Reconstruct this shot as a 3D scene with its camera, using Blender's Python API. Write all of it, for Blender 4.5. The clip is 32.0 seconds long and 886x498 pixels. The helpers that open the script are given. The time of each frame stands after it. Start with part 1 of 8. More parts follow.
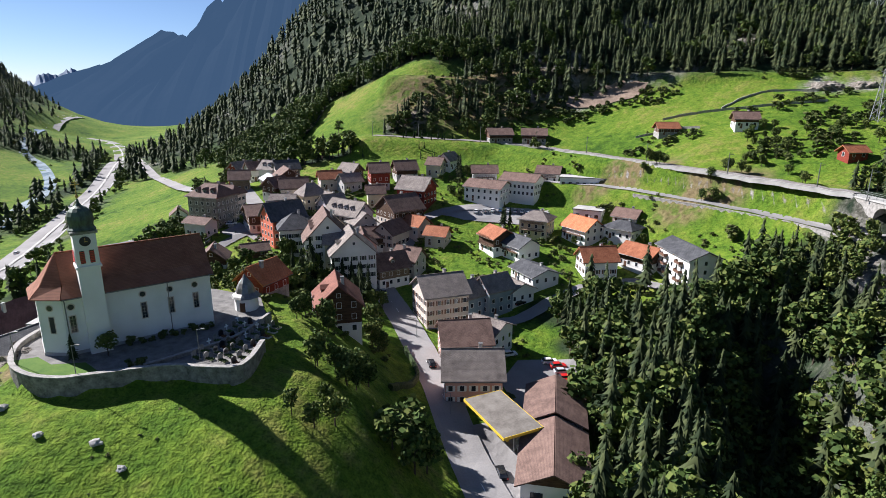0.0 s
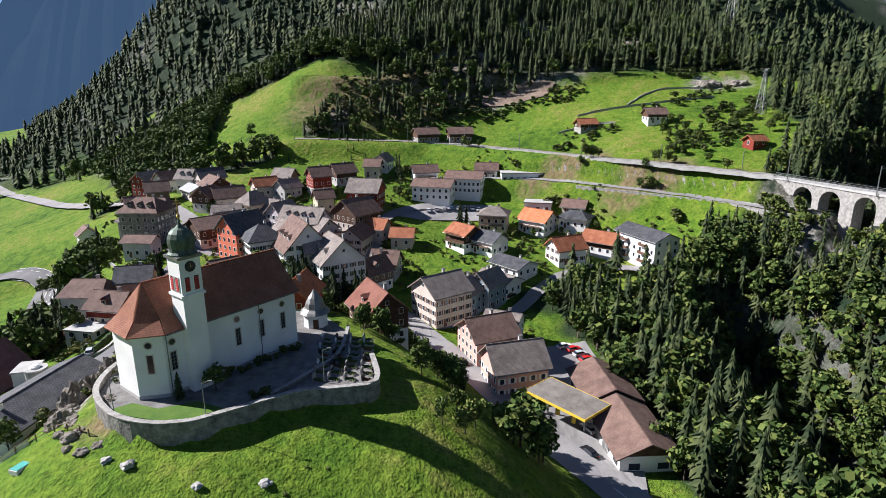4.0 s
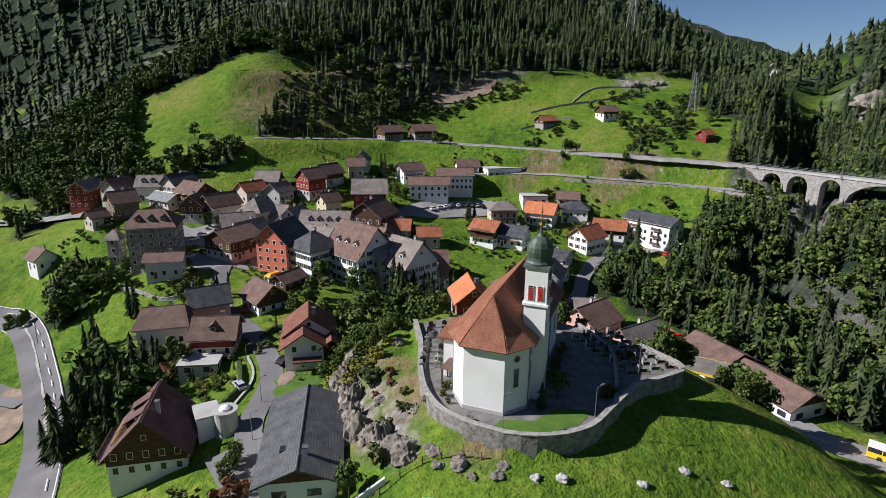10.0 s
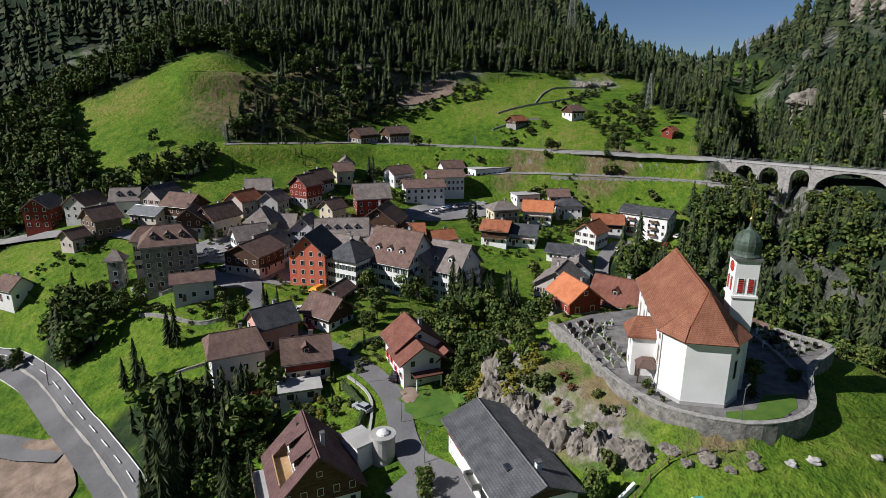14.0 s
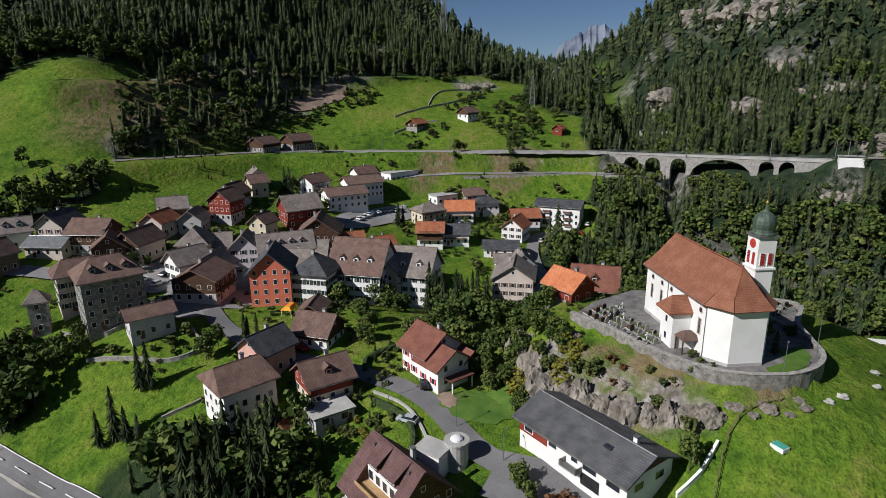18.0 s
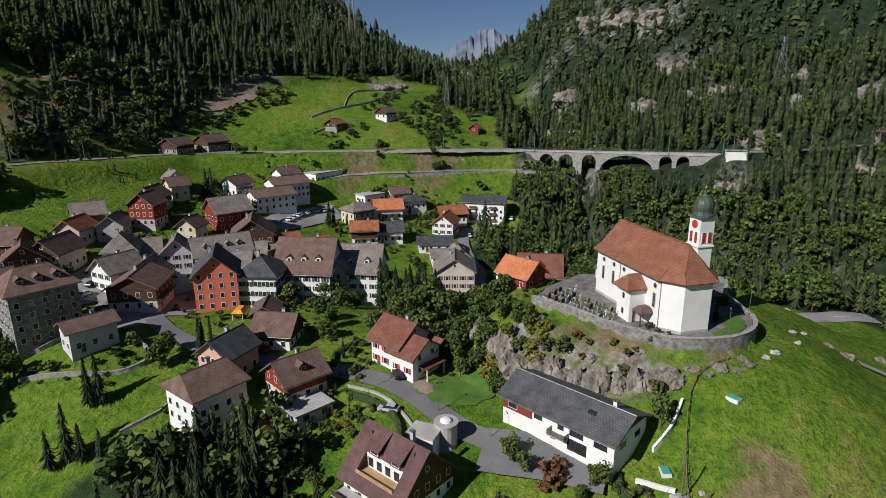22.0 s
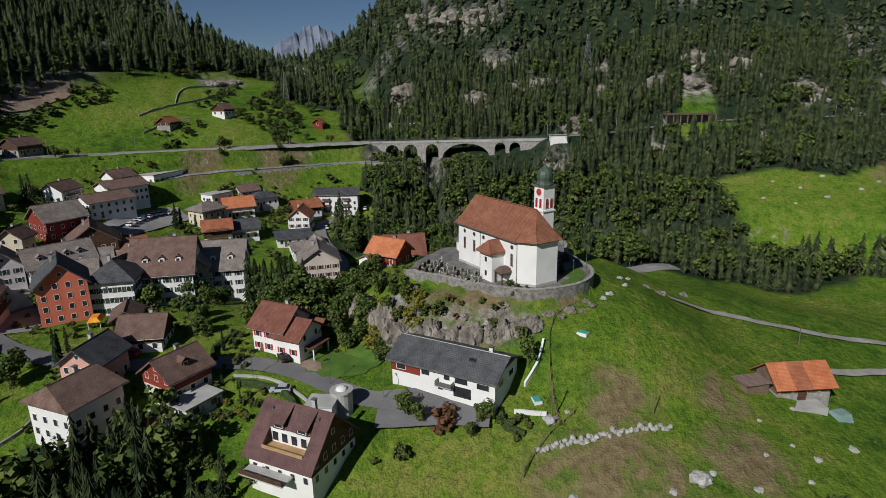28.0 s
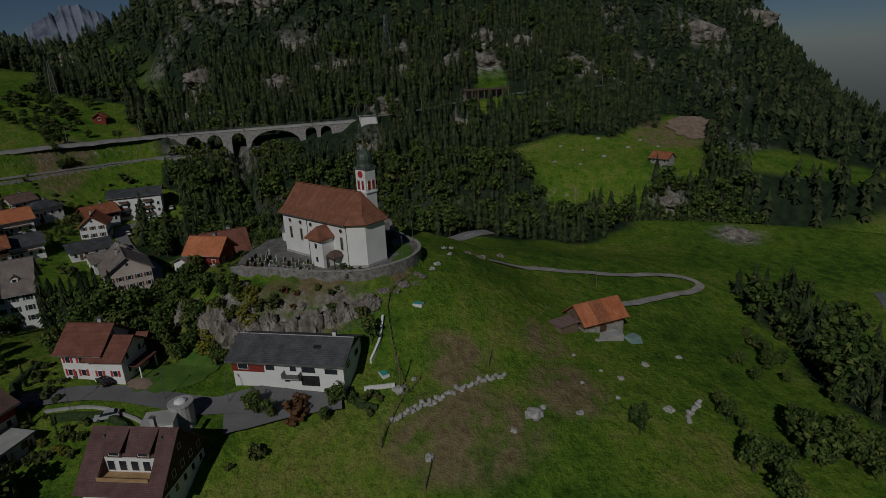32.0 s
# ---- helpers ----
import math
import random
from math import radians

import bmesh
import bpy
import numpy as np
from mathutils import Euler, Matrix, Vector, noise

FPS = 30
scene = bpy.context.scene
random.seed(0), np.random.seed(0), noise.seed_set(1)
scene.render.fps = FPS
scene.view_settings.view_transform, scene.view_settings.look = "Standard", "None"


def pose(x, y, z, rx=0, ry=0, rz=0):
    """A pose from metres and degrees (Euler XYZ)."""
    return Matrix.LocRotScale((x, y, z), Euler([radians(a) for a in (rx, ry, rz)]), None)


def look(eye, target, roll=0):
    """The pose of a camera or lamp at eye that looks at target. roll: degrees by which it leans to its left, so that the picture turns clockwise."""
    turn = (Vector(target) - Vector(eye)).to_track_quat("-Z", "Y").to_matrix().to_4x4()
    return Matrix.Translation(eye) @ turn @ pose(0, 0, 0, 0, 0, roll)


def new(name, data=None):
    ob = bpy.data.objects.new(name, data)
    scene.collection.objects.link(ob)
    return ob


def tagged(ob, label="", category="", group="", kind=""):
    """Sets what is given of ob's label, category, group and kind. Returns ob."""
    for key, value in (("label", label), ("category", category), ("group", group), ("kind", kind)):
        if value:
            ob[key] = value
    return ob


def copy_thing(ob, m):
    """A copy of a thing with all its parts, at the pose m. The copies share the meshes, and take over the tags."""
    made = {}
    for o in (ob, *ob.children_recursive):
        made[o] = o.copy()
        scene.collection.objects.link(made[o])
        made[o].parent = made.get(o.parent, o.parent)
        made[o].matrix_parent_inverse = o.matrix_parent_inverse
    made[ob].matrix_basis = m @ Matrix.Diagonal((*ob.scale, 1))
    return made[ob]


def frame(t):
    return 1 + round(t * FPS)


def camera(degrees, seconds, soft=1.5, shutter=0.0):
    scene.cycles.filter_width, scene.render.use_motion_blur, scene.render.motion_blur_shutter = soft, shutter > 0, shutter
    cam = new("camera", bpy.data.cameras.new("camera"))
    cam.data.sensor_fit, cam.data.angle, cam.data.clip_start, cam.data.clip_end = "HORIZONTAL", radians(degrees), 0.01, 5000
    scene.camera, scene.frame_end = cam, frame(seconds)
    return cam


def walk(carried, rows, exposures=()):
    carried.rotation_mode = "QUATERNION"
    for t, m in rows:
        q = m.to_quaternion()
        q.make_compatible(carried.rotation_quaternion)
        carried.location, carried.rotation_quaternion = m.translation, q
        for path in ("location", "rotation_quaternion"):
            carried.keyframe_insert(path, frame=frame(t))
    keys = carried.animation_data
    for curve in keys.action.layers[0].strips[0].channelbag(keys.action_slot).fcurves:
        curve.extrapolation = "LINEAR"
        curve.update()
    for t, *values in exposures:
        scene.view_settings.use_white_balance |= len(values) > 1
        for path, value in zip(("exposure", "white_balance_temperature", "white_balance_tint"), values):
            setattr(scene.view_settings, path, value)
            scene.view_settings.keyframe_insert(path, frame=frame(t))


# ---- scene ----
cam = camera(74.6, 32.0, 0.5)
PATH = [
    (0, (12.35, -24.77, 68.83), (11.673, -5.494, 63.528), 0.35),
    (0.5, (7.12, -24.87, 68.73), (7.066, -5.588, 63.425), 0.28),
    (1, (1.89, -24.91, 68.65), (2.499, -5.632, 63.348), 0.22),
    (1.5, (-3.34, -24.82, 68.59), (-1.999, -5.583, 63.302), 0.12),
    (2, (-8.56, -24.60, 68.59), (-6.503, -5.417, 63.306), 0.03),
    (2.5, (-13.80, -24.23, 68.67), (-11.058, -5.130, 63.393), -0.09),
    (3, (-19.08, -23.73, 68.85), (-15.784, -4.727, 63.560), -0.14),
    (3.5, (-24.46, -23.12, 69.13), (-20.676, -4.210, 63.824), -0.14),
    (5.5, (-46.34, -20.28, 70.50), (-40.901, -1.806, 65.089), -0.17),
    (6, (-51.97, -19.30, 70.84), (-46.140, -0.957, 65.409), -0.15),
    (6.5, (-57.86, -17.86, 71.14), (-51.615, 0.345, 65.699), -0.09),
    (7, (-63.93, -15.95, 71.39), (-57.259, 2.091, 65.927), 0.01),
    (7.5, (-70.10, -13.64, 71.55), (-62.978, 4.232, 66.074), 0.09),
    (8, (-76.27, -10.97, 71.63), (-68.636, 6.681, 66.133), 0.16),
    (8.5, (-82.35, -8.02, 71.61), (-74.298, 9.440, 66.096), 0.29),
    (9, (-88.28, -4.82, 71.51), (-79.781, 12.423, 65.994), 0.41),
    (9.5, (-94.01, -1.41, 71.35), (-85.009, 15.574, 65.837), 0.45),
    (10, (-99.50, 2.15, 71.15), (-89.968, 18.849, 65.645), 0.52),
    (10.5, (-104.72, 5.80, 70.93), (-94.805, 22.277, 65.429), 0.53),
    (11, (-109.66, 9.48, 70.73), (-99.422, 25.750, 65.226), 0.63),
    (11.5, (-114.36, 13.12, 70.55), (-103.755, 29.165, 65.059), 0.61),
    (12, (-118.83, 16.70, 70.42), (-107.868, 32.503, 64.940), 0.59),
    (12.5, (-123.13, 20.19, 70.34), (-111.799, 35.743, 64.879), 0.62),
    (13, (-127.28, 23.62, 70.34), (-115.609, 38.916, 64.884), 0.60),
    (13.5, (-131.27, 26.99, 70.40), (-119.224, 42.000, 64.960), 0.48),
    (14, (-135.04, 30.33, 70.52), (-122.563, 44.988, 65.095), 0.26),
    (14.5, (-138.52, 33.64, 70.69), (-125.551, 47.873, 65.285), 0.03),
    (16.5, (-151.59, 46.73, 71.45), (-136.675, 58.929, 66.094), -0.62),
    (17, (-154.58, 49.82, 71.61), (-139.257, 61.483, 66.233), -0.70),
    (17.5, (-157.16, 52.57, 71.73), (-141.493, 63.785, 66.347), -0.75),
    (18, (-159.37, 54.99, 71.77), (-143.422, 65.798, 66.380), -0.70),
    (18.5, (-161.28, 57.10, 71.75), (-145.125, 67.586, 66.344), -0.71),
    (19, (-162.95, 58.94, 71.66), (-146.521, 68.979, 66.262), -0.58),
    (19.5, (-164.45, 60.54, 71.53), (-147.693, 70.046, 66.151), -0.64),
    (20, (-165.80, 61.93, 71.38), (-148.733, 70.861, 66.002), -0.57),
    (20.5, (-167.03, 63.10, 71.25), (-149.705, 71.506, 65.864), -0.63),
    (21, (-168.17, 64.06, 71.15), (-150.700, 72.173, 65.773), -0.47),
    (21.5, (-169.23, 64.83, 71.06), (-151.656, 72.730, 65.703), -0.38),
    (22, (-170.21, 65.42, 71.00), (-152.574, 73.182, 65.644), -0.28),
    (22.5, (-171.17, 65.89, 70.93), (-153.419, 73.406, 65.583), -0.20),
    (23, (-172.13, 66.27, 70.85), (-154.265, 73.485, 65.500), -0.19),
    (23.5, (-173.15, 66.58, 70.74), (-155.173, 73.509, 65.391), -0.26),
    (24, (-174.23, 66.82, 70.58), (-156.100, 73.347, 65.218), -0.18),
    (24.5, (-175.33, 67.04, 70.34), (-157.031, 73.077, 64.978), -0.21),
    (25, (-176.38, 67.27, 70.08), (-157.946, 72.911, 64.743), -0.31),
    (25.5, (-177.29, 67.53, 69.87), (-158.770, 72.889, 64.552), -0.27),
    (27.5, (-180.50, 68.72, 69.29), (-161.511, 71.887, 63.879), -0.77),
    (28, (-181.16, 68.99, 69.22), (-162.108, 71.602, 63.732), -0.95),
    (28.5, (-181.62, 69.23, 69.24), (-162.526, 71.248, 63.658), -1.14),
    (29, (-181.96, 69.43, 69.32), (-162.825, 70.726, 63.637), -1.32),
    (29.5, (-182.24, 69.62, 69.43), (-163.097, 70.138, 63.644), -1.61),
    (30, (-182.51, 69.81, 69.55), (-163.410, 69.530, 63.636), -1.74),
    (30.5, (-182.82, 70.02, 69.69), (-163.773, 68.951, 63.673), -2.02),
    (31, (-183.16, 70.25, 69.84), (-164.196, 68.382, 63.757), -2.23),
    (31.5, (-183.53, 70.49, 70.01), (-164.684, 67.845, 63.849), -2.41),
    (32, (-183.91, 70.75, 70.18), (-165.232, 67.349, 63.901), -2.67),
]
EXPOSURES = [(0, 1.12, 6100, 16), (6, 0.90, 6080, 16), (10, 0.46, 6100, 15), (13, 0.25, 6120, 13), (19, -0.03, 6180, 13), (25, -0.15, 6220, 12), (28, -0.36, 6220, 11), (29.5, -0.42, 6220, 10), (30, -0.52, 6220, 10), (31, -1.14, 6200, 10), (32, -1.93, 6150, 10)]
walk(cam, [(t, look(eye, target, roll)) for t, eye, target, roll in PATH], EXPOSURES)

# ---- daylight: a clear September sky, the sun low over the western ridge ----
SUN = Vector((-43.0, 21.5, 35.0)).normalized()
sky = bpy.data.worlds.new("sky")
scene.world = sky
sky.use_nodes = True
nt = sky.node_tree
nt.nodes.clear()
tex = nt.nodes.new("ShaderNodeTexSky")
tex.sky_type, tex.sun_disc = "NISHITA", False
tex.sun_elevation, tex.sun_rotation = math.asin(SUN.z), math.atan2(SUN.x, SUN.y)
tex.altitude, tex.air_density, tex.dust_density, tex.ozone_density = 1500, 0.8, 0.35, 4.0
bg, out = nt.nodes.new("ShaderNodeBackground"), nt.nodes.new("ShaderNodeOutputWorld")
bg.inputs["Strength"].default_value = 0.046
nt.links.new(tex.outputs[0], bg.inputs[0])
nt.links.new(bg.outputs[0], out.inputs[0])
lamp = bpy.data.lights.new("sun", "SUN")
lamp.energy, lamp.angle, lamp.color = 4.9, radians(0.53), (1.0, 0.965, 0.9)
sun = new("sun", lamp)
sun.matrix_world = look((0, 0, 300), Vector((0, 0, 300)) - SUN)

# ---- materials ----
def mat(name, a, b, rough=0.9, scale=1.5, fine=14.0, bump=0.15, metal=0.0, spread=0.0, streak=None, spec=0.3):
    """A surface that wanders between two colours at a coarse and a fine scale, with relief."""
    m = bpy.data.materials.new(name)
    m.use_nodes = True
    t = m.node_tree
    s = t.nodes["Principled BSDF"]
    co = t.nodes.new("ShaderNodeTexCoord")
    mp = t.nodes.new("ShaderNodeMapping")
    if streak:
        mp.inputs["Scale"].default_value = streak
    t.links.new(co.outputs["Object"], mp.inputs[0])
    n1, n2 = t.nodes.new("ShaderNodeTexNoise"), t.nodes.new("ShaderNodeTexNoise")
    for n, sc in ((n1, scale), (n2, fine)):
        n.inputs["Scale"].default_value, n.inputs["Detail"].default_value = sc, 5
        t.links.new(mp.outputs[0], n.inputs[0])
    add = t.nodes.new("ShaderNodeMath")
    add.operation = "MULTIPLY_ADD"
    add.inputs[1].default_value = 0.45
    t.links.new(n2.outputs[0], add.inputs[0])
    t.links.new(n1.outputs[0], add.inputs[2])
    if spread:
        info, ma = t.nodes.new("ShaderNodeObjectInfo"), t.nodes.new("ShaderNodeMath")
        ma.operation, ma.inputs[1].default_value = "MULTIPLY_ADD", spread
        t.links.new(info.outputs["Random"], ma.inputs[0])
        t.links.new(add.outputs[0], ma.inputs[2])
        add = ma
    ramp = t.nodes.new("ShaderNodeValToRGB")
    ramp.color_ramp.elements[0].position, ramp.color_ramp.elements[1].position = 0.5, 0.95
    ramp.color_ramp.elements[0].color, ramp.color_ramp.elements[1].color = (*a, 1), (*b, 1)
    t.links.new(add.outputs[0], ramp.inputs[0])
    t.links.new(ramp.outputs[0], s.inputs["Base Color"])
    s.inputs["Roughness"].default_value, s.inputs["Metallic"].default_value = rough, metal
    s.inputs["Specular IOR Level"].default_value = spec
    if bump:
        bp = t.nodes.new("ShaderNodeBump")
        bp.inputs["Strength"].default_value, bp.inputs["Distance"].default_value = bump, 0.1
        t.links.new(n2.outputs[0], bp.inputs["Height"])
        t.links.new(bp.outputs[0], s.inputs["Normal"])
    return m


def roof_mat(name, a, b, course=0.28):
    """Roof covering: courses of tiles with weathered patches."""
    m = mat(name, a, b, 0.85, 0.5, 3.0, 0.0, spread=0.12)
    t = m.node_tree
    s = t.nodes["Principled BSDF"]
    co = next(n for n in t.nodes if n.type == "TEX_COORD")
    br = t.nodes.new("ShaderNodeTexBrick")
    br.inputs["Scale"].default_value = 1.0
    br.inputs["Brick Width"].default_value, br.inputs["Row Height"].default_value, br.inputs["Mortar Size"].default_value = course * 1.2, course, course * 0.12
    br.inputs["Color1"].default_value, br.inputs["Color2"].default_value, br.inputs["Mortar"].default_value = (1.2, 1.18, 1.16, 1), (0.95, 0.95, 0.96, 1), (0.62, 0.62, 0.62, 1)
    t.links.new(co.outputs["UV"], br.inputs[0])
    mix = t.nodes.new("ShaderNodeMix")
    mix.data_type, mix.blend_type = "RGBA", "MULTIPLY"
    mix.inputs[0].default_value = 0.85
    ramp = next(n for n in t.nodes if n.type == "VALTORGB")
    t.links.new(ramp.outputs[0], mix.inputs[6])
    t.links.new(br.outputs[0], mix.inputs[7])
    t.links.new(mix.outputs[2], s.inputs["Base Color"])
    bp = t.nodes.new("ShaderNodeBump")
    bp.inputs["Strength"].default_value, bp.inputs["Distance"].default_value = 0.5, 0.06
    t.links.new(br.outputs[0], bp.inputs["Height"])
    t.links.new(bp.outputs[0], s.inputs["Normal"])
    return m


WHITE = mat("white_plaster", (0.72, 0.71, 0.68), (0.84, 0.83, 0.8), 0.9, 0.25, 9, 0.1)
CREAM = mat("cream_plaster", (0.55, 0.47, 0.33), (0.66, 0.58, 0.42), 0.9, 0.3, 9, 0.1)
PINK = mat("pink_plaster", (0.58, 0.31, 0.25), (0.68, 0.41, 0.34), 0.9, 0.3, 9, 0.1)
BEIGE = mat("beige_plaster", (0.5, 0.42, 0.36), (0.62, 0.54, 0.47), 0.9, 0.3, 9, 0.1)
ORANGE = mat("orange_plaster", (0.62, 0.15, 0.085), (0.72, 0.21, 0.13), 0.9, 0.3, 9, 0.1)
BLUEGREY = mat("blue_grey_cladding", (0.17, 0.23, 0.27), (0.27, 0.33, 0.37), 0.9, 0.3, 9, 0.1)
LILAC = mat("lilac_plaster", (0.52, 0.48, 0.5), (0.66, 0.62, 0.63), 0.9, 0.3, 9, 0.1)
GREY = mat("grey_plaster", (0.38, 0.37, 0.35), (0.52, 0.5, 0.48), 0.9, 0.3, 9, 0.1)
STONE = mat("granite_wall", (0.2, 0.19, 0.175), (0.42, 0.4, 0.37), 0.95, 1.2, 5, 0.6)
DARKWOOD = mat("dark_timber", (0.045, 0.024, 0.014), (0.12, 0.065, 0.037), 0.85, 0.6, 8, 0.3, streak=(1, 1, 6))
REDWOOD = mat("red_timber", (0.16, 0.025, 0.016), (0.27, 0.05, 0.03), 0.85, 0.6, 8, 0.3, streak=(1, 1, 6))
OLDWOOD = mat("weathered_timber", (0.11, 0.075, 0.05), (0.26, 0.19, 0.13), 0.9, 0.6, 8, 0.4, streak=(1, 1, 7))
PINE = mat("bright_timber", (0.36, 0.22, 0.1), (0.5, 0.33, 0.17), 0.8, 0.6, 8, 0.2, streak=(1, 1, 6))
TERRA = roof_mat("terracotta_tiles", (0.24, 0.075, 0.035), (0.42, 0.16, 0.08))
CHURCHTILE = roof_mat("church_roof_tiles", (0.2, 0.075, 0.042), (0.31, 0.135, 0.08))
BROWNTILE = roof_mat("brown_tiles", (0.105, 0.064, 0.052), (0.21, 0.135, 0.108))
GREYTILE = roof_mat("grey_brown_tiles", (0.15, 0.125, 0.112), (0.29, 0.25, 0.22))
REDBROWN = roof_mat("red_brown_tiles", (0.14, 0.05, 0.033), (0.24, 0.1, 0.07))
SLATE = roof_mat("dark_slate", (0.04, 0.042, 0.047), (0.1, 0.103, 0.11), 0.45)
ORANGETILE = roof_mat("orange_tiles", (0.42, 0.12, 0.045), (0.6, 0.22, 0.1))
COPPER = mat("copper_patina", (0.05, 0.06, 0.045), (0.12, 0.17, 0.13), 0.55, 1.5, 7, 0.1, 0.3, streak=(1, 1, 0.3))
LEAD = mat("weathered_sheet_metal", (0.16, 0.16, 0.155), (0.3, 0.3, 0.29), 0.5, 1.0, 6, 0.05, 0.6)
GLASS = mat("window_glass", (0.015, 0.018, 0.022), (0.035, 0.04, 0.05), 0.08, 2.0, 6, 0, spread=0.2, spec=0.6)
FRAME = mat("white_window_frame", (0.7, 0.7, 0.68), (0.82, 0.82, 0.8), 0.6, 2, 8, 0)
SHUTTER = mat("dark_green_shutter", (0.03, 0.05, 0.035), (0.06, 0.085, 0.06), 0.7, 2, 8, 0.1)
REDSHUTTER = mat("red_shutter", (0.4, 0.03, 0.03), (0.55, 0.06, 0.05), 0.7, 2, 8, 0.1)
BROWNSHUTTER = mat("brown_shutter", (0.1, 0.05, 0.03), (0.17, 0.09, 0.06), 0.7, 2, 8, 0.1)
ASPHALT = mat("asphalt", (0.12, 0.117, 0.118), (0.2, 0.196, 0.195), 0.92, 0.08, 3, 0.1)
PALEASPHALT = mat("pale_asphalt", (0.2, 0.19, 0.185), (0.31, 0.3, 0.29), 0.92, 0.08, 3, 0.1)
GRAVEL = mat("gravel", (0.26, 0.24, 0.21), (0.42, 0.4, 0.36), 0.95, 0.3, 4, 0.3)
PAINT = mat("road_paint", (0.62, 0.62, 0.6), (0.78, 0.78, 0.76), 0.8, 0.5, 6, 0)
CONCRETE = mat("concrete", (0.34, 0.33, 0.31), (0.5, 0.49, 0.46), 0.9, 0.3, 6, 0.2)
BALLAST = mat("rail_ballast", (0.2, 0.18, 0.165), (0.34, 0.31, 0.29), 0.95, 0.4, 5, 0.5)
ROCK = mat("bare_rock", (0.075, 0.065, 0.052), (0.33, 0.295, 0.25), 0.95, 0.25, 1.1, 1.0, streak=(1, 1, 0.35))
PALEROCK = mat("pale_boulder", (0.3, 0.29, 0.27), (0.52, 0.5, 0.47), 0.95, 0.6, 4, 0.6)
IRON = mat("dark_iron", (0.03, 0.03, 0.032), (0.07, 0.07, 0.075), 0.6, 1, 8, 0, 0.6)
STEEL = mat("galvanised_steel", (0.2, 0.21, 0.21), (0.32, 0.33, 0.33), 0.5, 1, 8, 0, 0.7)
GOLD = mat("gilding", (0.5, 0.33, 0.1), (0.62, 0.43, 0.15), 0.35, 2, 8, 0, 0.9)
BARK = mat("bark", (0.05, 0.036, 0.026), (0.12, 0.09, 0.066), 0.95, 1, 8, 0.5)


def leaf_mat(name, a, b, c):
    """Foliage: each clump its own green."""
    m = bpy.data.materials.new(name)
    m.use_nodes = True
    t = m.node_tree
    s = t.nodes["Principled BSDF"]
    g, r = t.nodes.new("ShaderNodeNewGeometry"), t.nodes.new("ShaderNodeValToRGB")
    for pos, col in ((0.5, b), (1.0, c)):
        e = r.color_ramp.elements.new(pos) if pos < 1 else r.color_ramp.elements[-1]
        e.color = (*col, 1)
    r.color_ramp.elements[0].color = (*a, 1)
    info, ad = t.nodes.new("ShaderNodeObjectInfo"), t.nodes.new("ShaderNodeMath")
    ad.operation, ad.inputs[1].default_value = "MULTIPLY_ADD", 0.35
    sub = t.nodes.new("ShaderNodeMath")
    sub.operation, sub.inputs[1].default_value = "MULTIPLY", 0.75
    t.links.new(g.outputs["Random Per Island"], sub.inputs[0])
    t.links.new(info.outputs["Random"], ad.inputs[0])
    t.links.new(sub.outputs[0], ad.inputs[2])
    t.links.new(ad.outputs[0], r.inputs[0])
    t.links.new(r.outputs[0], s.inputs["Base Color"])
    s.inputs["Roughness"].default_value, s.inputs["Specular IOR Level"].default_value = 0.8, 0.15
    return m


NEEDLES = leaf_mat("spruce_needles", (0.007, 0.014, 0.006), (0.026, 0.041, 0.016), (0.072, 0.088, 0.034))
LEAVES = leaf_mat("broad_leaves", (0.018, 0.038, 0.01), (0.06, 0.098, 0.022), (0.16, 0.18, 0.045))
SHRUB = leaf_mat("shrub_leaves", (0.035, 0.055, 0.018), (0.075, 0.1, 0.028), (0.15, 0.15, 0.045))
YELLOWLEAF = leaf_mat("yellowing_leaves", (0.08, 0.09, 0.015), (0.16, 0.16, 0.025), (0.26, 0.22, 0.03))
RUSTLEAF = leaf_mat("rust_brown_leaves", (0.07, 0.035, 0.02), (0.13, 0.06, 0.03), (0.18, 0.1, 0.04))


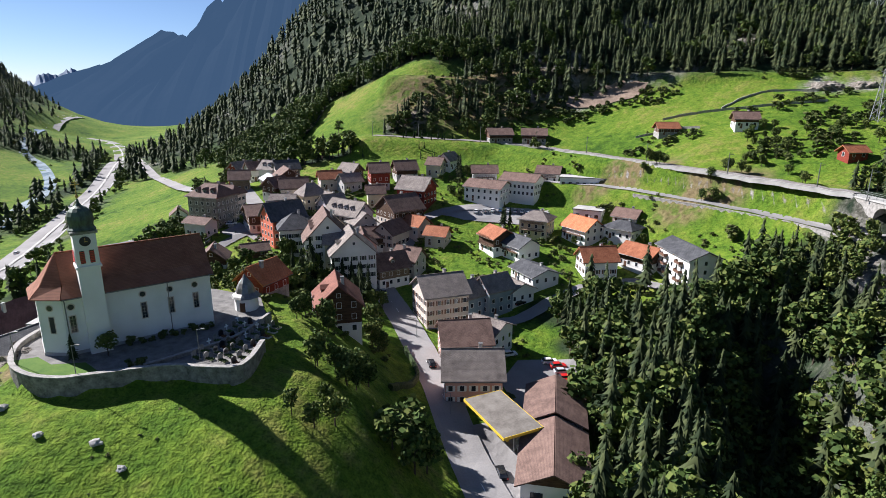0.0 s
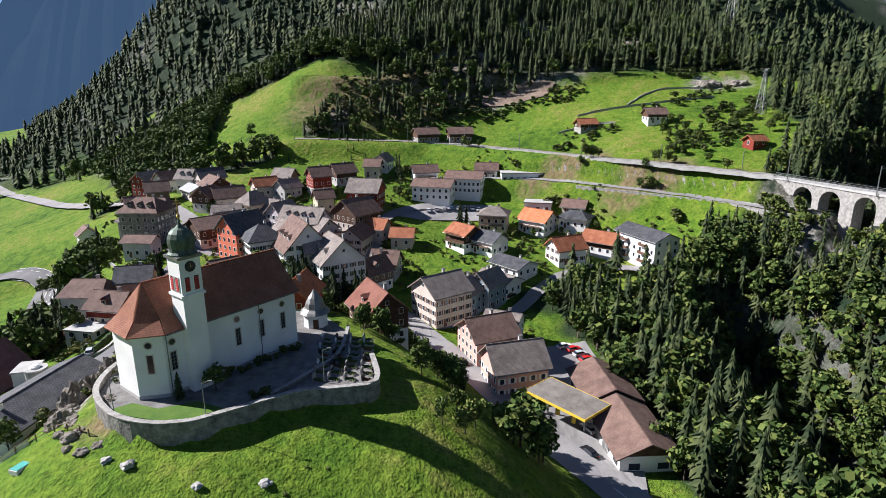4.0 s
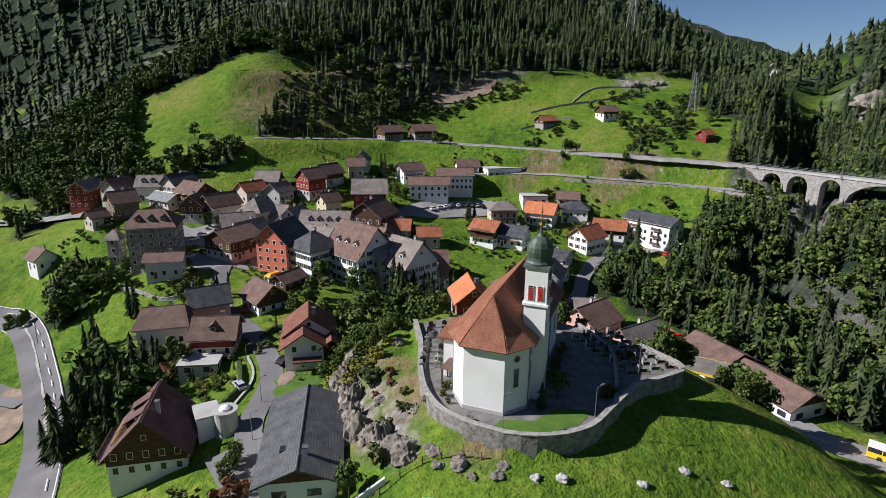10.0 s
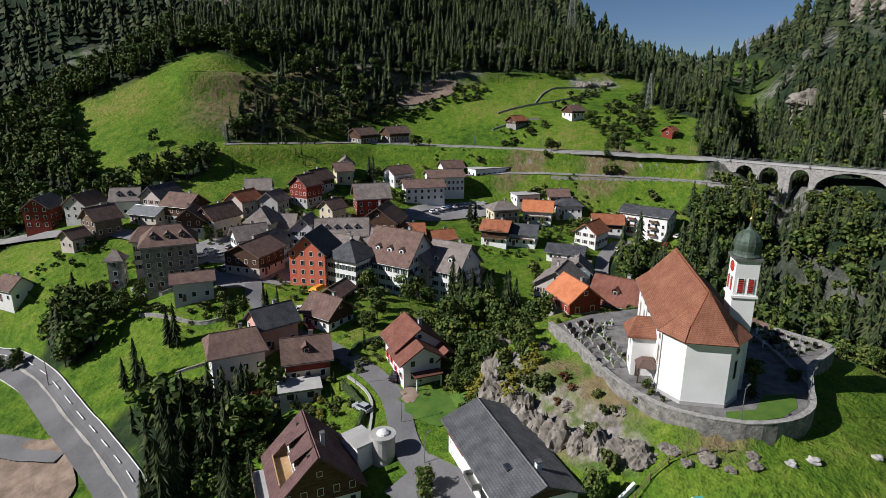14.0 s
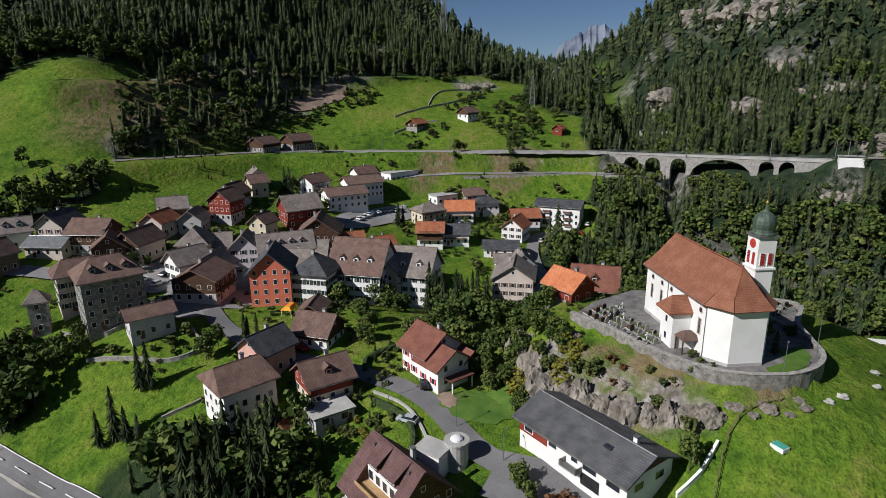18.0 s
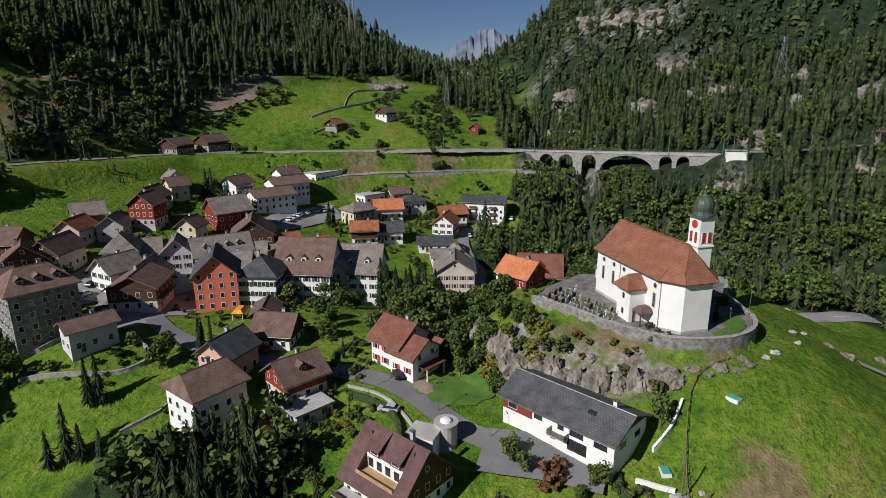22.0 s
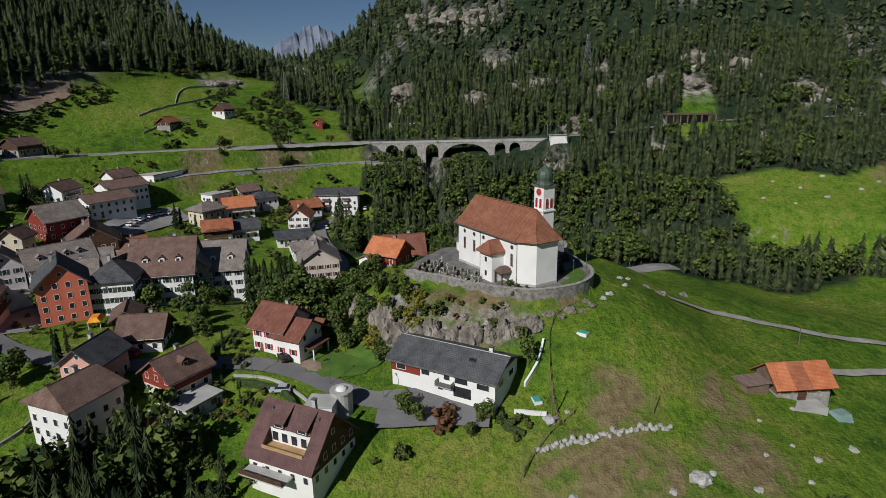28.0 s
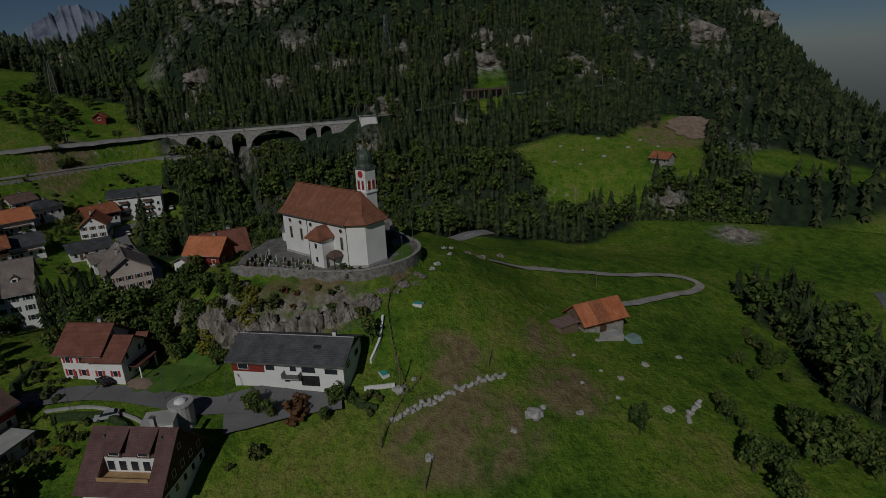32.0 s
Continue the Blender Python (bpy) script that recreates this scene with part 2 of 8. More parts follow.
def ground_mat():
    m = bpy.data.materials.new("alpine_ground")
    m.use_nodes = True
    t = m.node_tree
    s = t.nodes["Principled BSDF"]
    L = t.links.new
    co = t.nodes.new("ShaderNodeTexCoord")

    def tone(scale, detail=5):
        n = t.nodes.new("ShaderNodeTexNoise")
        n.inputs["Scale"].default_value, n.inputs["Detail"].default_value = scale, detail
        L(co.outputs["Object"], n.inputs[0])
        return n.outputs[0]

    def ramp(v, *stops):
        r = t.nodes.new("ShaderNodeValToRGB")
        r.color_ramp.elements[0].position, r.color_ramp.elements[-1].position = stops[0][0], stops[-1][0]
        r.color_ramp.elements[0].color, r.color_ramp.elements[-1].color = (*stops[0][1], 1), (*stops[-1][1], 1)
        for p, c in stops[1:-1]:
            r.color_ramp.elements.new(p).color = (*c, 1)
        L(v, r.inputs[0])
        return r.outputs[0]

    def mix(f, a, b):
        x = t.nodes.new("ShaderNodeMix")
        x.data_type = "RGBA"
        L(f, x.inputs[0]), L(a, x.inputs[6]), L(b, x.inputs[7])
        return x.outputs[2]

    def calc(op, a, b):
        x = t.nodes.new("ShaderNodeMath")
        x.operation, x.use_clamp = op, True
        for i, v in enumerate((a, b)):
            if isinstance(v, float):
                x.inputs[i].default_value = v
            else:
                L(v, x.inputs[i])
        return x.outputs[0]

    coarse, mid, fine = tone(0.022, 6), tone(0.25, 6), tone(2.6, 4)
    meadow = ramp(calc("ADD", calc("MULTIPLY", coarse, 0.55), calc("MULTIPLY", mid, 0.45)), (0.34, (0.036, 0.086, 0.01)), (0.45, (0.088, 0.166, 0.016)), (0.54, (0.132, 0.204, 0.022)), (0.64, (0.2, 0.213, 0.048)))
    tuft = ramp(calc("ADD", calc("MULTIPLY", fine, 0.5), calc("MULTIPLY", tone(0.9, 6), 0.5)), (0.36, (0.32, 0.36, 0.36)), (0.5, (0.9, 0.9, 0.9)), (0.64, (1.35, 1.25, 1.2)))
    x = t.nodes.new("ShaderNodeMix")
    x.data_type, x.blend_type = "RGBA", "MULTIPLY"
    x.inputs[0].default_value = 0.8
    L(meadow, x.inputs[6]), L(tuft, x.inputs[7])
    meadow = x.outputs[2]
    cover = t.nodes.new("ShaderNodeVertexColor")
    cover.layer_name = "cover"
    sep = t.nodes.new("ShaderNodeSeparateColor")
    L(cover.outputs[0], sep.inputs[0])
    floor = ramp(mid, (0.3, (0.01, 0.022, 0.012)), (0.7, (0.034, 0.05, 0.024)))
    dry = ramp(tone(0.6), (0.3, (0.13, 0.1, 0.05)), (0.7, (0.24, 0.19, 0.1)))
    stone = ramp(calc("ADD", calc("MULTIPLY", tone(0.12, 8), 0.55), calc("MULTIPLY", tone(1.1, 6), 0.45)), (0.38, (0.09, 0.08, 0.07)), (0.5, (0.24, 0.22, 0.2)), (0.64, (0.46, 0.44, 0.41)))
    snow = ramp(fine, (0.3, (0.75, 0.78, 0.82)), (0.7, (0.85, 0.87, 0.9)))
    broken = calc("MULTIPLY", calc("SUBTRACT", mid, 0.38), 5.0)
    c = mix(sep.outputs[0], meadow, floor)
    c = mix(calc("MULTIPLY", sep.outputs[2], calc("ADD", broken, 0.25)), c, dry)
    g = t.nodes.new("ShaderNodeNewGeometry")
    sx = t.nodes.new("ShaderNodeSeparateXYZ")
    L(g.outputs["Normal"], sx.inputs[0])
    steep = calc("MULTIPLY", calc("SUBTRACT", calc("ADD", 0.44, calc("MULTIPLY", calc("SUBTRACT", mid, 0.5), 0.6)), sx.outputs[2]), 9.0)
    steep = calc("MULTIPLY", steep, calc("SUBTRACT", 1.0, calc("MULTIPLY", sep.outputs[0], 0.75)))
    c = mix(calc("MAXIMUM", steep, calc("MULTIPLY", sep.outputs[1], calc("ADD", broken, 0.1))), c, stone)
    L(c, s.inputs["Base Color"])
    s.inputs["Roughness"].default_value, s.inputs["Specular IOR Level"].default_value = 0.95, 0.1
    bp = t.nodes.new("ShaderNodeBump")
    bp.inputs["Strength"].default_value, bp.inputs["Distance"].default_value = 1.0, 0.9
    L(calc("ADD", calc("MULTIPLY", fine, 0.35), calc("ADD", calc("MULTIPLY", tone(0.6, 5), 0.7), calc("MULTIPLY", mid, 0.5))), bp.inputs["Height"])
    L(bp.outputs[0], s.inputs["Normal"])
    return m


GROUND = ground_mat()
EARTH = mat("bare_earth", (0.16, 0.115, 0.085), (0.32, 0.24, 0.18), 0.95, 0.35, 3, 0.6)
YARDSTONE = mat("worn_yard_gravel", (0.1, 0.095, 0.09), (0.24, 0.23, 0.215), 0.95, 0.5, 5, 0.4)
WATER = mat("mountain_river", (0.12, 0.17, 0.17), (0.45, 0.5, 0.5), 0.25, 0.15, 1.2, 0.4, streak=(1, 0.3, 1))
BUNGALOWSLATE = roof_mat("grey_fibre_slate", (0.05, 0.052, 0.057), (0.12, 0.122, 0.127), 0.45)
CHALETTILE = roof_mat("purple_brown_tiles", (0.095, 0.05, 0.048), (0.165, 0.095, 0.088))
OLDSTONE = mat("mossy_wall_stone", (0.1, 0.095, 0.085), (0.34, 0.32, 0.29), 0.95, 0.9, 3.5, 0.9)
ROOFFELT = mat("weathered_roof_felt", (0.13, 0.115, 0.1), (0.25, 0.23, 0.2), 0.95, 0.3, 3, 0.2)
# ---- lie of the land: spot heights of each part of the place, in metres ----
SPOTS_VILLAGE = [(-77.7, 82.5, 13.5), (-97.5, 103.5, 7), (-92.4, 154.4, 7), (-86.1, 135.1, 9), (-64.7, 125, 13), (-47.9, 154.4, 13), (-59.1, 186.5, 13),
                 (-93.1, 193.1, 13), (-89.8, 204.8, 14), (-113, 247.2, 15), (-50, 219, 17), (-66, 106.1, 12)]
SPOTS_STREET = [(4.5, 112.1, 1), (-13.7, 153.9, 4), (-21.3, 181, 8), (12.3, 74.5, 0), (22.4, 42.6, 1.5), (30, 16.5, 3), (35.3, 108.2, -1), (39.8, 83.6, -2),
                (44.3, 165.4, 10), (65.6, 192.6, 15), (81.7, 161.3, 11), (41.3, 235.9, 23), (17.2, 236.1, 24), (-19.4, 220.8, 20), (53.2, 138.8, 4)]
SPOTS_WEST = [(-126.9, 179.3, -8), (-138.8, 236.8, -8), (-120.7, 141.1, -7), (-153.2, 244.8, -8), (-200, 210, -15), (-244, 330, -15), (-376.1, 627.1, -15),
              (-650, 900, -15), (-241.1, 442.1, -2), (-174.8, 351.9, 4), (-156.5, 60.3, -12), (-151.4, -58.6, -16), (-305.3, 207.5, -22), (-125.8, 311.2, 14)]
SPOTS_SOUTH = [(-64.3, 24.2, 10), (-90, 41, 9), (-85.9, 57.7, 12), (-24, 36, 13), (-30.2, 6, 9), (-20.2, -22, 4), (-100.6, 10.5, 1), (-60.1, -29.9, -4),
               (8.6, 36.6, 4), (10, -20, -2), (-114.2, 72.2, -1), (-10.2, 45, 12), (-6.2, 28.9, 10.5), (-14.2, 11.7, 9), (-0, 37.2, 8)]
SPOTS_UPPER = [(60.8, 261, 39), (97.1, 207.1, 39), (131.6, 157.7, 37), (131, 237, 54), (146, 187, 46), (72.9, 296.7, 50), (-12.4, 302.6, 46),
               (-39.3, 279.5, 33), (-18, 355, 80), (82.9, 343.2, 82), (197.9, 250.7, 70), (159.4, 147.3, 40), (-102.8, 343.4, 30), (23.2, 283.1, 38)]
SPOTS_NORTH = [(-153.2, 531.4, 60), (-300, 760, 25), (-100.8, 702.2, 260), (58.7, 563.7, 230), (198.3, 423, 165), (335, 285, 80), (320, 328, 112), (335, 222, 82), (449, 416, 100), (590, 520, 112), (1070, 1000, 90), (1240, 900, 60), (455, 312, 70), (700, 395, 50), (495, 236, 138), (550, 265, 128), (500, 335, 62),
               (300, 620, 330), (480, 545, 128), (620, 590, 112), (-500, 1150, 0), (-240, 1215, 140), (-430, 1415, 60), (-170, 900, 190), (0, 1100, 470), (500, 800, 330), (800, 640, 90), (-850, 1500, -30), (250, 1700, 800)]
SPOTS_EAST = [(140.5, 52, 38), (99.1, 59.4, 15), (59.2, -1, 0), (89.6, -40, 14), (190, 40, 62), (311, 150, 112), (230, -60, 95), (398.9, 191.1, 150),
              (388, -260, 200), (351, -318, 132), (307, -371, 30), (290, -402, -10), (430, 20, 240), (379.3, -159.3, 190), (216.9, -245, 62), (149, -298.9, 0), (619.7, 100.4, 380), (600, -300, 210), (1150, 540, 95), (440, -430, 80), (430, -525, -25), (900, -900, -150)]
SPOTS_FAR = [(-423.3, 305.8, 0), (-560.1, 500.2, 60), (-800, 800, 160), (-700, 300, 220), (-450.9, -198.6, 30), (-900, 1300, 0), (-1120, 1600, -20), (-1500, 2050, -60), (-2100, 2850, -160), (-1400, 1400, 420),
             (-1500, 300, 520), (-0.3, -499.6, -20), (0, -1800, 100), (-1800, -1500, 300), (1800, -1700, -300), (2200, 1000, 60), (-700, 2500, -30), (-300, 1900, 40), (1650, 1580, 120), (1890, 1290, 40), (1500, 1800, 230), (1230, 1830, 380), (1400, 2300, 900)]
SPOTS = np.array(SPOTS_VILLAGE + SPOTS_STREET + SPOTS_WEST + SPOTS_SOUTH + SPOTS_UPPER + SPOTS_NORTH + SPOTS_EAST + SPOTS_FAR, float)


def spline_basis(p, q):
    r2 = ((p[:, None, :] - q[None, :, :]) ** 2).sum(-1) + 40.0
    return np.sqrt(r2)


SPOT_XY = SPOTS[:, :2]
SPOT_A = spline_basis(SPOT_XY, SPOT_XY)
SPOT_K = np.block([[SPOT_A, np.ones((len(SPOTS), 1)), SPOT_XY / 100], [np.ones((1, len(SPOTS))), np.zeros((1, 3))], [SPOT_XY.T / 100, np.zeros((2, 3))]])
SPOT_C = np.linalg.solve(SPOT_K, np.r_[SPOTS[:, 2], 0, 0, 0])


def to_line(x, y, line):
    """Distance to a polyline, and the place along it from 0 to 1."""
    best, at = np.full(np.shape(x), 1e9), np.zeros(np.shape(x))
    n = len(line) - 1
    for i in range(n):
        (ax, ay), (bx, by) = line[i][:2], line[i + 1][:2]
        l2 = (bx - ax) ** 2 + (by - ay) ** 2
        u = np.clip(((x - ax) * (bx - ax) + (y - ay) * (by - ay)) / l2, 0, 1)
        d = np.hypot(x - ax - u * (bx - ax), y - ay - u * (by - ay))
        at = np.where(d < best, (i + u) / n, at)
        best = np.minimum(best, d)
    return best, at


def outside(x, y, loop):
    """Distance to a closed outline, negative within it."""
    x, y = np.asarray(x, float), np.asarray(y, float)
    d, _ = to_line(x, y, loop + loop[:1])
    within = np.zeros(x.shape, bool)
    for (ax, ay), (bx, by) in zip(loop, loop[1:] + loop[:1]):
        if ay != by:
            within ^= ((ay > y) != (by > y)) & (x < (bx - ax) * (y - ay) / (by - ay) + ax)
    return np.where(within, -d, d)


def step(a, b, v):
    u = np.clip((v - a) / (b - a), 0, 1)
    return u * u * (3 - 2 * u)


YARD = [(-52, 96), (-55.5, 87), (-60, 78.5), (-63, 70.5), (-62.8, 63.5), (-58.8, 56.6), (-53.6, 53), (-47.5, 52.2), (-41, 54.5), (-33.5, 57), (-27.8, 56.8), (-22.3, 57.8), (-22, 67), (-25.5, 80), (-30, 90), (-42, 95)]
GORGE = [(418.7, 251.4), (258.9, 190.4), (173.6, 148.3), (125.5, 116.4), (93.4, 111.3), (81.1, 82.7), (74.2, 48.2), (71, 8.8), (60, -60), (9.3, -199.4)]
RAIL_WEST = [(-37.4, 299.4), (34.2, 286.1), (61.9, 258.7), (97.2, 205.9), (118, 174.6), (130.8, 153.6)]
RAIL_EAST = [(139.5, 52), (147.3, 20), (156.4, -19.9), (159.3, -59.7), (149.1, -119.5)]
UPROAD = [(25.5, 244.4), (49.5, 236), (72, 219), (90, 198), (106, 177.5), (118, 158.2), (123.7, 141.6), (127.5, 132.4)]
UPLINE = [(-30.9, 351.5), (-16, 348.1), (41.2, 350.7), (85.5, 335.6), (135.3, 307.6), (179.5, 288.3), (228.8, 262.7)]
BRIDGE = [(130.3, 154.6), (139, 56)]
GARDEN = [(-54, 74), (-56, 90), (-46, 97), (-35, 97)]
CHURCH_Z = 26.0


def land(x, y):
    """The height of the ground."""
    x, y = np.asarray(x, float), np.asarray(y, float)
    flat = np.stack([x.ravel(), y.ravel()], 1)
    z = np.concatenate([spline_basis(part, SPOT_XY) @ SPOT_C[: len(SPOTS)] + SPOT_C[-3] + part @ SPOT_C[-2:] / 100 for part in np.array_split(flat, max(1, len(flat) // 4000))]).reshape(x.shape)
    # the church hill: a level yard behind its wall, steep towards the north-west
    d = outside(x, y, YARD)
    north = step(-0.1, 0.9, ((x + 48) * -0.84 + (y - 72) * 0.54) / np.maximum(np.hypot(x + 48, y - 72), 1))
    reach = 36 - 17.5 * north
    hill = CHURCH_Z - 2.6 * step(-0.3, 0.5, d) * (1 - 0.6 * north)
    fall = np.clip(d / reach, 0, 1)
    k = (1 - north) * (1 - step(0, 1, fall)) + north * (1 - fall**0.75)
    z = z + np.maximum(hill - z, 0) * k
    d, u = to_line(x, y, GARDEN)
    lawn = 24.5 - 1.5 * u
    z = z + np.maximum(lawn - z, 0) * (1 - np.clip((d - 6) / 9, 0, 1) ** 0.8)
    # the gorge
    d, u = to_line(x, y, GORGE)
    depth = 34 * step(0.0, 0.25, u) * (1 - 0.5 * step(0.7, 1, u)) - 12 * np.exp(-((u - 0.36) / 0.1) ** 2)
    z = z - depth * (1 - step(2, 26 - 10 * np.exp(-((u - 0.36) / 0.1) ** 2), d))
    # rock under the viaduct, with the slot of the stream through it
    v, _ = to_line(x, y, BRIDGE)
    floor = 30 - 11 * step(5, 30, v)
    z = z + np.maximum(floor - z, 0) * (1 - step(22, 44, v)) * (0.7 + 0.3 * step(1, 6, d))
    # benches cut for the railway and the road below it
    for line, level, half, slope in ((RAIL_WEST, (44, 41.5, 40.5, 40, 39.4, 38.9), 4.5, 14), (RAIL_EAST, (40, 42, 46, 48, 50), 4.5, 9), (UPROAD, (27, 29, 30, 30, 29.5, 29.2, 29.5, 31), 3.0, 4.5), (UPLINE, (76, 77, 78.5, 79, 79, 79, 80), 4.0, 10)):
        d, u = to_line(x, y, line)
        z = z + (np.interp(u, np.linspace(0, 1, len(level)), level) - z) * (1 - step(half, half + slope, d))
    return z

# ---- mesh tools ----
def link(name, bm, material, parent=None, label="", m=None):
    """A bmesh as one mesh object."""
    me = bpy.data.meshes.new(name)
    bm.to_mesh(me)
    bm.free()
    return link_mesh(name, me, material, parent, label, m)


def link_mesh(name, me, material, parent=None, label="", m=None):
    if not me.materials:
        for k in material if isinstance(material, (list, tuple)) else (material,):
            me.materials.append(k)
    ob = new(name, me)
    if parent:
        ob.parent = parent
    if m is not None:
        ob.matrix_basis = m
    if label:
        tagged(ob, label)
    return ob


def part(name, bm, material, parent, label="", m=None):
    return link(name, bm, material, parent, label, m)


def thing(name, label, category, m, group="", kind=""):
    ob = new(name)
    ob.matrix_basis = m
    return tagged(ob, label, category, group, kind)


def box(bm, x0, y0, z0, x1, y1, z1, taper=0.0):
    """A box between two corners; taper draws its top in."""
    v = [bm.verts.new((x, y, z)) for z, k in ((z0, 0), (z1, taper)) for x, y in ((x0 + k, y0 + k), (x1 - k, y0 + k), (x1 - k, y1 - k), (x0 + k, y1 - k))]
    for f in ((3, 2, 1, 0), (4, 5, 6, 7), (0, 1, 5, 4), (1, 2, 6, 5), (2, 3, 7, 6), (3, 0, 4, 7)):
        bm.faces.new([v[i] for i in f])
    return v


def boxes(*rows):
    bm = bmesh.new()
    for r in rows:
        box(bm, *r)
    return bm


def prism(bm, outline, z0, z1):
    """An upright prism over an outline that runs counter-clockwise; z1 may be a list."""
    n = len(outline)
    z1 = z1 if isinstance(z1, (list, tuple)) else [z1] * n
    lo = [bm.verts.new((x, y, z0)) for x, y in outline]
    hi = [bm.verts.new((x, y, z)) for (x, y), z in zip(outline, z1)]
    bm.faces.new(lo[::-1]), bm.faces.new(hi)
    for i in range(n):
        j = (i + 1) % n
        bm.faces.new((lo[i], lo[j], hi[j], hi[i]))


def rod(bm, a, b, r, r2=None, n=6):
    """A round bar from a to b."""
    a, b = Vector(a), Vector(b)
    q = (b - a).to_track_quat("Z", "Y")
    ring = [[bm.verts.new(p + q @ Vector((k * math.cos(2 * math.pi * i / n), k * math.sin(2 * math.pi * i / n), 0))) for i in range(n)] for p, k in ((a, r), (b, r if r2 is None else r2))]
    for i in range(n):
        j = (i + 1) % n
        bm.faces.new((ring[0][i], ring[0][j], ring[1][j], ring[1][i]))
    bm.faces.new(ring[0][::-1]), bm.faces.new(ring[1])


def lathe(bm, rows, n=12, c=(0, 0)):
    """A turned body from rows of radius and height."""
    rings = [[bm.verts.new((c[0] + r * math.cos(2 * math.pi * (i + 0.5) / n), c[1] + r * math.sin(2 * math.pi * (i + 0.5) / n), z)) for i in range(n)] for r, z in rows]
    for a, b in zip(rings, rings[1:]):
        for i in range(n):
            j = (i + 1) % n
            bm.faces.new((a[i], a[j], b[j], b[i]))
    bm.faces.new(rings[0][::-1]), bm.faces.new(rings[-1])


def slab(bm, quad, thick, uv):
    """A sloping slab: quad is eave left, eave right, ridge right, ridge left (or a triangle); it is thickened upwards."""
    q = [Vector(p) for p in quad]
    n = (q[1] - q[0]).cross(q[-1] - q[0]).normalized()
    if n.z < 0:
        n = -n
    lo, hi = [bm.verts.new(p) for p in q], [bm.verts.new(p + n * thick) for p in q]
    ex = (q[1] - q[0]).normalized()
    ey = n.cross(ex)
    faces = [bm.faces.new(hi), bm.faces.new(lo[::-1])]
    for i in range(len(q)):
        j = (i + 1) % len(q)
        faces.append(bm.faces.new((lo[i], lo[j], hi[j], hi[i])))
    for f in faces:
        for l in f.loops:
            d = l.vert.co - q[0]
            l[uv].uv = (d.dot(ex), d.dot(ey))


def roof_mesh(L, W, eave, ridge, over=0.8, gable=0.9, hip=0.0, thick=0.28):
    """A pitched roof along x over L by W, as one shell. hip: how far its ends lean in."""
    bm = bmesh.new()
    uv = bm.loops.layers.uv.new("UVMap")
    hl, hw = L / 2 + gable, W / 2 + over
    k = (ridge - eave) / (W / 2)
    ze, rx = eave - over * k, hl - hip
    rings = []
    for up in (0.0, thick * math.hypot(1, k)):
        rings.append([bm.verts.new(p) for p in ((-hl, -hw, ze + up), (hl, -hw, ze + up), (hl, hw, ze + up), (-hl, hw, ze + up), (-rx, 0, ridge + up), (rx, 0, ridge + up))])
    lo, hi = rings
    for f in ((0, 1, 5, 4), (2, 3, 4, 5), (1, 2, 5), (3, 0, 4)):
        if len(f) == 4 or hip:
            bm.faces.new([hi[i] for i in f])
            bm.faces.new([lo[i] for i in f[::-1]])
    edge = (0, 1, 2, 3) if hip else (0, 1, 5, 2, 3, 4)
    for i, a in enumerate(edge):
        b = edge[(i + 1) % len(edge)]
        bm.faces.new((lo[a], lo[b], hi[b], hi[a]))
    bm.normal_update()
    for f in bm.faces:
        n = f.normal
        ex = Vector((0, 0, 1)).cross(n)
        ex = ex.normalized() if ex.length > 1e-4 else Vector((1, 0, 0))
        ey = n.cross(ex)
        for l in f.loops:
            l[uv].uv = (l.vert.co.dot(ex), l.vert.co.dot(ey))
    return bm


def ridge_cap(L, ridge, W, eave, gable=0.9, hip=0.0, thick=0.28):
    rx = L / 2 + gable - hip
    z = ridge + thick * math.hypot(1, (ridge - eave) / (W / 2))
    bm = bmesh.new()
    rod(bm, (-rx, 0, z), (rx, 0, z), 0.13)
    return bm


# ---- the ground: one sheet, finest round the village and the church ----
def spacing(lo, a, b, hi, fine, growth=1.07):
    mid = list(np.arange(a, b + fine, fine))
    left, right, s = [], [], fine
    p = a
    while p > lo:
        s = min(s * growth, 60)
        p -= s
        left.append(p)
    p, s = b + fine, fine
    while p < hi:
        s = min(s * growth, 60)
        p += s
        right.append(p)
    return np.array(left[::-1] + mid + right)


def crinkle(x, y):
    """Small lumps of the ground, rougher on steep slopes."""
    return 0.35 * np.sin(x * 0.31 + 1.7 * np.sin(y * 0.13)) * np.sin(y * 0.27 + 1.3 * np.sin(x * 0.17)) + 0.18 * np.sin(x * 0.83 + y * 0.41) * np.sin(y * 0.71 - x * 0.35)


def ripple(x, y):
    """Large ribs and gullies of the mountainsides."""
    return np.sin(x * 0.021 + 2.1 * np.sin(y * 0.008)) * np.sin(y * 0.017 + 1.7 * np.sin(x * 0.011)) + 0.5 * np.sin(x * 0.06 + y * 0.02) * np.sin(y * 0.05)


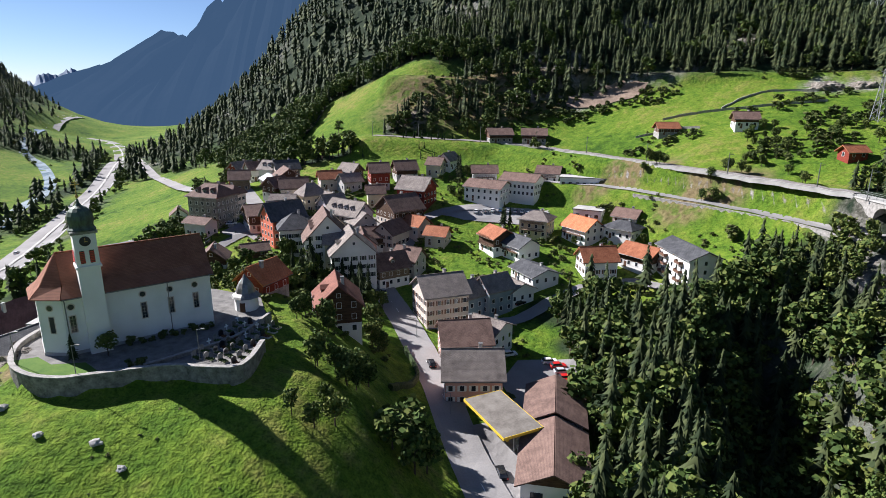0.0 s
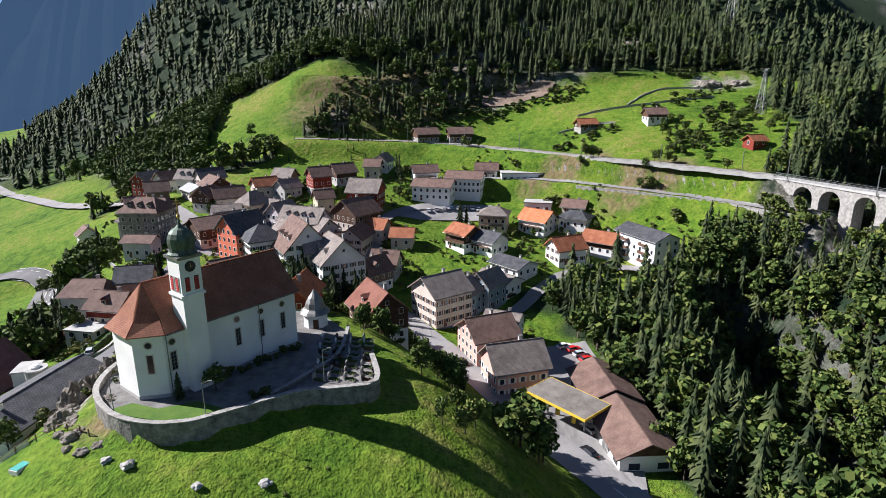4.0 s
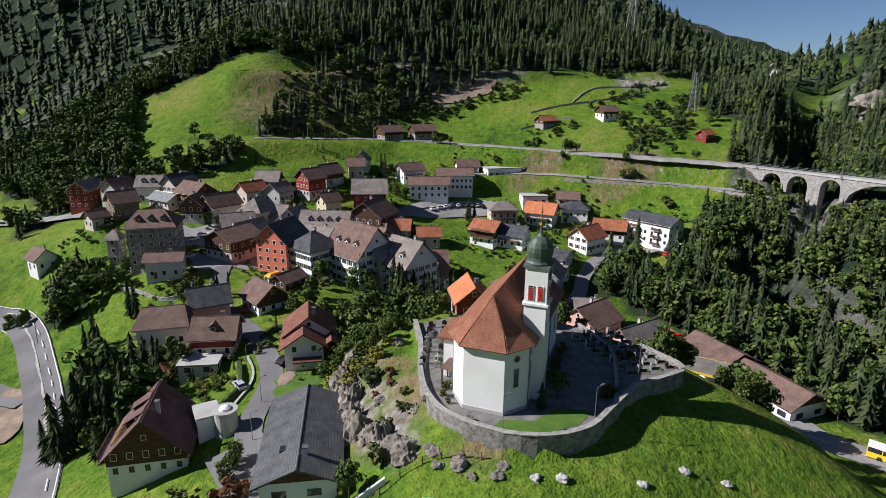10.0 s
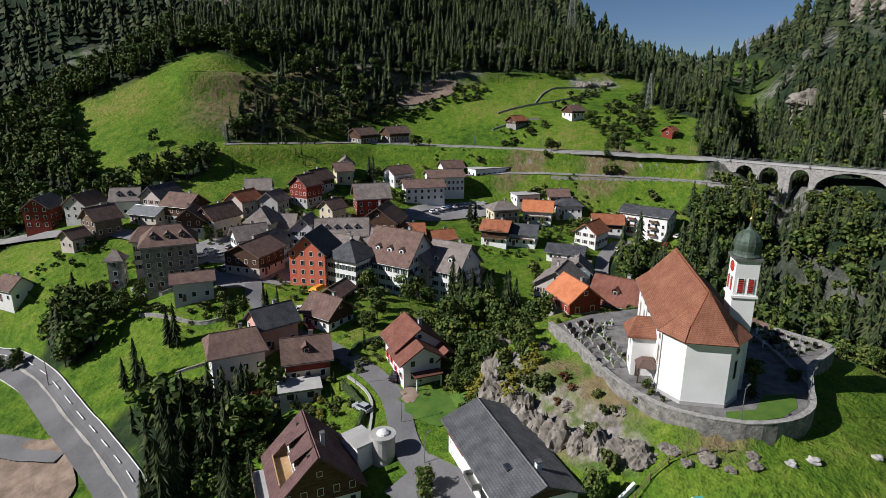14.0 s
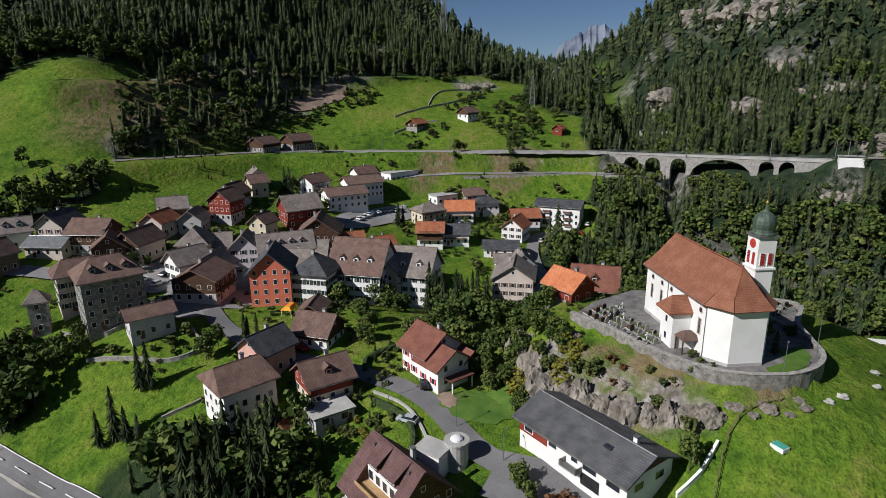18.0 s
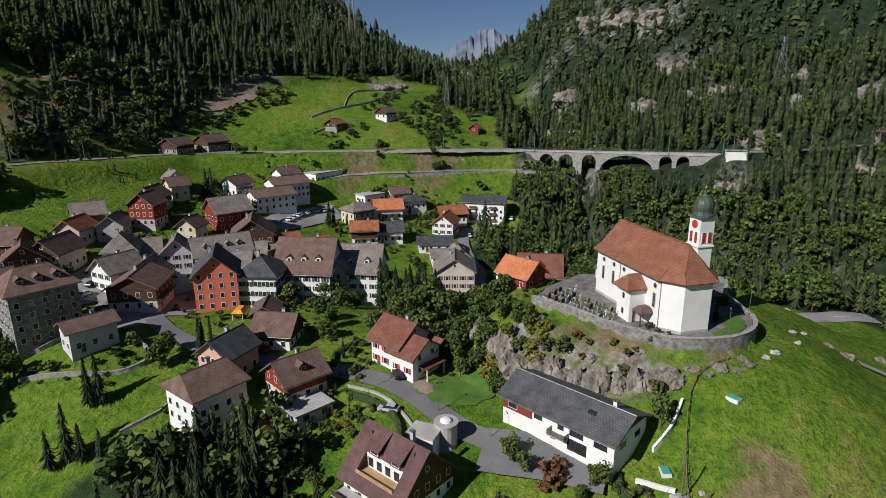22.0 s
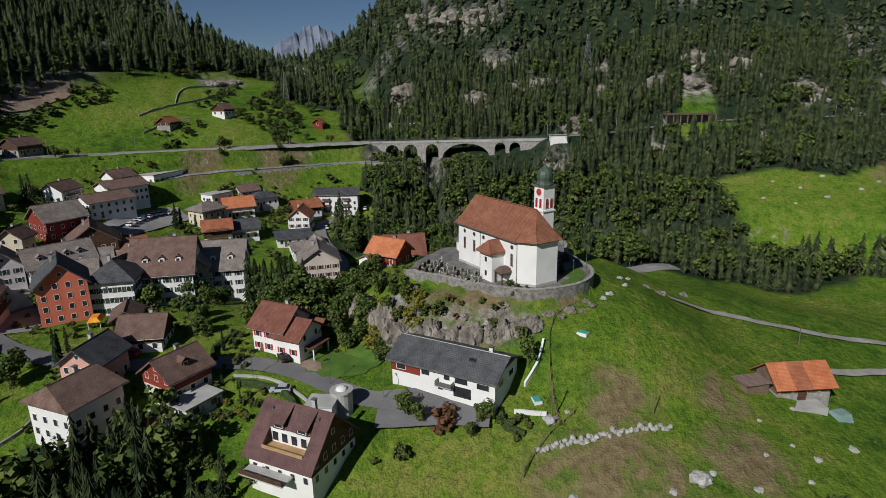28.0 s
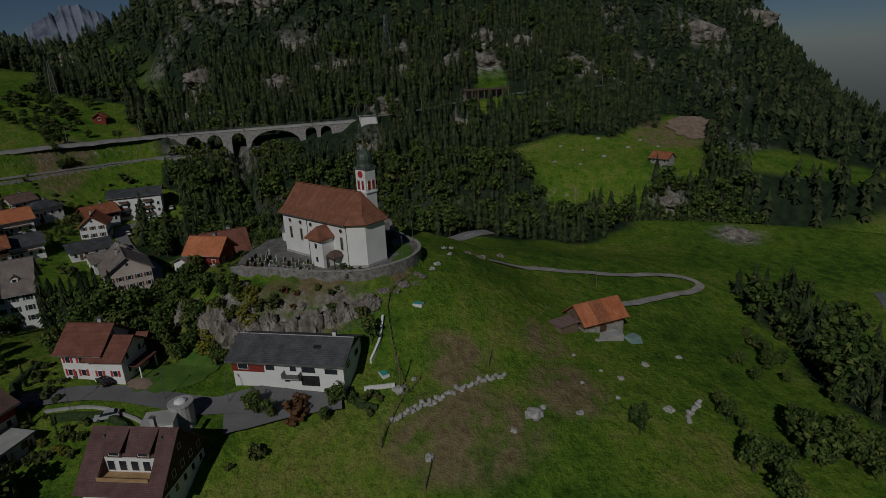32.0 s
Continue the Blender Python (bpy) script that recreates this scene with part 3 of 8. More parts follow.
def build_ground():
    xs, ys = spacing(-2600, -150, 170, 2600, 2.0), spacing(-2200, -50, 300, 2900, 2.0)
    X, Y = np.meshgrid(xs, ys)
    Z = ground(X, Y)
    n, m = X.shape
    co = np.stack([X.ravel(), Y.ravel(), Z.ravel()], 1)
    i = np.arange(n * m).reshape(n, m)
    quads = np.stack([i[:-1, :-1], i[:-1, 1:], i[1:, 1:], i[1:, :-1]], -1).reshape(-1, 4)
    me = bpy.data.meshes.new("ground")
    me.vertices.add(len(co)), me.loops.add(quads.size), me.polygons.add(len(quads))
    me.vertices.foreach_set("co", co.ravel())
    me.loops.foreach_set("vertex_index", quads.ravel())
    me.polygons.foreach_set("loop_start", np.arange(0, quads.size, 4))
    me.polygons.foreach_set("use_smooth", np.ones(len(quads), bool))
    me.update()
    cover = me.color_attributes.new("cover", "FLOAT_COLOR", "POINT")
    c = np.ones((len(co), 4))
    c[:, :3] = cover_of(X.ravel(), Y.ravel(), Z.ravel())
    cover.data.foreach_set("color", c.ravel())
    return tagged(link_mesh("ground", me, GROUND), "green alpine meadows, wooded slopes and rocky mountainsides", "ground", kind="structure")


def ground(x, y):
    z = land(x, y)
    wild = step(70, 200, np.hypot(np.asarray(x) + 20, np.asarray(y) - 130) - 60)
    return z + crinkle(x, y) * 0.6 * step(-1, 6, outside(x, y, YARD)) + wild * (4 + 10 * step(200, 700, np.hypot(x, y))) * ripple(x, y) * step(45, 110, z)


def ground_at(x, y):
    return float(ground(np.array([float(x)]), np.array([float(y)]))[0])


def ground_top(x, y, reach=1.0):
    """The highest ground round each place."""
    return np.max([ground(np.asarray(x) + dx, np.asarray(y) + dy) for dx, dy in ((0, 0), (reach, 0), (-reach, 0), (0, reach), (0, -reach))], axis=0)


def wood(x, y, z):
    """How densely trees stand, from 0 to 1."""
    x, y, z = (np.asarray(v, float) for v in (x, y, z))
    f = np.zeros(x.shape)
    # the north side: closed forest above the upper line
    high = step(72, 92, z + 10 * np.sin(x * 0.03) + 6 * np.sin(y * 0.045) + 8 * step(60, 160, x)) * step(230, 300, y + 0.25 * x)
    f = np.maximum(f, high * 0.95)
    for cx, cy, rx, ry, k in WOODS:
        d = ((x - cx) / rx) ** 2 + ((y - cy) / ry) ** 2
        f = np.maximum(f, k * (1 - step(0.6, 1.15, d + 0.25 * np.sin(x * 0.21) * np.sin(y * 0.19))))
    # the gorge and the eastern mountainside
    d, u = to_line(x, y, GORGE)
    f = np.maximum(f, (1 - step(26, 36, d)) * step(66, 78, x + 0.12 * (140 - y)) * (y < 175))
    east = step(72, 86, x + 12 * np.sin(y * 0.05)) * (1 - step(112, 150, y - 0.4 * (x - 120)))
    f = np.maximum(f, east * 0.85)
    f = np.maximum(f, 0.8 * step(430, 520, x) * (y > -400))
    west = step(60, 150, -x - 250 + 0.1 * y) * step(8, 60, z)
    f = np.maximum(f, west * 0.8)
    bank = step(10, 26, z) * step(350, 385, y - 0.3 * (x + 90)) * (x > -480) * (1 - step(-80, -60, x))
    f = np.maximum(f, 0.9 * bank)
    for cx, cy, rx, ry in CLEARINGS:
        d = ((x - cx) / rx) ** 2 + ((y - cy) / ry) ** 2
        f = f * step(0.75, 1.2, d + 0.2 * np.sin(x * 0.17) * np.sin(y * 0.15))
    for cx, cy, r in CRAGS:
        f = f * step(0.3, 0.9, np.hypot(x - cx + 0.3 * r, y - cy) / r)
    return f * (1 - step(330, 520, z - 0.1 * np.hypot(x, y)))


WOODS = [(-31.3, 402.1, 60, 24, 0.95), (28.5, 376.7, 40, 18, 0.9), (75.5, 68.3, 22, 50, 1.0), (97.1, 19.4, 30, 40, 0.95), (110.2, 59.7, 20, 30, 0.95), (-103.2, 333.3, 34, 20, 0.8), (-112.8, 378.1, 40, 55, 0.9), (-27, 320.5, 24, 16, 0.75), (-22.6, 329.5, 8, 9, 1.0), (-57.5, 324.8, 9, 20, 0.9), (-77.3, 290.8, 30, 7, 0.9), (-122.4, 302.1, 20, 16, 0.7), (-263.8, 493.4, 60, 60, 0.6), (-184.9, 438.6, 40, 30, 0.5), (-331.3, 564, 40, 70, 0.6), (-470, 620, 70, 60, 0.6), (-244.8, 344.9, 8, 60, 0.5), (-268.5, 354.4, 10, 70, 0.5), (-213.9, 259.7, 7, 50, 0.5), (-174, 207.7, 6, 24, 0.6), (-304.5, 440.9, 14, 60, 0.7), (-282.6, 313.6, 12, 40, 0.6), (-212.4, 568.1, 110, 90, 0.75), (45.1, 141.7, 16, 10, 0.7),
         (65.7, 120.9, 26, 22, 1.0), (104, 134, 16, 16, 1.0), (52.7, 95.5, 14, 26, 0.9), (50.3, 51.7, 18, 40, 0.9), (-116.3, 210.4, 8, 14, 0.9), (-109.1, 147.9, 8, 9, 0.8), (-113.8, 161.4, 6, 8, 0.7), (114.6, 126.3, 12, 10, 1.0), (109.8, 91.4, 20, 26, 1.0), (75.8, 151.8, 6, 10, 0.9),
         (-101.2, 134.7, 9, 10, 0.7), (-62, -54, 34, 12, 0.7), (-88.3, -45.8, 22, 12, 0.8), (22, 329.2, 60, 30, 0.25), (44.6, -10.6, 25, 50, 0.9), (197.9, 189.6, 22, 40, 0.9)]
CLEARINGS = [(-42, 332, 24, 16), (-58, 306, 16, 14), (88, -58, 24, 34), (90, -100, 24, 20), (72, 141, 12, 9), (84, 150, 14, 14), (-20.8, 340.9, 26, 20), (-63.4, 343.4, 18, 18), (-43.8, 310, 12, 14), (-154.4, 486.5, 26, 9), (149.3, -21.9, 9, 20), (-76.7, 341.4, 12, 50), (156.2, 262.7, 48, 22), (107, 265.4, 40, 26), (100.6, -50, 15, 34), (99.5, -97.8, 16, 22), (111.2, -119.6, 16, 12), (117.9, 203.1, 26, 40), (169.4, -27.8, 26, 10), (47.2, 278.4, 40, 14)]


EAST_CRAGS = [(321.9, 155, 22), (295.9, 127, 18), (289.5, 103.2, 20), (220.3, 146.9, 14), (193.9, 97.9, 16), (203.5, 76, 13), (202.9, 57, 15), (190, 25, 12), (191.6, -8.9, 13), (188.6, -28.8, 12), (120.1, 50.9, 10), (135.6, 1, 9), (158.7, 40, 10), (231, 87.2, 15), (209.9, 21, 12), (211.9, -35.9, 15), (202.9, -58, 14), (179.5, -85.7, 14), (177.2, -129.5, 15), (226.9, -202, 22), (296.2, -296.2, 26)]
NORTH_CRAGS = [(16.9, 427.1, 14), (109.5, 364.7, 9), (127.8, 360.4, 9), (168.5, 328.3, 12), (181, 263.7, 9), (194.3, 258.6, 8), (55.9, 355.4, 5), (65.9, -87, 7), (11.5, -83.8, 8), (141.2, -50.8, 8)]
CRAGS = EAST_CRAGS + NORTH_CRAGS


def cover_of(x, y, z):
    """Forest floor, bare rock and dry grass, each from 0 to 1."""
    f = wood(x, y, z)
    rock = 0.9 * step(0.45, 0.85, np.sin(x * 0.043 + 1.3 * np.sin(y * 0.031)) * np.sin(y * 0.057 + 1.1 * np.sin(x * 0.027))) * step(150, 260, np.hypot(x - 20, y - 100))
    rock = rock * np.maximum(step(0.2, 0.5, f), step(80, 120, z))
    rock = np.maximum(rock, step(420, 620, z - 0.1 * np.hypot(x, y)))
    for cx, cy, rx, ry in ((-67.1, 86.1, 5, 9), (-64.1, 96.9, 6, 4), (-68.5, 72.3, 4, 8), (125.6, 118.3, 16, 16), (57.7, 328.5, 26, 6), (88, 314, 24, 8), (124.8, 143.9, 9, 10)):
        rock = np.maximum(rock, 1 - step(0.5, 1.1, ((x - cx) / rx) ** 2 + ((y - cy) / ry) ** 2))
    for cx, cy, r in CRAGS:
        rock = np.maximum(rock, 1 - step(0.7, 1.5, np.hypot(x - cx, y - cy) / r))
    dry = np.zeros(np.shape(x))
    for cx, cy, rx, ry in ((-98.5, 52.5, 10, 16), (-90.1, 30.1, 8, 9), (107.3, -111.6, 14, 22), (-66.3, 76.2, 8, 10), (-51.1, 247, 14, 8), (103.5, 189.1, 22, 12), (22, 329.2, 70, 26), (81.2, 219.4, 24, 8), (-64.1, 82.1, 7, 12), (-58.1, 60.1, 8, 5), (-84.3, 50.3, 9, 7), (-76.2, 30.2, 7, 5)):
        dry = np.maximum(dry, 1 - step(0.4, 1.2, ((x - cx) / rx) ** 2 + ((y - cy) / ry) ** 2))
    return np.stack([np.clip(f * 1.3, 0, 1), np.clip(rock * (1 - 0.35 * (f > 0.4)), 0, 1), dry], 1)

# ---- houses ----
def window_meshes(w, h, shutter):
    """A window with frame and sill, its pane, and one shutter, about its middle, facing -y."""
    f = 0.09
    frame_bm = bmesh.new()
    rings = []
    for k, y in ((f, 0.02), (f, -0.07), (0.0, -0.07), (0.0, 0.02)):
        rings.append([frame_bm.verts.new(p) for p in ((-w / 2 - k, y, -h / 2 - k), (w / 2 + k, y, -h / 2 - k), (w / 2 + k, y, h / 2 + k), (-w / 2 - k, y, h / 2 + k))])
    for i in range(4):
        p, q = rings[i], rings[(i + 1) % 4]
        for j in range(4):
            frame_bm.faces.new((p[j], p[(j + 1) % 4], q[(j + 1) % 4], q[j]))
    bmesh.ops.recalc_face_normals(frame_bm, faces=frame_bm.faces)
    made = []
    for name, bm, k in (("window", frame_bm, FRAME), ("pane", boxes((-w / 2, -0.03, -h / 2, w / 2, 0.005, h / 2)), GLASS), ("sill", boxes((-w / 2 - 0.14, -0.16, -h / 2 - f - 0.07, w / 2 + 0.14, 0.02, -h / 2 - f)), FRAME)):
        me = bpy.data.meshes.new(name)
        bm.to_mesh(me)
        bm.free()
        me.materials.append(k)
        made.append(me)
    if shutter:
        bm = boxes((-0.02 - w * 0.5, -0.08, -h / 2 - 0.05, -0.02, -0.02, h / 2 + 0.05))
        me = bpy.data.meshes.new("shutter")
        bm.to_mesh(me)
        bm.free()
        me.materials.append(shutter)
        made.append(me)
    return made


WINDOWS = {}
HOMES = []


def far_window(w, h):
    """Frame and glass in one mesh, for houses far up the slope."""
    key = (w, h, "far")
    if key not in WINDOWS:
        me = bpy.data.meshes.new("window")
        f = 0.09
        co = [(sx * (w / 2 + k), y, sz * (h / 2 + k)) for k, y in ((f, 0.02), (f, -0.07), (0, -0.07), (0, -0.03)) for sx, sz in ((-1, -1), (1, -1), (1, 1), (-1, 1))]
        fc = [(4 * i + j, 4 * i + (j + 1) % 4, 4 * i + 4 + (j + 1) % 4, 4 * i + 4 + j) for i in range(3) for j in range(4)] + [(12, 13, 14, 15)]
        me.from_pydata(co, [], fc)
        me.materials.append(FRAME), me.materials.append(GLASS)
        me.polygons[12].material_index = 1
        WINDOWS[key] = me
    return WINDOWS[key]


def window(parent, x, y, z, turn, w=0.95, h=1.3, shutter=None, sill=False):
    key = (w, h, shutter.name if shutter else "")
    if key not in WINDOWS:
        WINDOWS[key] = window_meshes(w, h, shutter)
    made = WINDOWS[key]
    if parent.matrix_basis.translation.y > 188 and not shutter:
        return link_mesh("window", far_window(w, h), FRAME, parent, m=pose(x, y, z, 0, 0, turn))
    ob = link_mesh("window", made[0], FRAME, parent, m=pose(x, y, z, 0, 0, turn))
    link_mesh("pane", made[1], GLASS, ob, "dark reflecting glass")
    if sill:
        link_mesh("sill", made[2], FRAME, ob)
    if shutter:
        link_mesh("shutter", made[3], shutter, ob, m=pose(-w / 2 - 0.08, 0, 0))
        link_mesh("shutter", made[3], shutter, ob, m=pose(w / 2 + 0.08 + w * 0.5 + 0.02, 0, 0))
    return ob


def facade(parent, a, b, z0, z1, storey=2.8, pitch=2.5, shutter=None, w=0.95, h=1.3, skip=()):
    """Rows of windows on the wall from a to b (seen from outside, left to right)."""
    ax, ay, bx, by = *a, *b
    length = math.hypot(bx - ax, by - ay)
    turn = math.degrees(math.atan2(by - ay, bx - ax))
    n, rows = max(1, int((length - 1.0) / pitch)), max(1, int((z1 - z0 - 0.3) / storey))
    for r in range(rows):
        for c in range(n):
            if (r, c) in skip:
                continue
            u = (c + 0.5) / n
            window(parent, ax + (bx - ax) * u, ay + (by - ay) * u, z0 + r * storey + storey * 0.56, turn, w, h, shutter)


def house(name, label, x, y, turn, L, W, eave, ridge, wall, cover, hip=0.0, shutter=None, base=None, timber=0.0, upper=DARKWOOD, chimney=True, balcony=0, category="house", pitch=2.5, over=0.8, z=None, dormers=0, gable=0.9, storey=2.8, roofed=True):
    """A house along its ridge. timber: the height above which its wall is wood; balcony: storeys with one on the -y side."""
    zz = ground_at(x, y) if z is None else z
    h = thing(name, label, category, pose(x, y, zz, 0, 0, turn))
    HOMES.append((x, y, max(L, W) * 0.62))
    l, w = L / 2, W / 2
    split = timber if timber else eave
    bm = bmesh.new()
    box(bm, -l, -w, -3.5, l, w, min(split, eave))
    part("wall", bm, wall, h)
    if timber and timber < eave:
        part("timber_storey", boxes((-l - 0.06, -w - 0.06, split, l + 0.06, w + 0.06, eave)), upper, h)
    if not hip:
        k = 0.06 if timber else 0.0
        for e in (-1, 1):
            bm = bmesh.new()
            v = [bm.verts.new(p) for p in ((e * (l + k), -w, eave), (e * (l + k), w, eave), (e * (l + k), 0, ridge - 0.02), (e * (l - 0.3), -w, eave), (e * (l - 0.3), w, eave), (e * (l - 0.3), 0, ridge - 0.02))]
            for f in ((0, 1, 2), (5, 4, 3), (0, 3, 4, 1), (1, 4, 5, 2), (2, 5, 3, 0)):
                bm.faces.new([v[i] for i in (f if e > 0 else f[::-1])])
            part("gable", bm, upper if timber else wall, h)
    if base:
        part("plinth", boxes((-l - 0.08, -w - 0.08, -3.4, l + 0.08, w + 0.08, 0.7)), base, h)
    if roofed:
        roof = part("roof", roof_mesh(L, W, eave, ridge, over, gable, hip), cover, h)
        part("ridge_cap", ridge_cap(L, ridge, W, eave, gable, hip), cover, roof)
    zg = eave - over * (ridge - eave) / w
    for e in (-1, 1):
        bm = bmesh.new()
        rod(bm, (-l - gable, e * (w + over + 0.06), zg + 0.1), (l + gable, e * (w + over + 0.06), zg + 0.1), 0.08)
        part("gutter", bm, LEAD, h)
    if chimney:
        c = part("chimney", boxes((l * 0.3 - 0.4, w * 0.25 - 0.35, eave, l * 0.3 + 0.4, w * 0.25 + 0.35, ridge + 0.9)), GREY if wall is not STONE else STONE, h)
        part("cap", boxes((l * 0.3 - 0.5, w * 0.25 - 0.45, ridge + 0.9, l * 0.3 + 0.5, w * 0.25 + 0.45, ridge + 1.05)), LEAD, c)
    facade(h, (-l, -w), (l, -w), 0.2, eave, storey, pitch, shutter)
    facade(h, (l, w), (-l, w), 0.2, eave, storey, pitch, shutter)
    top = eave if hip else eave + (ridge - eave) * 0.35
    facade(h, (l, -w), (l, w), 0.2, top, storey, pitch, shutter)
    facade(h, (-l, w), (-l, -w), 0.2, top, storey, pitch, shutter)
    if not hip and ridge - eave > 3:
        for s in (-1, 1):
            window(h, s * l, 0, eave + (ridge - eave) * 0.5, 90 * s, 0.8, 0.9)
    part("door", boxes((-l * 0.5 - 0.5, -w - 0.06, 0.0, -l * 0.5 + 0.5, -w + 0.02, 2.05)), BROWNSHUTTER, h, "panelled wooden front door")
    for b in range(balcony):
        zb = storey * (b + 1)
        bal = part("balcony", boxes((-l * 0.8, -w - 1.3, zb, l * 0.8, -w, zb + 0.16)), OLDWOOD, h)
        bm = boxes((-l * 0.8, -w - 1.3, zb + 0.95, l * 0.8, -w - 1.22, zb + 1.03))
        n = int(l * 1.6 / 0.35)
        for i in range(n + 1):
            xx = -l * 0.8 + 0.05 + i * (l * 1.6 - 0.1) / n
            box(bm, xx - 0.05, -w - 1.29, zb + 0.16, xx + 0.05, -w - 1.24, zb + 0.95)
        part("railing", bm, upper if timber else BROWNSHUTTER, bal)
    for i in range(dormers):
        xx = (i + 0.5) / dormers * L * 0.8 - L * 0.4
        dz = eave + (ridge - eave) * 0.3
        dy = -w * 0.7
        d = part("dormer", boxes((xx - 0.8, dy - 0.1, dz - 0.4, xx + 0.8, dy + w * 0.6, dz + 1.3)), wall if not timber else upper, h)
        bm = roof_mesh(w * 0.62, 1.6, dz + 1.25, dz + 1.85, 0.3, 0.3, thick=0.12)
        bmesh.ops.transform(bm, matrix=Matrix.Translation((xx, dy + w * 0.3, 0)) @ Matrix.Rotation(math.pi / 2, 4, "Z"), verts=bm.verts)
        part("dormer_roof", bm, cover, d)
        window(h, xx, dy - 0.1, dz + 0.5, 0, 0.8, 0.95)
    return h


def flat_house(name, label, x, y, turn, L, W, top, wall, z=None, category="house", shutter=None):
    """A low house with a flat roof."""
    zz = ground_at(x, y) if z is None else z
    h = thing(name, label, category, pose(x, y, zz, 0, 0, turn))
    l, w = L / 2, W / 2
    part("wall", boxes((-l, -w, -3, l, w, top)), wall, h)
    part("roof", boxes((-l - 0.4, -w - 0.4, top, l + 0.4, w + 0.4, top + 0.25)), CONCRETE, h)
    part("parapet", boxes((-l - 0.45, -w - 0.45, top + 0.05, l + 0.45, -w - 0.38, top + 0.4), (-l - 0.45, w + 0.38, top + 0.05, l + 0.45, w + 0.45, top + 0.4)), LEAD, h)
    facade(h, (-l, -w), (l, -w), 0.3, top, 2.8, 2.8, shutter, 1.4, 1.3)
    facade(h, (-l, w), (-l, -w), 0.3, top, 2.8, 2.8, shutter, 1.2, 1.3)
    facade(h, (l, -w), (l, w), 0.3, top, 2.8, 2.8, shutter, 1.2, 1.3)
    part("door", boxes((l * 0.6, -w - 0.06, 0, l * 0.6 + 1, -w + 0.02, 2.05)), BROWNSHUTTER, h, "plain wooden door")
    return h


def wing(h, x, y, turn, L, W, eave, ridge, wall, cover, over=0.7, gable=0.8, z=-3.0):
    """A further gabled body of a house, under the same thing."""
    m = pose(x, y, 0, 0, 0, turn)
    l, w = L / 2, W / 2
    bm = bmesh.new()
    outline = [(-w, z), (w, z), (w, eave), (0, ridge - 0.02), (-w, eave)]
    a, b = [bm.verts.new((-l, p, q)) for p, q in outline], [bm.verts.new((l, p, q)) for p, q in outline]
    bm.faces.new(a[::-1]), bm.faces.new(b)
    for i in range(5):
        j = (i + 1) % 5
        bm.faces.new((a[i], a[j], b[j], b[i]))
    bmesh.ops.recalc_face_normals(bm, faces=bm.faces)
    body = part("wing_wall", bm, wall, h, m=m)
    part("wing_roof", roof_mesh(L, W, eave, ridge, over, gable), cover, body)
    return body

# ---- ways ----
STREET = [(33.7, 11.5), (26.9, 27.7), (21.9, 44.7), (13.3, 75.4), (7.4, 98.8), (2.4, 114.6), (-9.7, 147.4), (-20.7, 172.6), (-24.9, 192.6), (-44.9, 199.2), (-66.2, 203.8)]
LANE = [(-24.9, 192.6), (-8.8, 206.8), (10, 220.4), (30, 220.9), (45.8, 216.2)]
EASTLANE = [(1.9, 132), (27.4, 137), (40.2, 146.8), (53, 154.2), (68.2, 157.8), (79.7, 148.3)]
CHURCHLANE = [(-66.2, 203.8), (-75.8, 180.8), (-78, 158.3), (-75.1, 139.6), (-75.7, 116.5), (-84.1, 98.8), (-87.8, 79.8)]
MOTORWAY = [(-151.4, -58.6), (-172, 60), (-200, 210), (-244, 330), (-294, 461.5), (-376.1, 627.1), (-470, 760), (-650, 900), (-760, 1150)]
OLDROAD = [(-66.2, 203.8), (-107.9, 274.9), (-135.8, 309.4), (-174.8, 351.9), (-241.1, 442.1), (-302.4, 527.3)]
SLIP = [(-175, 250), (-158, 250), (-145, 243), (-135, 228), (-128, 205), (-124, 180), (-121.5, 160), (-120, 140), (-120.5, 112), (-123, 80), (-126, 40), (-129.4, 1.1), (-126.2, -18.9)]
JUNCTION = [(-182.1, 206.6), (-161.1, 207.2), (-150, 200.5), (-138.4, 186.8), (-126.1, 168.9)]
RIVER = [(-219.5, 62.2), (-242.7, 187), (-276.3, 301.4), (-306.3, 375), (-326.1, 435.2), (-394.3, 522.5), (-470.1, 600.3), (-560, 760)]
RAIL = RAIL_WEST + RAIL_EAST
LOWROAD = [(-126.2, -18.9), (-108.7, -33.3), (-90.3, -57.8), (-70.2, -79.9), (-40.5, -99.6)]
DRIVE = [(-87.5, 94.7), (-86.5, 83.6), (-86.5, 73.6)]
TRACK = [(-36, 31), (-34, 20), (-35, 6), (-33, -14), (-30, -30), (-33, -37), (-38, -33), (-44, -20), (-50, -8), (-55, 4), (-58, 9)]
WAYS = [(STREET, 4.5), (LANE, 3.5), (EASTLANE, 3), (UPROAD, 3), (CHURCHLANE, 3), (MOTORWAY, 10), (OLDROAD, 4), (SLIP, 5), (JUNCTION, 3.5), (UPLINE, 4), (LOWROAD, 4), (DRIVE, 5), (RAIL, 5), (TRACK, 2)]


def smooth_line(line, gap=2.0):
    """A curve through the corners of a line, as close points."""
    p = np.array(line, float)
    out = []
    for i in range(len(p) - 1):
        a, b, c, d = p[max(i - 1, 0)], p[i], p[i + 1], p[min(i + 2, len(p) - 1)]
        n = max(2, int(np.linalg.norm(c - b) / gap))
        for u in np.arange(n) / n:
            out.append(0.5 * (2 * b + (c - a) * u + (2 * a - 5 * b + 4 * c - d) * u**2 + (3 * b - a - 3 * c + d) * u**3))
    out.append(p[-1])
    return np.array(out)


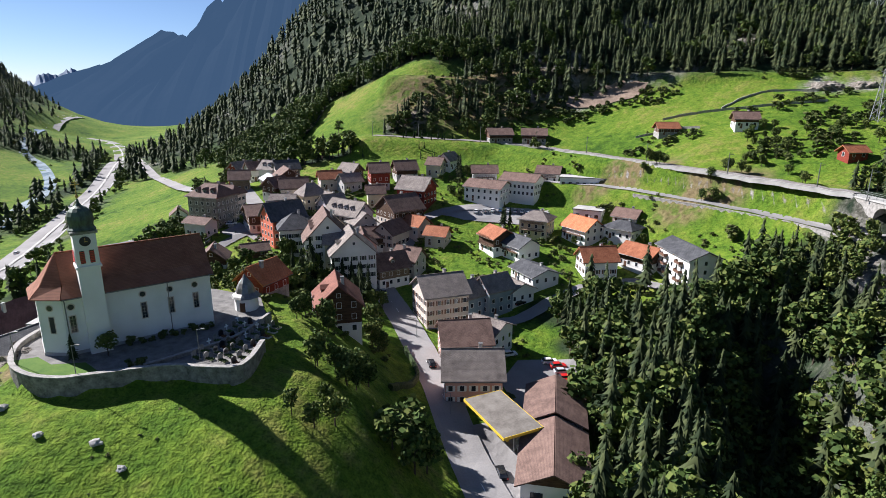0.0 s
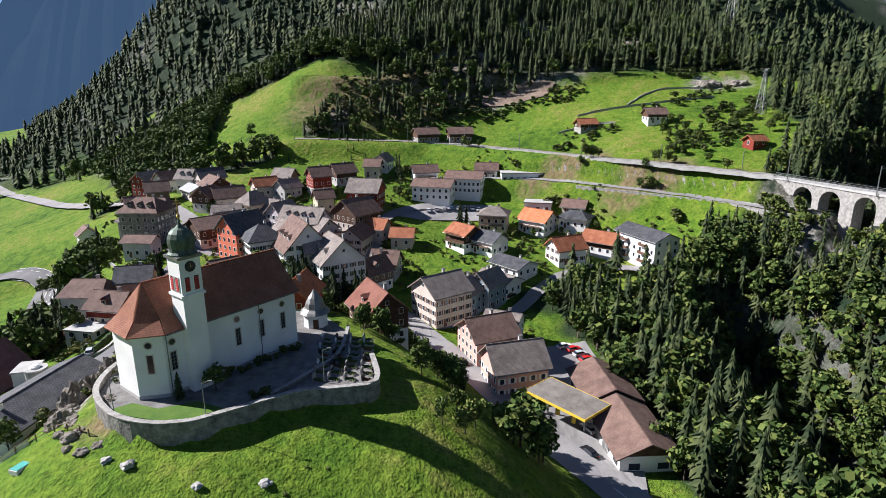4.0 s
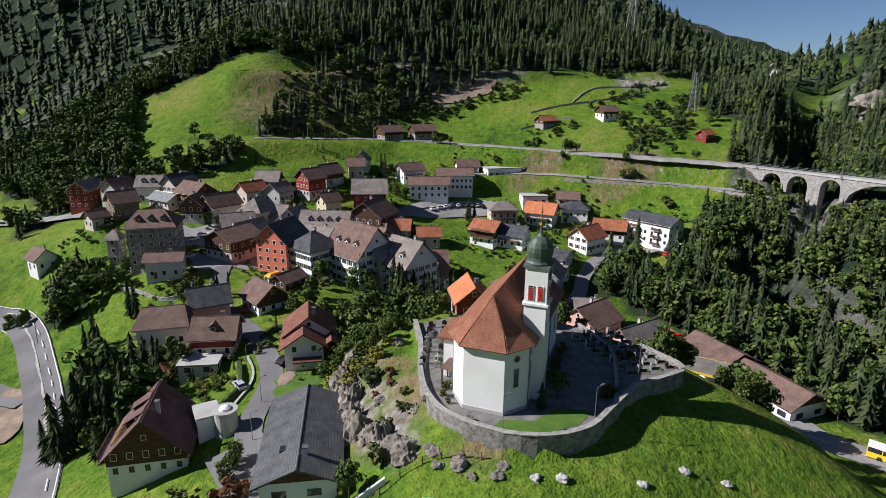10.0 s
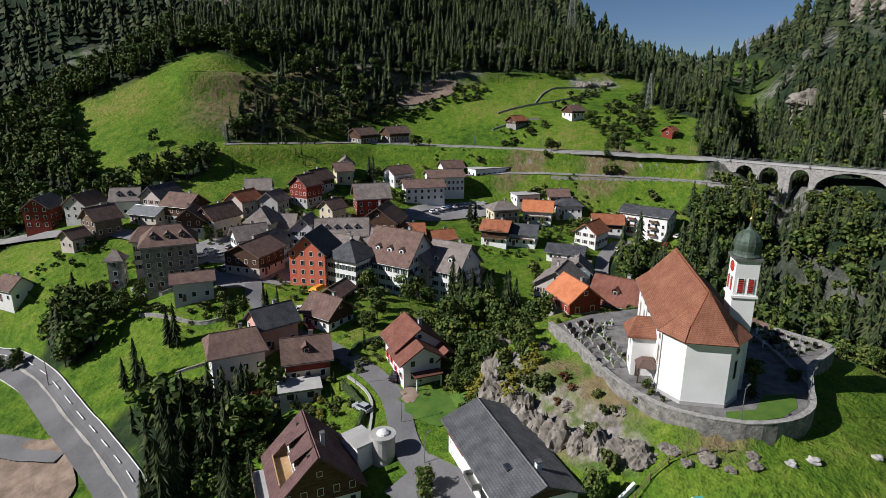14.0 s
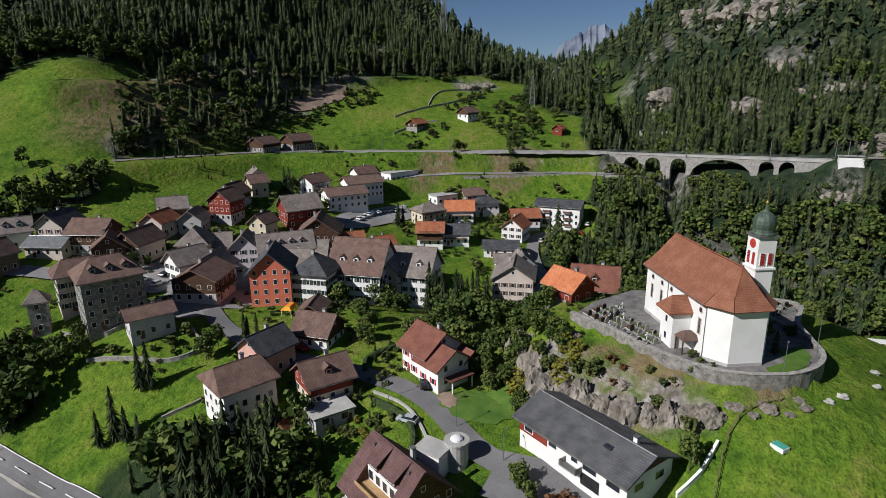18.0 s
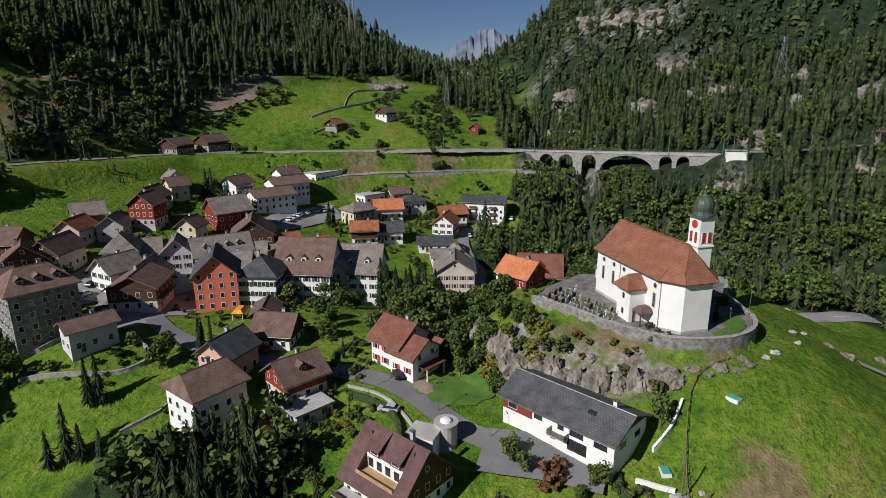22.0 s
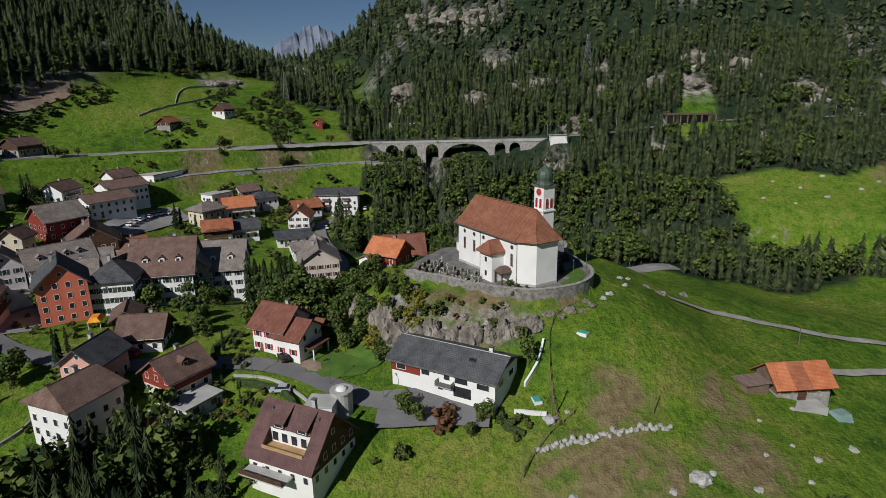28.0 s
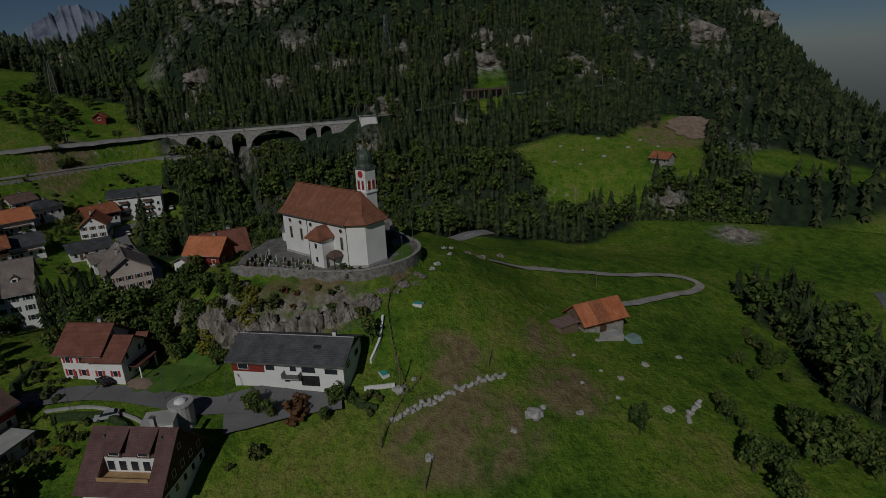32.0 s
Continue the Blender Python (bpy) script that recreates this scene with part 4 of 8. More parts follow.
def ribbon(name, line, half, material, label, lift=0.18, gap=2.0, level=None, offset=0.0, across=6, kind="structure", category="road", dash=None):
    """A road laid over the ground along a line."""
    c = smooth_line(line, gap)
    t = np.gradient(c, axis=0)
    t /= np.linalg.norm(t, axis=1)[:, None] + 1e-9
    n = np.stack([-t[:, 1], t[:, 0]], 1)
    us = np.linspace(-half, half, across + 1) + offset
    P = c[:, None, :] + n[:, None, :] * us[None, :, None]
    if level is None:
        z = np.max([ground(P[..., 0] + dx, P[..., 1] + dy) for dx, dy in ((0, 0), (0.9, 0), (-0.9, 0), (0, 0.9), (0, -0.9))], axis=0)
        z = z * 0.5 + z.mean(axis=1, keepdims=True) * 0.5 if half > 1 else z
        z = np.maximum(z, ground(P[..., 0], P[..., 1])) + lift
    else:
        z = np.interp(np.linspace(0, 1, len(c)), np.linspace(0, 1, len(level)), level)[:, None] + np.zeros(P.shape[:2]) + lift
    bm = bmesh.new()
    v = [[bm.verts.new((*P[i, j], z[i, j])) for j in range(across + 1)] for i in range(len(c))]
    for i in range(len(c) - 1):
        if dash and (i // dash) % 2:
            continue
        for j in range(across):
            bm.faces.new((v[i][j + 1], v[i][j], v[i + 1][j], v[i + 1][j + 1]))
    ob = link(name, bm, material)
    return tagged(ob, label, category, kind=kind)


ribbon("main_street", STREET, 4.2, PALEASPHALT, "pale grey asphalt village street")
ribbon("lane", LANE, 3.0, PALEASPHALT, "narrow asphalt lane between houses")
ribbon("east_lane", EASTLANE, 2.4, PALEASPHALT, "narrow asphalt lane past the eastern houses")
ribbon("upper_road", UPROAD, 2.6, PALEASPHALT, "asphalt road below the railway embankment")
ribbon("church_lane", CHURCHLANE, 2.4, ASPHALT, "grey asphalt lane past gardens")
ribbon("motorway", MOTORWAY, 9.0, PALEASPHALT, "wide pale motorway along the valley floor", gap=6.0)
ribbon("valley_road", OLDROAD, 3.4, PALEASPHALT, "asphalt road leaving the village", gap=3.0)
ribbon("slip_road", SLIP, 4.4, ASPHALT, "curved asphalt slip road with two lanes")
ribbon("slip_verge", SLIP[2:8], 0.35, GRAVEL, "narrow gravel median between the lanes", 0.26, across=1)
for o in (-4.0, 4.0):
    ribbon("edge_line", SLIP[1:9], 0.09, PAINT, "white edge line of the slip road", 0.24, across=1, offset=o)
for o in (-2.1, 2.2):
    ribbon("lane_line", SLIP[1:9], 0.09, PAINT, "broken white lane line", 0.24, across=1, offset=o, dash=2)
ribbon("junction_road", JUNCTION, 3.2, ASPHALT, "asphalt junction road joining the slip road")
ribbon("river", RIVER, 4.5, WATER, "pale mountain river between bushes", 0.25, category="river", kind="structure")
ribbon("upper_railway", UPLINE, 2.6, BALLAST, "upper railway bed of dark ballast", 0.25, category="railway")
for o in (-8.2, 8.2):
    ribbon("motorway_line", MOTORWAY, 0.12, PAINT, "white edge line of the motorway", 0.3, gap=6.0, across=1, offset=o)
ribbon("farm_track", TRACK, 1.3, GRAVEL, "gravel farm track across the meadow")
ribbon("low_road", LOWROAD, 3.4, ASPHALT, "asphalt road at the foot of the hill")
ribbon("driveway", DRIVE, 5.0, ASPHALT, "wide asphalt forecourt of a bungalow")
ribbon("street_line", STREET, 0.09, PAINT, "broken white centre line", 0.21, across=1, dash=2)
ribbon("motorway_median", MOTORWAY, 0.9, CONCRETE, "concrete median of the motorway", 0.5, gap=6.0, across=1)

# ---- the church on its hill ----
def church():
    A = 39.5
    c = thing("church", "white baroque village church with a red-brown tiled roof", "church", pose(-46.8, 72.3, CHURCH_Z, 0, 0, A))
    w, eave, ridge = 5.6, 10.1, 16.0
    x0, x1, xa, wa = -11.4, 11.8, -14.6, 3.0
    plan = [(x1, -w), (x1, w), (x0, w), (xa, wa), (xa, -wa), (x0, -w)]
    bm = bmesh.new()
    prism(bm, plan, -4, eave)
    v = [bm.verts.new(p) for p in ((x1, -w, eave), (x1, w, eave), (x1, 0, ridge), (x1 - 0.4, -w, eave), (x1 - 0.4, w, eave), (x1 - 0.4, 0, ridge))]
    for f in ((0, 1, 2), (5, 4, 3), (1, 4, 5, 2), (2, 5, 3, 0)):
        bm.faces.new([v[i] for i in f])
    part("wall", bm, WHITE, c)
    part("plinth", (lambda b: (prism(b, [(x * 1.006, y * 1.014) for x, y in plan], -4, 0.6), b)[1])(bmesh.new()), CONCRETE, c)
    bm = bmesh.new()
    prism(bm, [(x * 1.02, y * 1.035) for x, y in plan], eave - 0.35, eave - 0.02)
    part("cornice", bm, WHITE, c)
    # roof: saddle over the nave, fan over the choir, flared at the eaves
    o, kick = 0.75, eave + 1.4
    wk = w * (ridge - kick) / (ridge - eave) * 0.97
    xr = x0 + 0.6

    def plane(name, *quads):
        for q in quads:
            bm = bmesh.new()
            slab(bm, q, 0.3, bm.loops.layers.uv.new("UVMap"))
            part(name, bm, CHURCHTILE, c)

    e = x1 + 0.5
    plane("roof_plane", [(e, w + o, eave - 0.25), (x0, w + o, eave - 0.25), (xr, wk, kick), (e, wk, kick)], [(e, wk, kick), (xr, wk, kick), (xr, 0, ridge), (e, 0, ridge)],
          [(x0, -w - o, eave - 0.25), (e, -w - o, eave - 0.25), (e, -wk, kick), (xr, -wk, kick)], [(xr, -wk, kick), (e, -wk, kick), (e, 0, ridge), (xr, 0, ridge)])
    rim = [(x0, w + o), (xa - o * 0.9, wa + 0.4), (xa - o * 0.9, -wa - 0.4), (x0, -w - o)]
    top = Vector((xr, 0, ridge))
    mid = [(xr, wk), (xa + 1.0, wa * 0.85), (xa + 1.0, -wa * 0.85), (xr, -wk)]
    for i in range(3):
        plane("choir_roof_plane", [(*rim[i], eave - 0.25), (*rim[i + 1], eave - 0.25), (*mid[i + 1], kick), (*mid[i], kick)], [(*mid[i], kick), (*mid[i + 1], kick), top])
    bm = bmesh.new()
    rod(bm, (xr, 0, ridge + 0.3), (x1 + 0.5, 0, ridge + 0.3), 0.16)
    for p in mid:
        rod(bm, (*p, kick + 0.3), (xr, 0, ridge + 0.3), 0.13)
    part("ridge_tiles", bm, TERRA, c)
    for y in (w + o + 0.08, -w - o - 0.08):
        bm = bmesh.new()
        rod(bm, (x0, y, eave - 0.2), (x1 + 0.5, y, eave - 0.2), 0.11)
        part("gutter", bm, LEAD, c)
    for x, y in ((x0 + 0.2, w + 0.08), (2.5, w + 0.08), (x0 + 0.4, -w - 0.08), (4.5, -w - 0.08)):
        bm = bmesh.new()
        rod(bm, (x, y, 0), (x, y, eave - 0.2), 0.08)
        part("downpipe", bm, LEAD, c)

    def church_window(x, y, turn, z, ww=0.8, hh=2.8):
        f = part("window", boxes((-ww / 2 - 0.14, -0.1, -hh / 2 - 0.14, ww / 2 + 0.14, 0.02, -hh / 2), (-ww / 2 - 0.14, -0.1, hh / 2, ww / 2 + 0.14, 0.02, hh / 2 + 0.14), (-ww / 2 - 0.14, -0.1, -hh / 2, -ww / 2, 0.02, hh / 2), (ww / 2, -0.1, -hh / 2, ww / 2 + 0.14, 0.02, hh / 2)), BEIGE, c, "tall leaded church window", pose(x, y, z, 0, 0, turn))
        part("pane", boxes((-ww / 2, -0.03, -hh / 2, ww / 2, 0.01, hh / 2)), GLASS, f)
        bm = bmesh.new()
        for k in range(1, 5):
            box(bm, -ww / 2, -0.05, -hh / 2 + hh * k / 5 - 0.03, ww / 2, -0.02, -hh / 2 + hh * k / 5 + 0.03)
        box(bm, -0.03, -0.05, -hh / 2, 0.03, -0.02, hh / 2)
        part("glazing_bars", bm, LEAD, f)
        r = bmesh.new()
        bmesh.ops.create_cone(r, cap_ends=True, segments=14, radius1=0.62, radius2=0.62, depth=0.14, matrix=Matrix.Rotation(math.pi / 2, 4, "X"))
        oc = part("round_window", r, BEIGE, c, "small round window", pose(x, y, z + 2.95, 0, 0, turn))
        r = bmesh.new()
        bmesh.ops.create_cone(r, cap_ends=True, segments=14, radius1=0.45, radius2=0.45, depth=0.18, matrix=Matrix.Rotation(math.pi / 2, 4, "X"))
        part("pane", r, GLASS, oc)

    for x in (9.0, 5.0, 1.2, -9.4):
        church_window(x, w, 180, 5.4)
    for x in (9.0, 4.8, 0.4, -10.2):
        church_window(x, -w, 0, 5.4)
    fx, fy = (x0 + xa) / 2, (w + wa) / 2
    turn = math.degrees(math.atan2(wa - w, xa - x0))
    church_window(fx, -fy, 180 - turn + 180, 5.4)
    # sacristy on the lit side
    s = part("sacristy", boxes((-6.6, w, -3, -2.2, w + 3.4, 7.0)), WHITE, c, "tall whitewashed sacristy")
    bm = roof_mesh(5.4, 4.4, 7.0, 9.0, 0.5, 0.45, 1.6)
    bmesh.ops.transform(bm, matrix=Matrix.Translation((-4.4, w + 1.2, 0)) @ Matrix.Rotation(math.pi / 2, 4, "Z"), verts=bm.verts)
    part("sacristy_roof", bm, CHURCHTILE, s)
    p = part("porch_roof", (lambda b: (box(b, -9.6, w - 0.6, 2.7, -6.5, w + 2.9, 3.8, 0.9), b)[1])(bmesh.new()), BROWNTILE, c, "little hipped porch roof")
    for q in ((-9.3, w + 2.6), (-6.8, w + 2.6)):
        part("post", boxes((q[0] - 0.1, q[1] - 0.1, 0, q[0] + 0.1, q[1] + 0.1, 2.8)), DARKWOOD, p)
    for x, z in ((-4.4, 5.0), (-4.4, 1.8)):
        window(c, x, w + 3.4, z, 180, 0.8, 1.2)
    # tower
    tx, ty, r = -6.9, -w + 0.1, 1.6
    t = part("tower", boxes((tx - r, ty - r, -4, tx + r, ty + r, 20.4)), WHITE, c, "slender white bell tower")
    part("string_course", boxes((tx - r - 0.25, ty - r - 0.25, 14.8, tx + r + 0.25, ty + r + 0.25, 15.15)), WHITE, t)
    part("tower_cornice", boxes((tx - r - 0.3, ty - r - 0.3, 20.4, tx + r + 0.3, ty + r + 0.3, 20.8)), LEAD, t)
    bm = bmesh.new()
    lathe(bm, [(2.0, 20.8), (2.05, 21.0), (1.8, 21.3), (1.72, 21.7), (1.82, 22.1), (1.9, 22.6), (1.84, 23.2), (1.58, 23.9), (1.1, 24.4), (0.55, 24.7), (0.26, 25.1), (0.12, 25.8)], 12, (tx, ty))
    part("onion_dome", bm, COPPER, t, "green-grey copper onion dome")
    bm = bmesh.new()
    lathe(bm, [(0.05, 25.8), (0.26, 26.1), (0.26, 26.3), (0.05, 26.6)], 8, (tx, ty))
    box(bm, tx - 0.05, ty - 0.05, 26.5, tx + 0.05, ty + 0.05, 29.0)
    box(bm, tx - 0.6, ty - 0.05, 28.0, tx + 0.6, ty + 0.05, 28.12)
    box(bm, tx - 0.35, ty - 0.05, 28.4, tx + 0.35, ty + 0.05, 28.5)
    part("cross", bm, GOLD, t, "gilded tower cross")
    for k in range(4):
        m = Matrix.Translation((tx, ty, 0)) @ Matrix.Rotation(math.radians(90 * k), 4, "Z")
        for x in (-0.68, 0.68):
            b = boxes((x - 0.36, -r - 0.06, 15.6, x + 0.36, -r + 0.02, 17.7))
            o = part("belfry_opening", b, GLASS, t, m=m)
            bm = bmesh.new()
            for i in range(7):
                box(bm, x - 0.34, -r - 0.16, 15.7 + i * 0.28, x + 0.34, -r - 0.05, 15.86 + i * 0.28)
            part("louvre", bm, REDSHUTTER, o, "red and white slatted louvre")
            part("opening_frame", boxes((x - 0.46, -r - 0.1, 15.5, x - 0.36, -r + 0.01, 17.8), (x + 0.36, -r - 0.1, 15.5, x + 0.46, -r + 0.01, 17.8)), FRAME, o)
        if k in (1, 3):
            continue
        bm = bmesh.new()
        bmesh.ops.create_cone(bm, cap_ends=True, segments=20, radius1=0.8, radius2=0.8, depth=0.12, matrix=Matrix.Translation((0, -r - 0.04, 19.2)) @ Matrix.Rotation(math.pi / 2, 4, "X"))
        dial = part("clock_face", bm, IRON if k == 0 else REDSHUTTER, t, "round tower clock face", m)
        part("minute_hand", boxes((-0.04, -r - 0.15, 19.05, 0.04, -r - 0.11, 19.75)), GOLD, dial)
        part("hour_hand", boxes((-0.1, -r - 0.18, 19.16, 0.4, -r - 0.15, 19.25)), GOLD, dial)
    return c


church()

# ---- the village ----
house("house", "tall bright orange plaster house with a dark slate roof", -54.7, 184.9, 41, 13, 11, 10.5, 15.5, ORANGE, SLATE, pitch=2.3)
house("house", "white four-storey house with a dark hipped slate roof", -47.5, 175.1, 20, 11, 11, 10, 14, WHITE, SLATE, hip=5.6, shutter=SHUTTER, pitch=2.0)
house("inn", "large cream-white inn with a broad brown roof and dormers", -34.8, 168.2, -72, 16, 15, 9.5, 17.5, WHITE, BROWNTILE, category="inn", dormers=3, shutter=SHUTTER, z=11)
house("inn", "white inn with a wide grey tiled roof beside trees", -23.8, 156.8, -72, 12, 14, 9.0, 15.5, WHITE, GREYTILE, category="inn", dormers=2, shutter=SHUTTER, z=9.5)
house("house", "narrow white house with a grey roof between two inns", -29.6, 162.2, 10, 8, 8, 10, 13, CREAM, GREYTILE, balcony=2, z=10)
house("stone_house", "tall grey granite house with a brown mansard roof", -89.9, 206.3, -17, 14, 13, 13, 17, OLDSTONE, BROWNTILE, hip=4.5, shutter=None, dormers=3, pitch=2.2)
house("stone_house", "pale granite house with a low brown roof", -90, 221.1, -17, 12, 9, 10, 13, BEIGE, BROWNTILE, hip=3.0, shutter=SHUTTER, pitch=2.2)
house("chalet", "dark brown timber chalet with a broad roof", -67.4, 199.5, 31, 13, 12, 6.5, 9.5, BEIGE, BROWNTILE, timber=2.8, balcony=1, category="chalet")
house("house", "white house with a dark grey roof", -63, 213.7, -5, 10, 9, 6, 9.5, WHITE, GREYTILE, shutter=SHUTTER)
house("house", "lilac-grey plaster house with a dark roof", -60.6, 204.3, 29, 10, 8.5, 6.5, 10, LILAC, GREYTILE, shutter=BROWNSHUTTER)
house("house", "white house with a steep grey roof", -42.4, 213, 42, 9, 9, 6, 10, LILAC, GREYTILE, shutter=SHUTTER)
house("house", "long lilac house with a grey roof and white dormers", -33.7, 203.7, -34, 17, 10, 6.5, 11, LILAC, GREYTILE, dormers=4, shutter=SHUTTER)
house("chalet", "large dark timber chalet with a broad brown roof", -13.6, 208, 39, 14, 14, 6.5, 11.5, BEIGE, BROWNTILE, timber=2.8, balcony=2, category="chalet")
house("house", "red-fronted house with a light grey metal roof", -7.9, 224.3, -24, 13, 12, 7, 11.5, REDWOOD, GREYTILE)
house("house", "tall dark red timber house with white windows", -27.1, 242.5, 19, 8.5, 9, 8, 11.5, GREY, BROWNTILE, timber=2.8, upper=REDWOOD, pitch=2.0)
house("chalet", "dark brown timber house below the meadow", -16, 252.6, 22, 10, 9, 5, 8.5, GREY, BROWNTILE, timber=2.6, category="chalet")
house("house", "small cream house with a brown roof", -1.1, 256.9, -19, 7, 8, 5.2, 8, CREAM, BROWNTILE)
house("house", "white house with a grey-brown roof", 21.9, 247.1, 2, 11, 9, 5, 7.8, WHITE, BROWNTILE, balcony=1)
house("house", "small white gabled house under the railway", 4.8, 264, 60, 9, 7, 4.5, 7.5, WHITE, GREYTILE)
house("school", "long white school building with a brown tiled roof", 23, 229.9, -28, 17, 12, 6.2, 8.6, WHITE, BROWNTILE, category="school", pitch=2.4)
house("school", "white and blue school wing with large windows", 38.4, 233.5, -28, 16, 12, 7.0, 9.4, WHITE, BROWNTILE, category="school", pitch=1.8, chimney=False)
house("chalet", "dark-roofed chalet with white lower walls", 51.6, 244, -19, 10, 9, 4.5, 7.2, WHITE, BROWNTILE, balcony=1, category="chalet", z=27.9)
flat_house("house", "long low white flat-roofed house", 66.8, 230, -14, 24, 8, 4.3, WHITE, z=27.8)
house("house", "small cream house with a brown roof", -25.9, 223.8, 14, 7, 7, 5.6, 8.3, CREAM, BROWNTILE)
house("chalet", "dark timber house with an orange-brown roof", 25.3, 185.9, -60, 10, 10, 6, 8.8, WHITE, TERRA, timber=2.8, balcony=2, category="chalet")
house("house", "white house with a dark grey gabled roof", 33.1, 179.3, -58, 11, 9, 5, 7.6, WHITE, SLATE, balcony=1)
house("house", "cream house with a low hipped brown roof", 41.2, 198.5, -25, 11, 10, 7, 9.4, CREAM, GREYTILE, hip=4.5, balcony=2)
house("house", "white house with a bright orange tiled roof", 58.1, 193.2, -55, 12, 10, 5.2, 8.6, WHITE, ORANGETILE, balcony=1)
flat_house("house", "small white flat-roofed house", 62.7, 205.1, -25, 11, 8, 4.0, WHITE)
house("house", "white house with a low blue-grey hipped roof", 71.9, 187.8, -44, 11, 9, 4.2, 6.2, WHITE, SLATE, hip=4.0)
house("cottage", "small stone-walled cottage with a brown roof", 75.9, 197.3, -40, 9, 7.5, 3.2, 5.6, BEIGE, BROWNTILE, category="cottage", z=19.2)
house("house", "white gabled house with a red-brown roof", 57.3, 164.2, 9, 11, 9, 5.5, 9, WHITE, TERRA, shutter=BROWNSHUTTER)
house("chalet", "timber house with a broad terracotta roof", 73.5, 168.3, -51, 12, 10, 4.6, 7.4, WHITE, TERRA, timber=2.4, category="chalet")
h = house("apartment_house", "white apartment house with red-brown balconies", 84.1, 155.9, -80, 20, 10.5, 8.6, 10.8, WHITE, SLATE, category="apartment house", balcony=0, chimney=False)
for x in (-4.6, 4.6):
    for z in (0.3, 3.1, 5.9):
        b = part("balcony", boxes((x - 1.6, -6.5, z, x + 1.6, -5.25, z + 0.15)), CONCRETE, h)
        part("railing", boxes((x - 1.6, -6.55, z + 0.15, x + 1.6, -6.45, z + 1.05), (x - 1.6, -6.45, z + 0.15, x - 1.52, -5.25, z + 1.05), (x + 1.52, -6.45, z + 0.15, x + 1.6, -5.25, z + 1.05)), BROWNSHUTTER, b, "red-brown balcony railing")
house("house", "low white house with a flat-pitched grey roof", 36.2, 160, -62, 13, 10, 3.4, 5.2, WHITE, SLATE)
house("house", "white house with a flat-pitched dark roof", 27.8, 151, -57, 12, 9, 4.2, 6.2, WHITE, GREYTILE)
house("inn", "beige four-storey inn with a greyish tiled roof", 5.8, 138.5, 23, 13, 13, 9.5, 13.8, BEIGE, GREYTILE, category="inn", shutter=BROWNSHUTTER, pitch=2.1)
house("house", "blue-grey shingled gabled house", 15, 141.5, 41, 9, 8, 7.5, 11, BLUEGREY, GREYTILE)
house("house", "pale blue-grey gabled house", 21.9, 143.8, 35, 9, 8, 7.8, 11.2, BLUEGREY, GREYTILE)
house("house", "white and pink house with a brown cross gable", 13, 114.4, 10, 12, 12, 7.5, 11.5, PINK, BROWNTILE, pitch=2.2)
house("house", "white annex with a grey roof", 19.9, 121.6, -37, 9, 9, 7, 9, WHITE, GREYTILE)
house("house", "pink and white house with a grey tiled roof", 15, 99, 3, 13, 11, 7.0, 11.5, PINK, GREYTILE, shutter=FRAME, pitch=2.3)
house("house", "half-timbered house with a brown roof", -12.7, 163.2, 34, 11, 9, 6.5, 10.5, WHITE, BROWNTILE, timber=3.0, upper=OLDWOOD, dormers=1)
house("house", "dark shingled house with a reddish tiled roof and white ground floor", -17, 103.3, -74, 11, 10, 7.5, 12, WHITE, REDBROWN, timber=3.0, dormers=1, z=14)
house("farm_building", "dark red timber house with a bright orange tiled roof", -34.4, 103.6, -112, 8.8, 7.4, 3.9, 6.9, STONE, ORANGETILE, timber=1.0, upper=REDWOOD, category="house", pitch=2.6)
house("house", "large white house with a wide brown roof", -93, 151.6, -14, 11, 11, 8.0, 11.0, WHITE, BROWNTILE, hip=1.5, pitch=2.3)
house("house", "pale pink house with a dark roof", -82.1, 155.8, 0, 9, 8.5, 6, 9.2, PINK, SLATE)
house("house", "cream and red timber house with a brown roof", -83, 137.1, -23, 9, 9, 5, 8.2, CREAM, BROWNTILE, timber=2.7, upper=REDWOOD, dormers=1)
h = house("house", "white family house with stepped red-brown roofs and timber porch", -65.6, 121.8, -107, 8.5, 9.5, 6.4, 9.9, WHITE, REDBROWN, shutter=REDSHUTTER, z=12.3, over=1.0)
wing(h, 5.4, -1.2, 0, 6.5, 8.0, 5.4, 8.0, WHITE, REDBROWN, 1.1, 1.0)
wing(h, 5.2, 4.6, 0, 5.5, 4.4, 4.2, 5.8, DARKWOOD, REDBROWN)
facade(h, (8.65, -5.2), (8.65, 2.8), 0.4, 6.2, 2.7, 2.6, None, 0.9, 1.2)
facade(h, (2.2, -5.2), (8.6, -5.2), 0.4, 5.4, 2.6, 2.4, REDSHUTTER, 0.9, 1.2)
part("porch_roof", boxes((8.7, -3.6, 2.5, 11.2, 2.4, 2.75)), REDBROWN, h)
for y in (-3.2, 2.0):
    part("porch_post", boxes((10.7, y - 0.12, -1.5, 10.95, y + 0.12, 2.5)), WHITE, h)
h = house("chalet", "large brown-roofed chalet with a timber loggia cut into the roof", -98.9, 104.9, -107, 14.5, 14, 4.6, 11.3, WHITE, CHALETTILE, timber=2.8, category="chalet", pitch=2.4, gable=0.6, z=7.2, roofed=False)
k = 6.7 / 7
rz = lambda y: 11.3 + y * k  # noqa: E731
e = 7.25 + 0.8
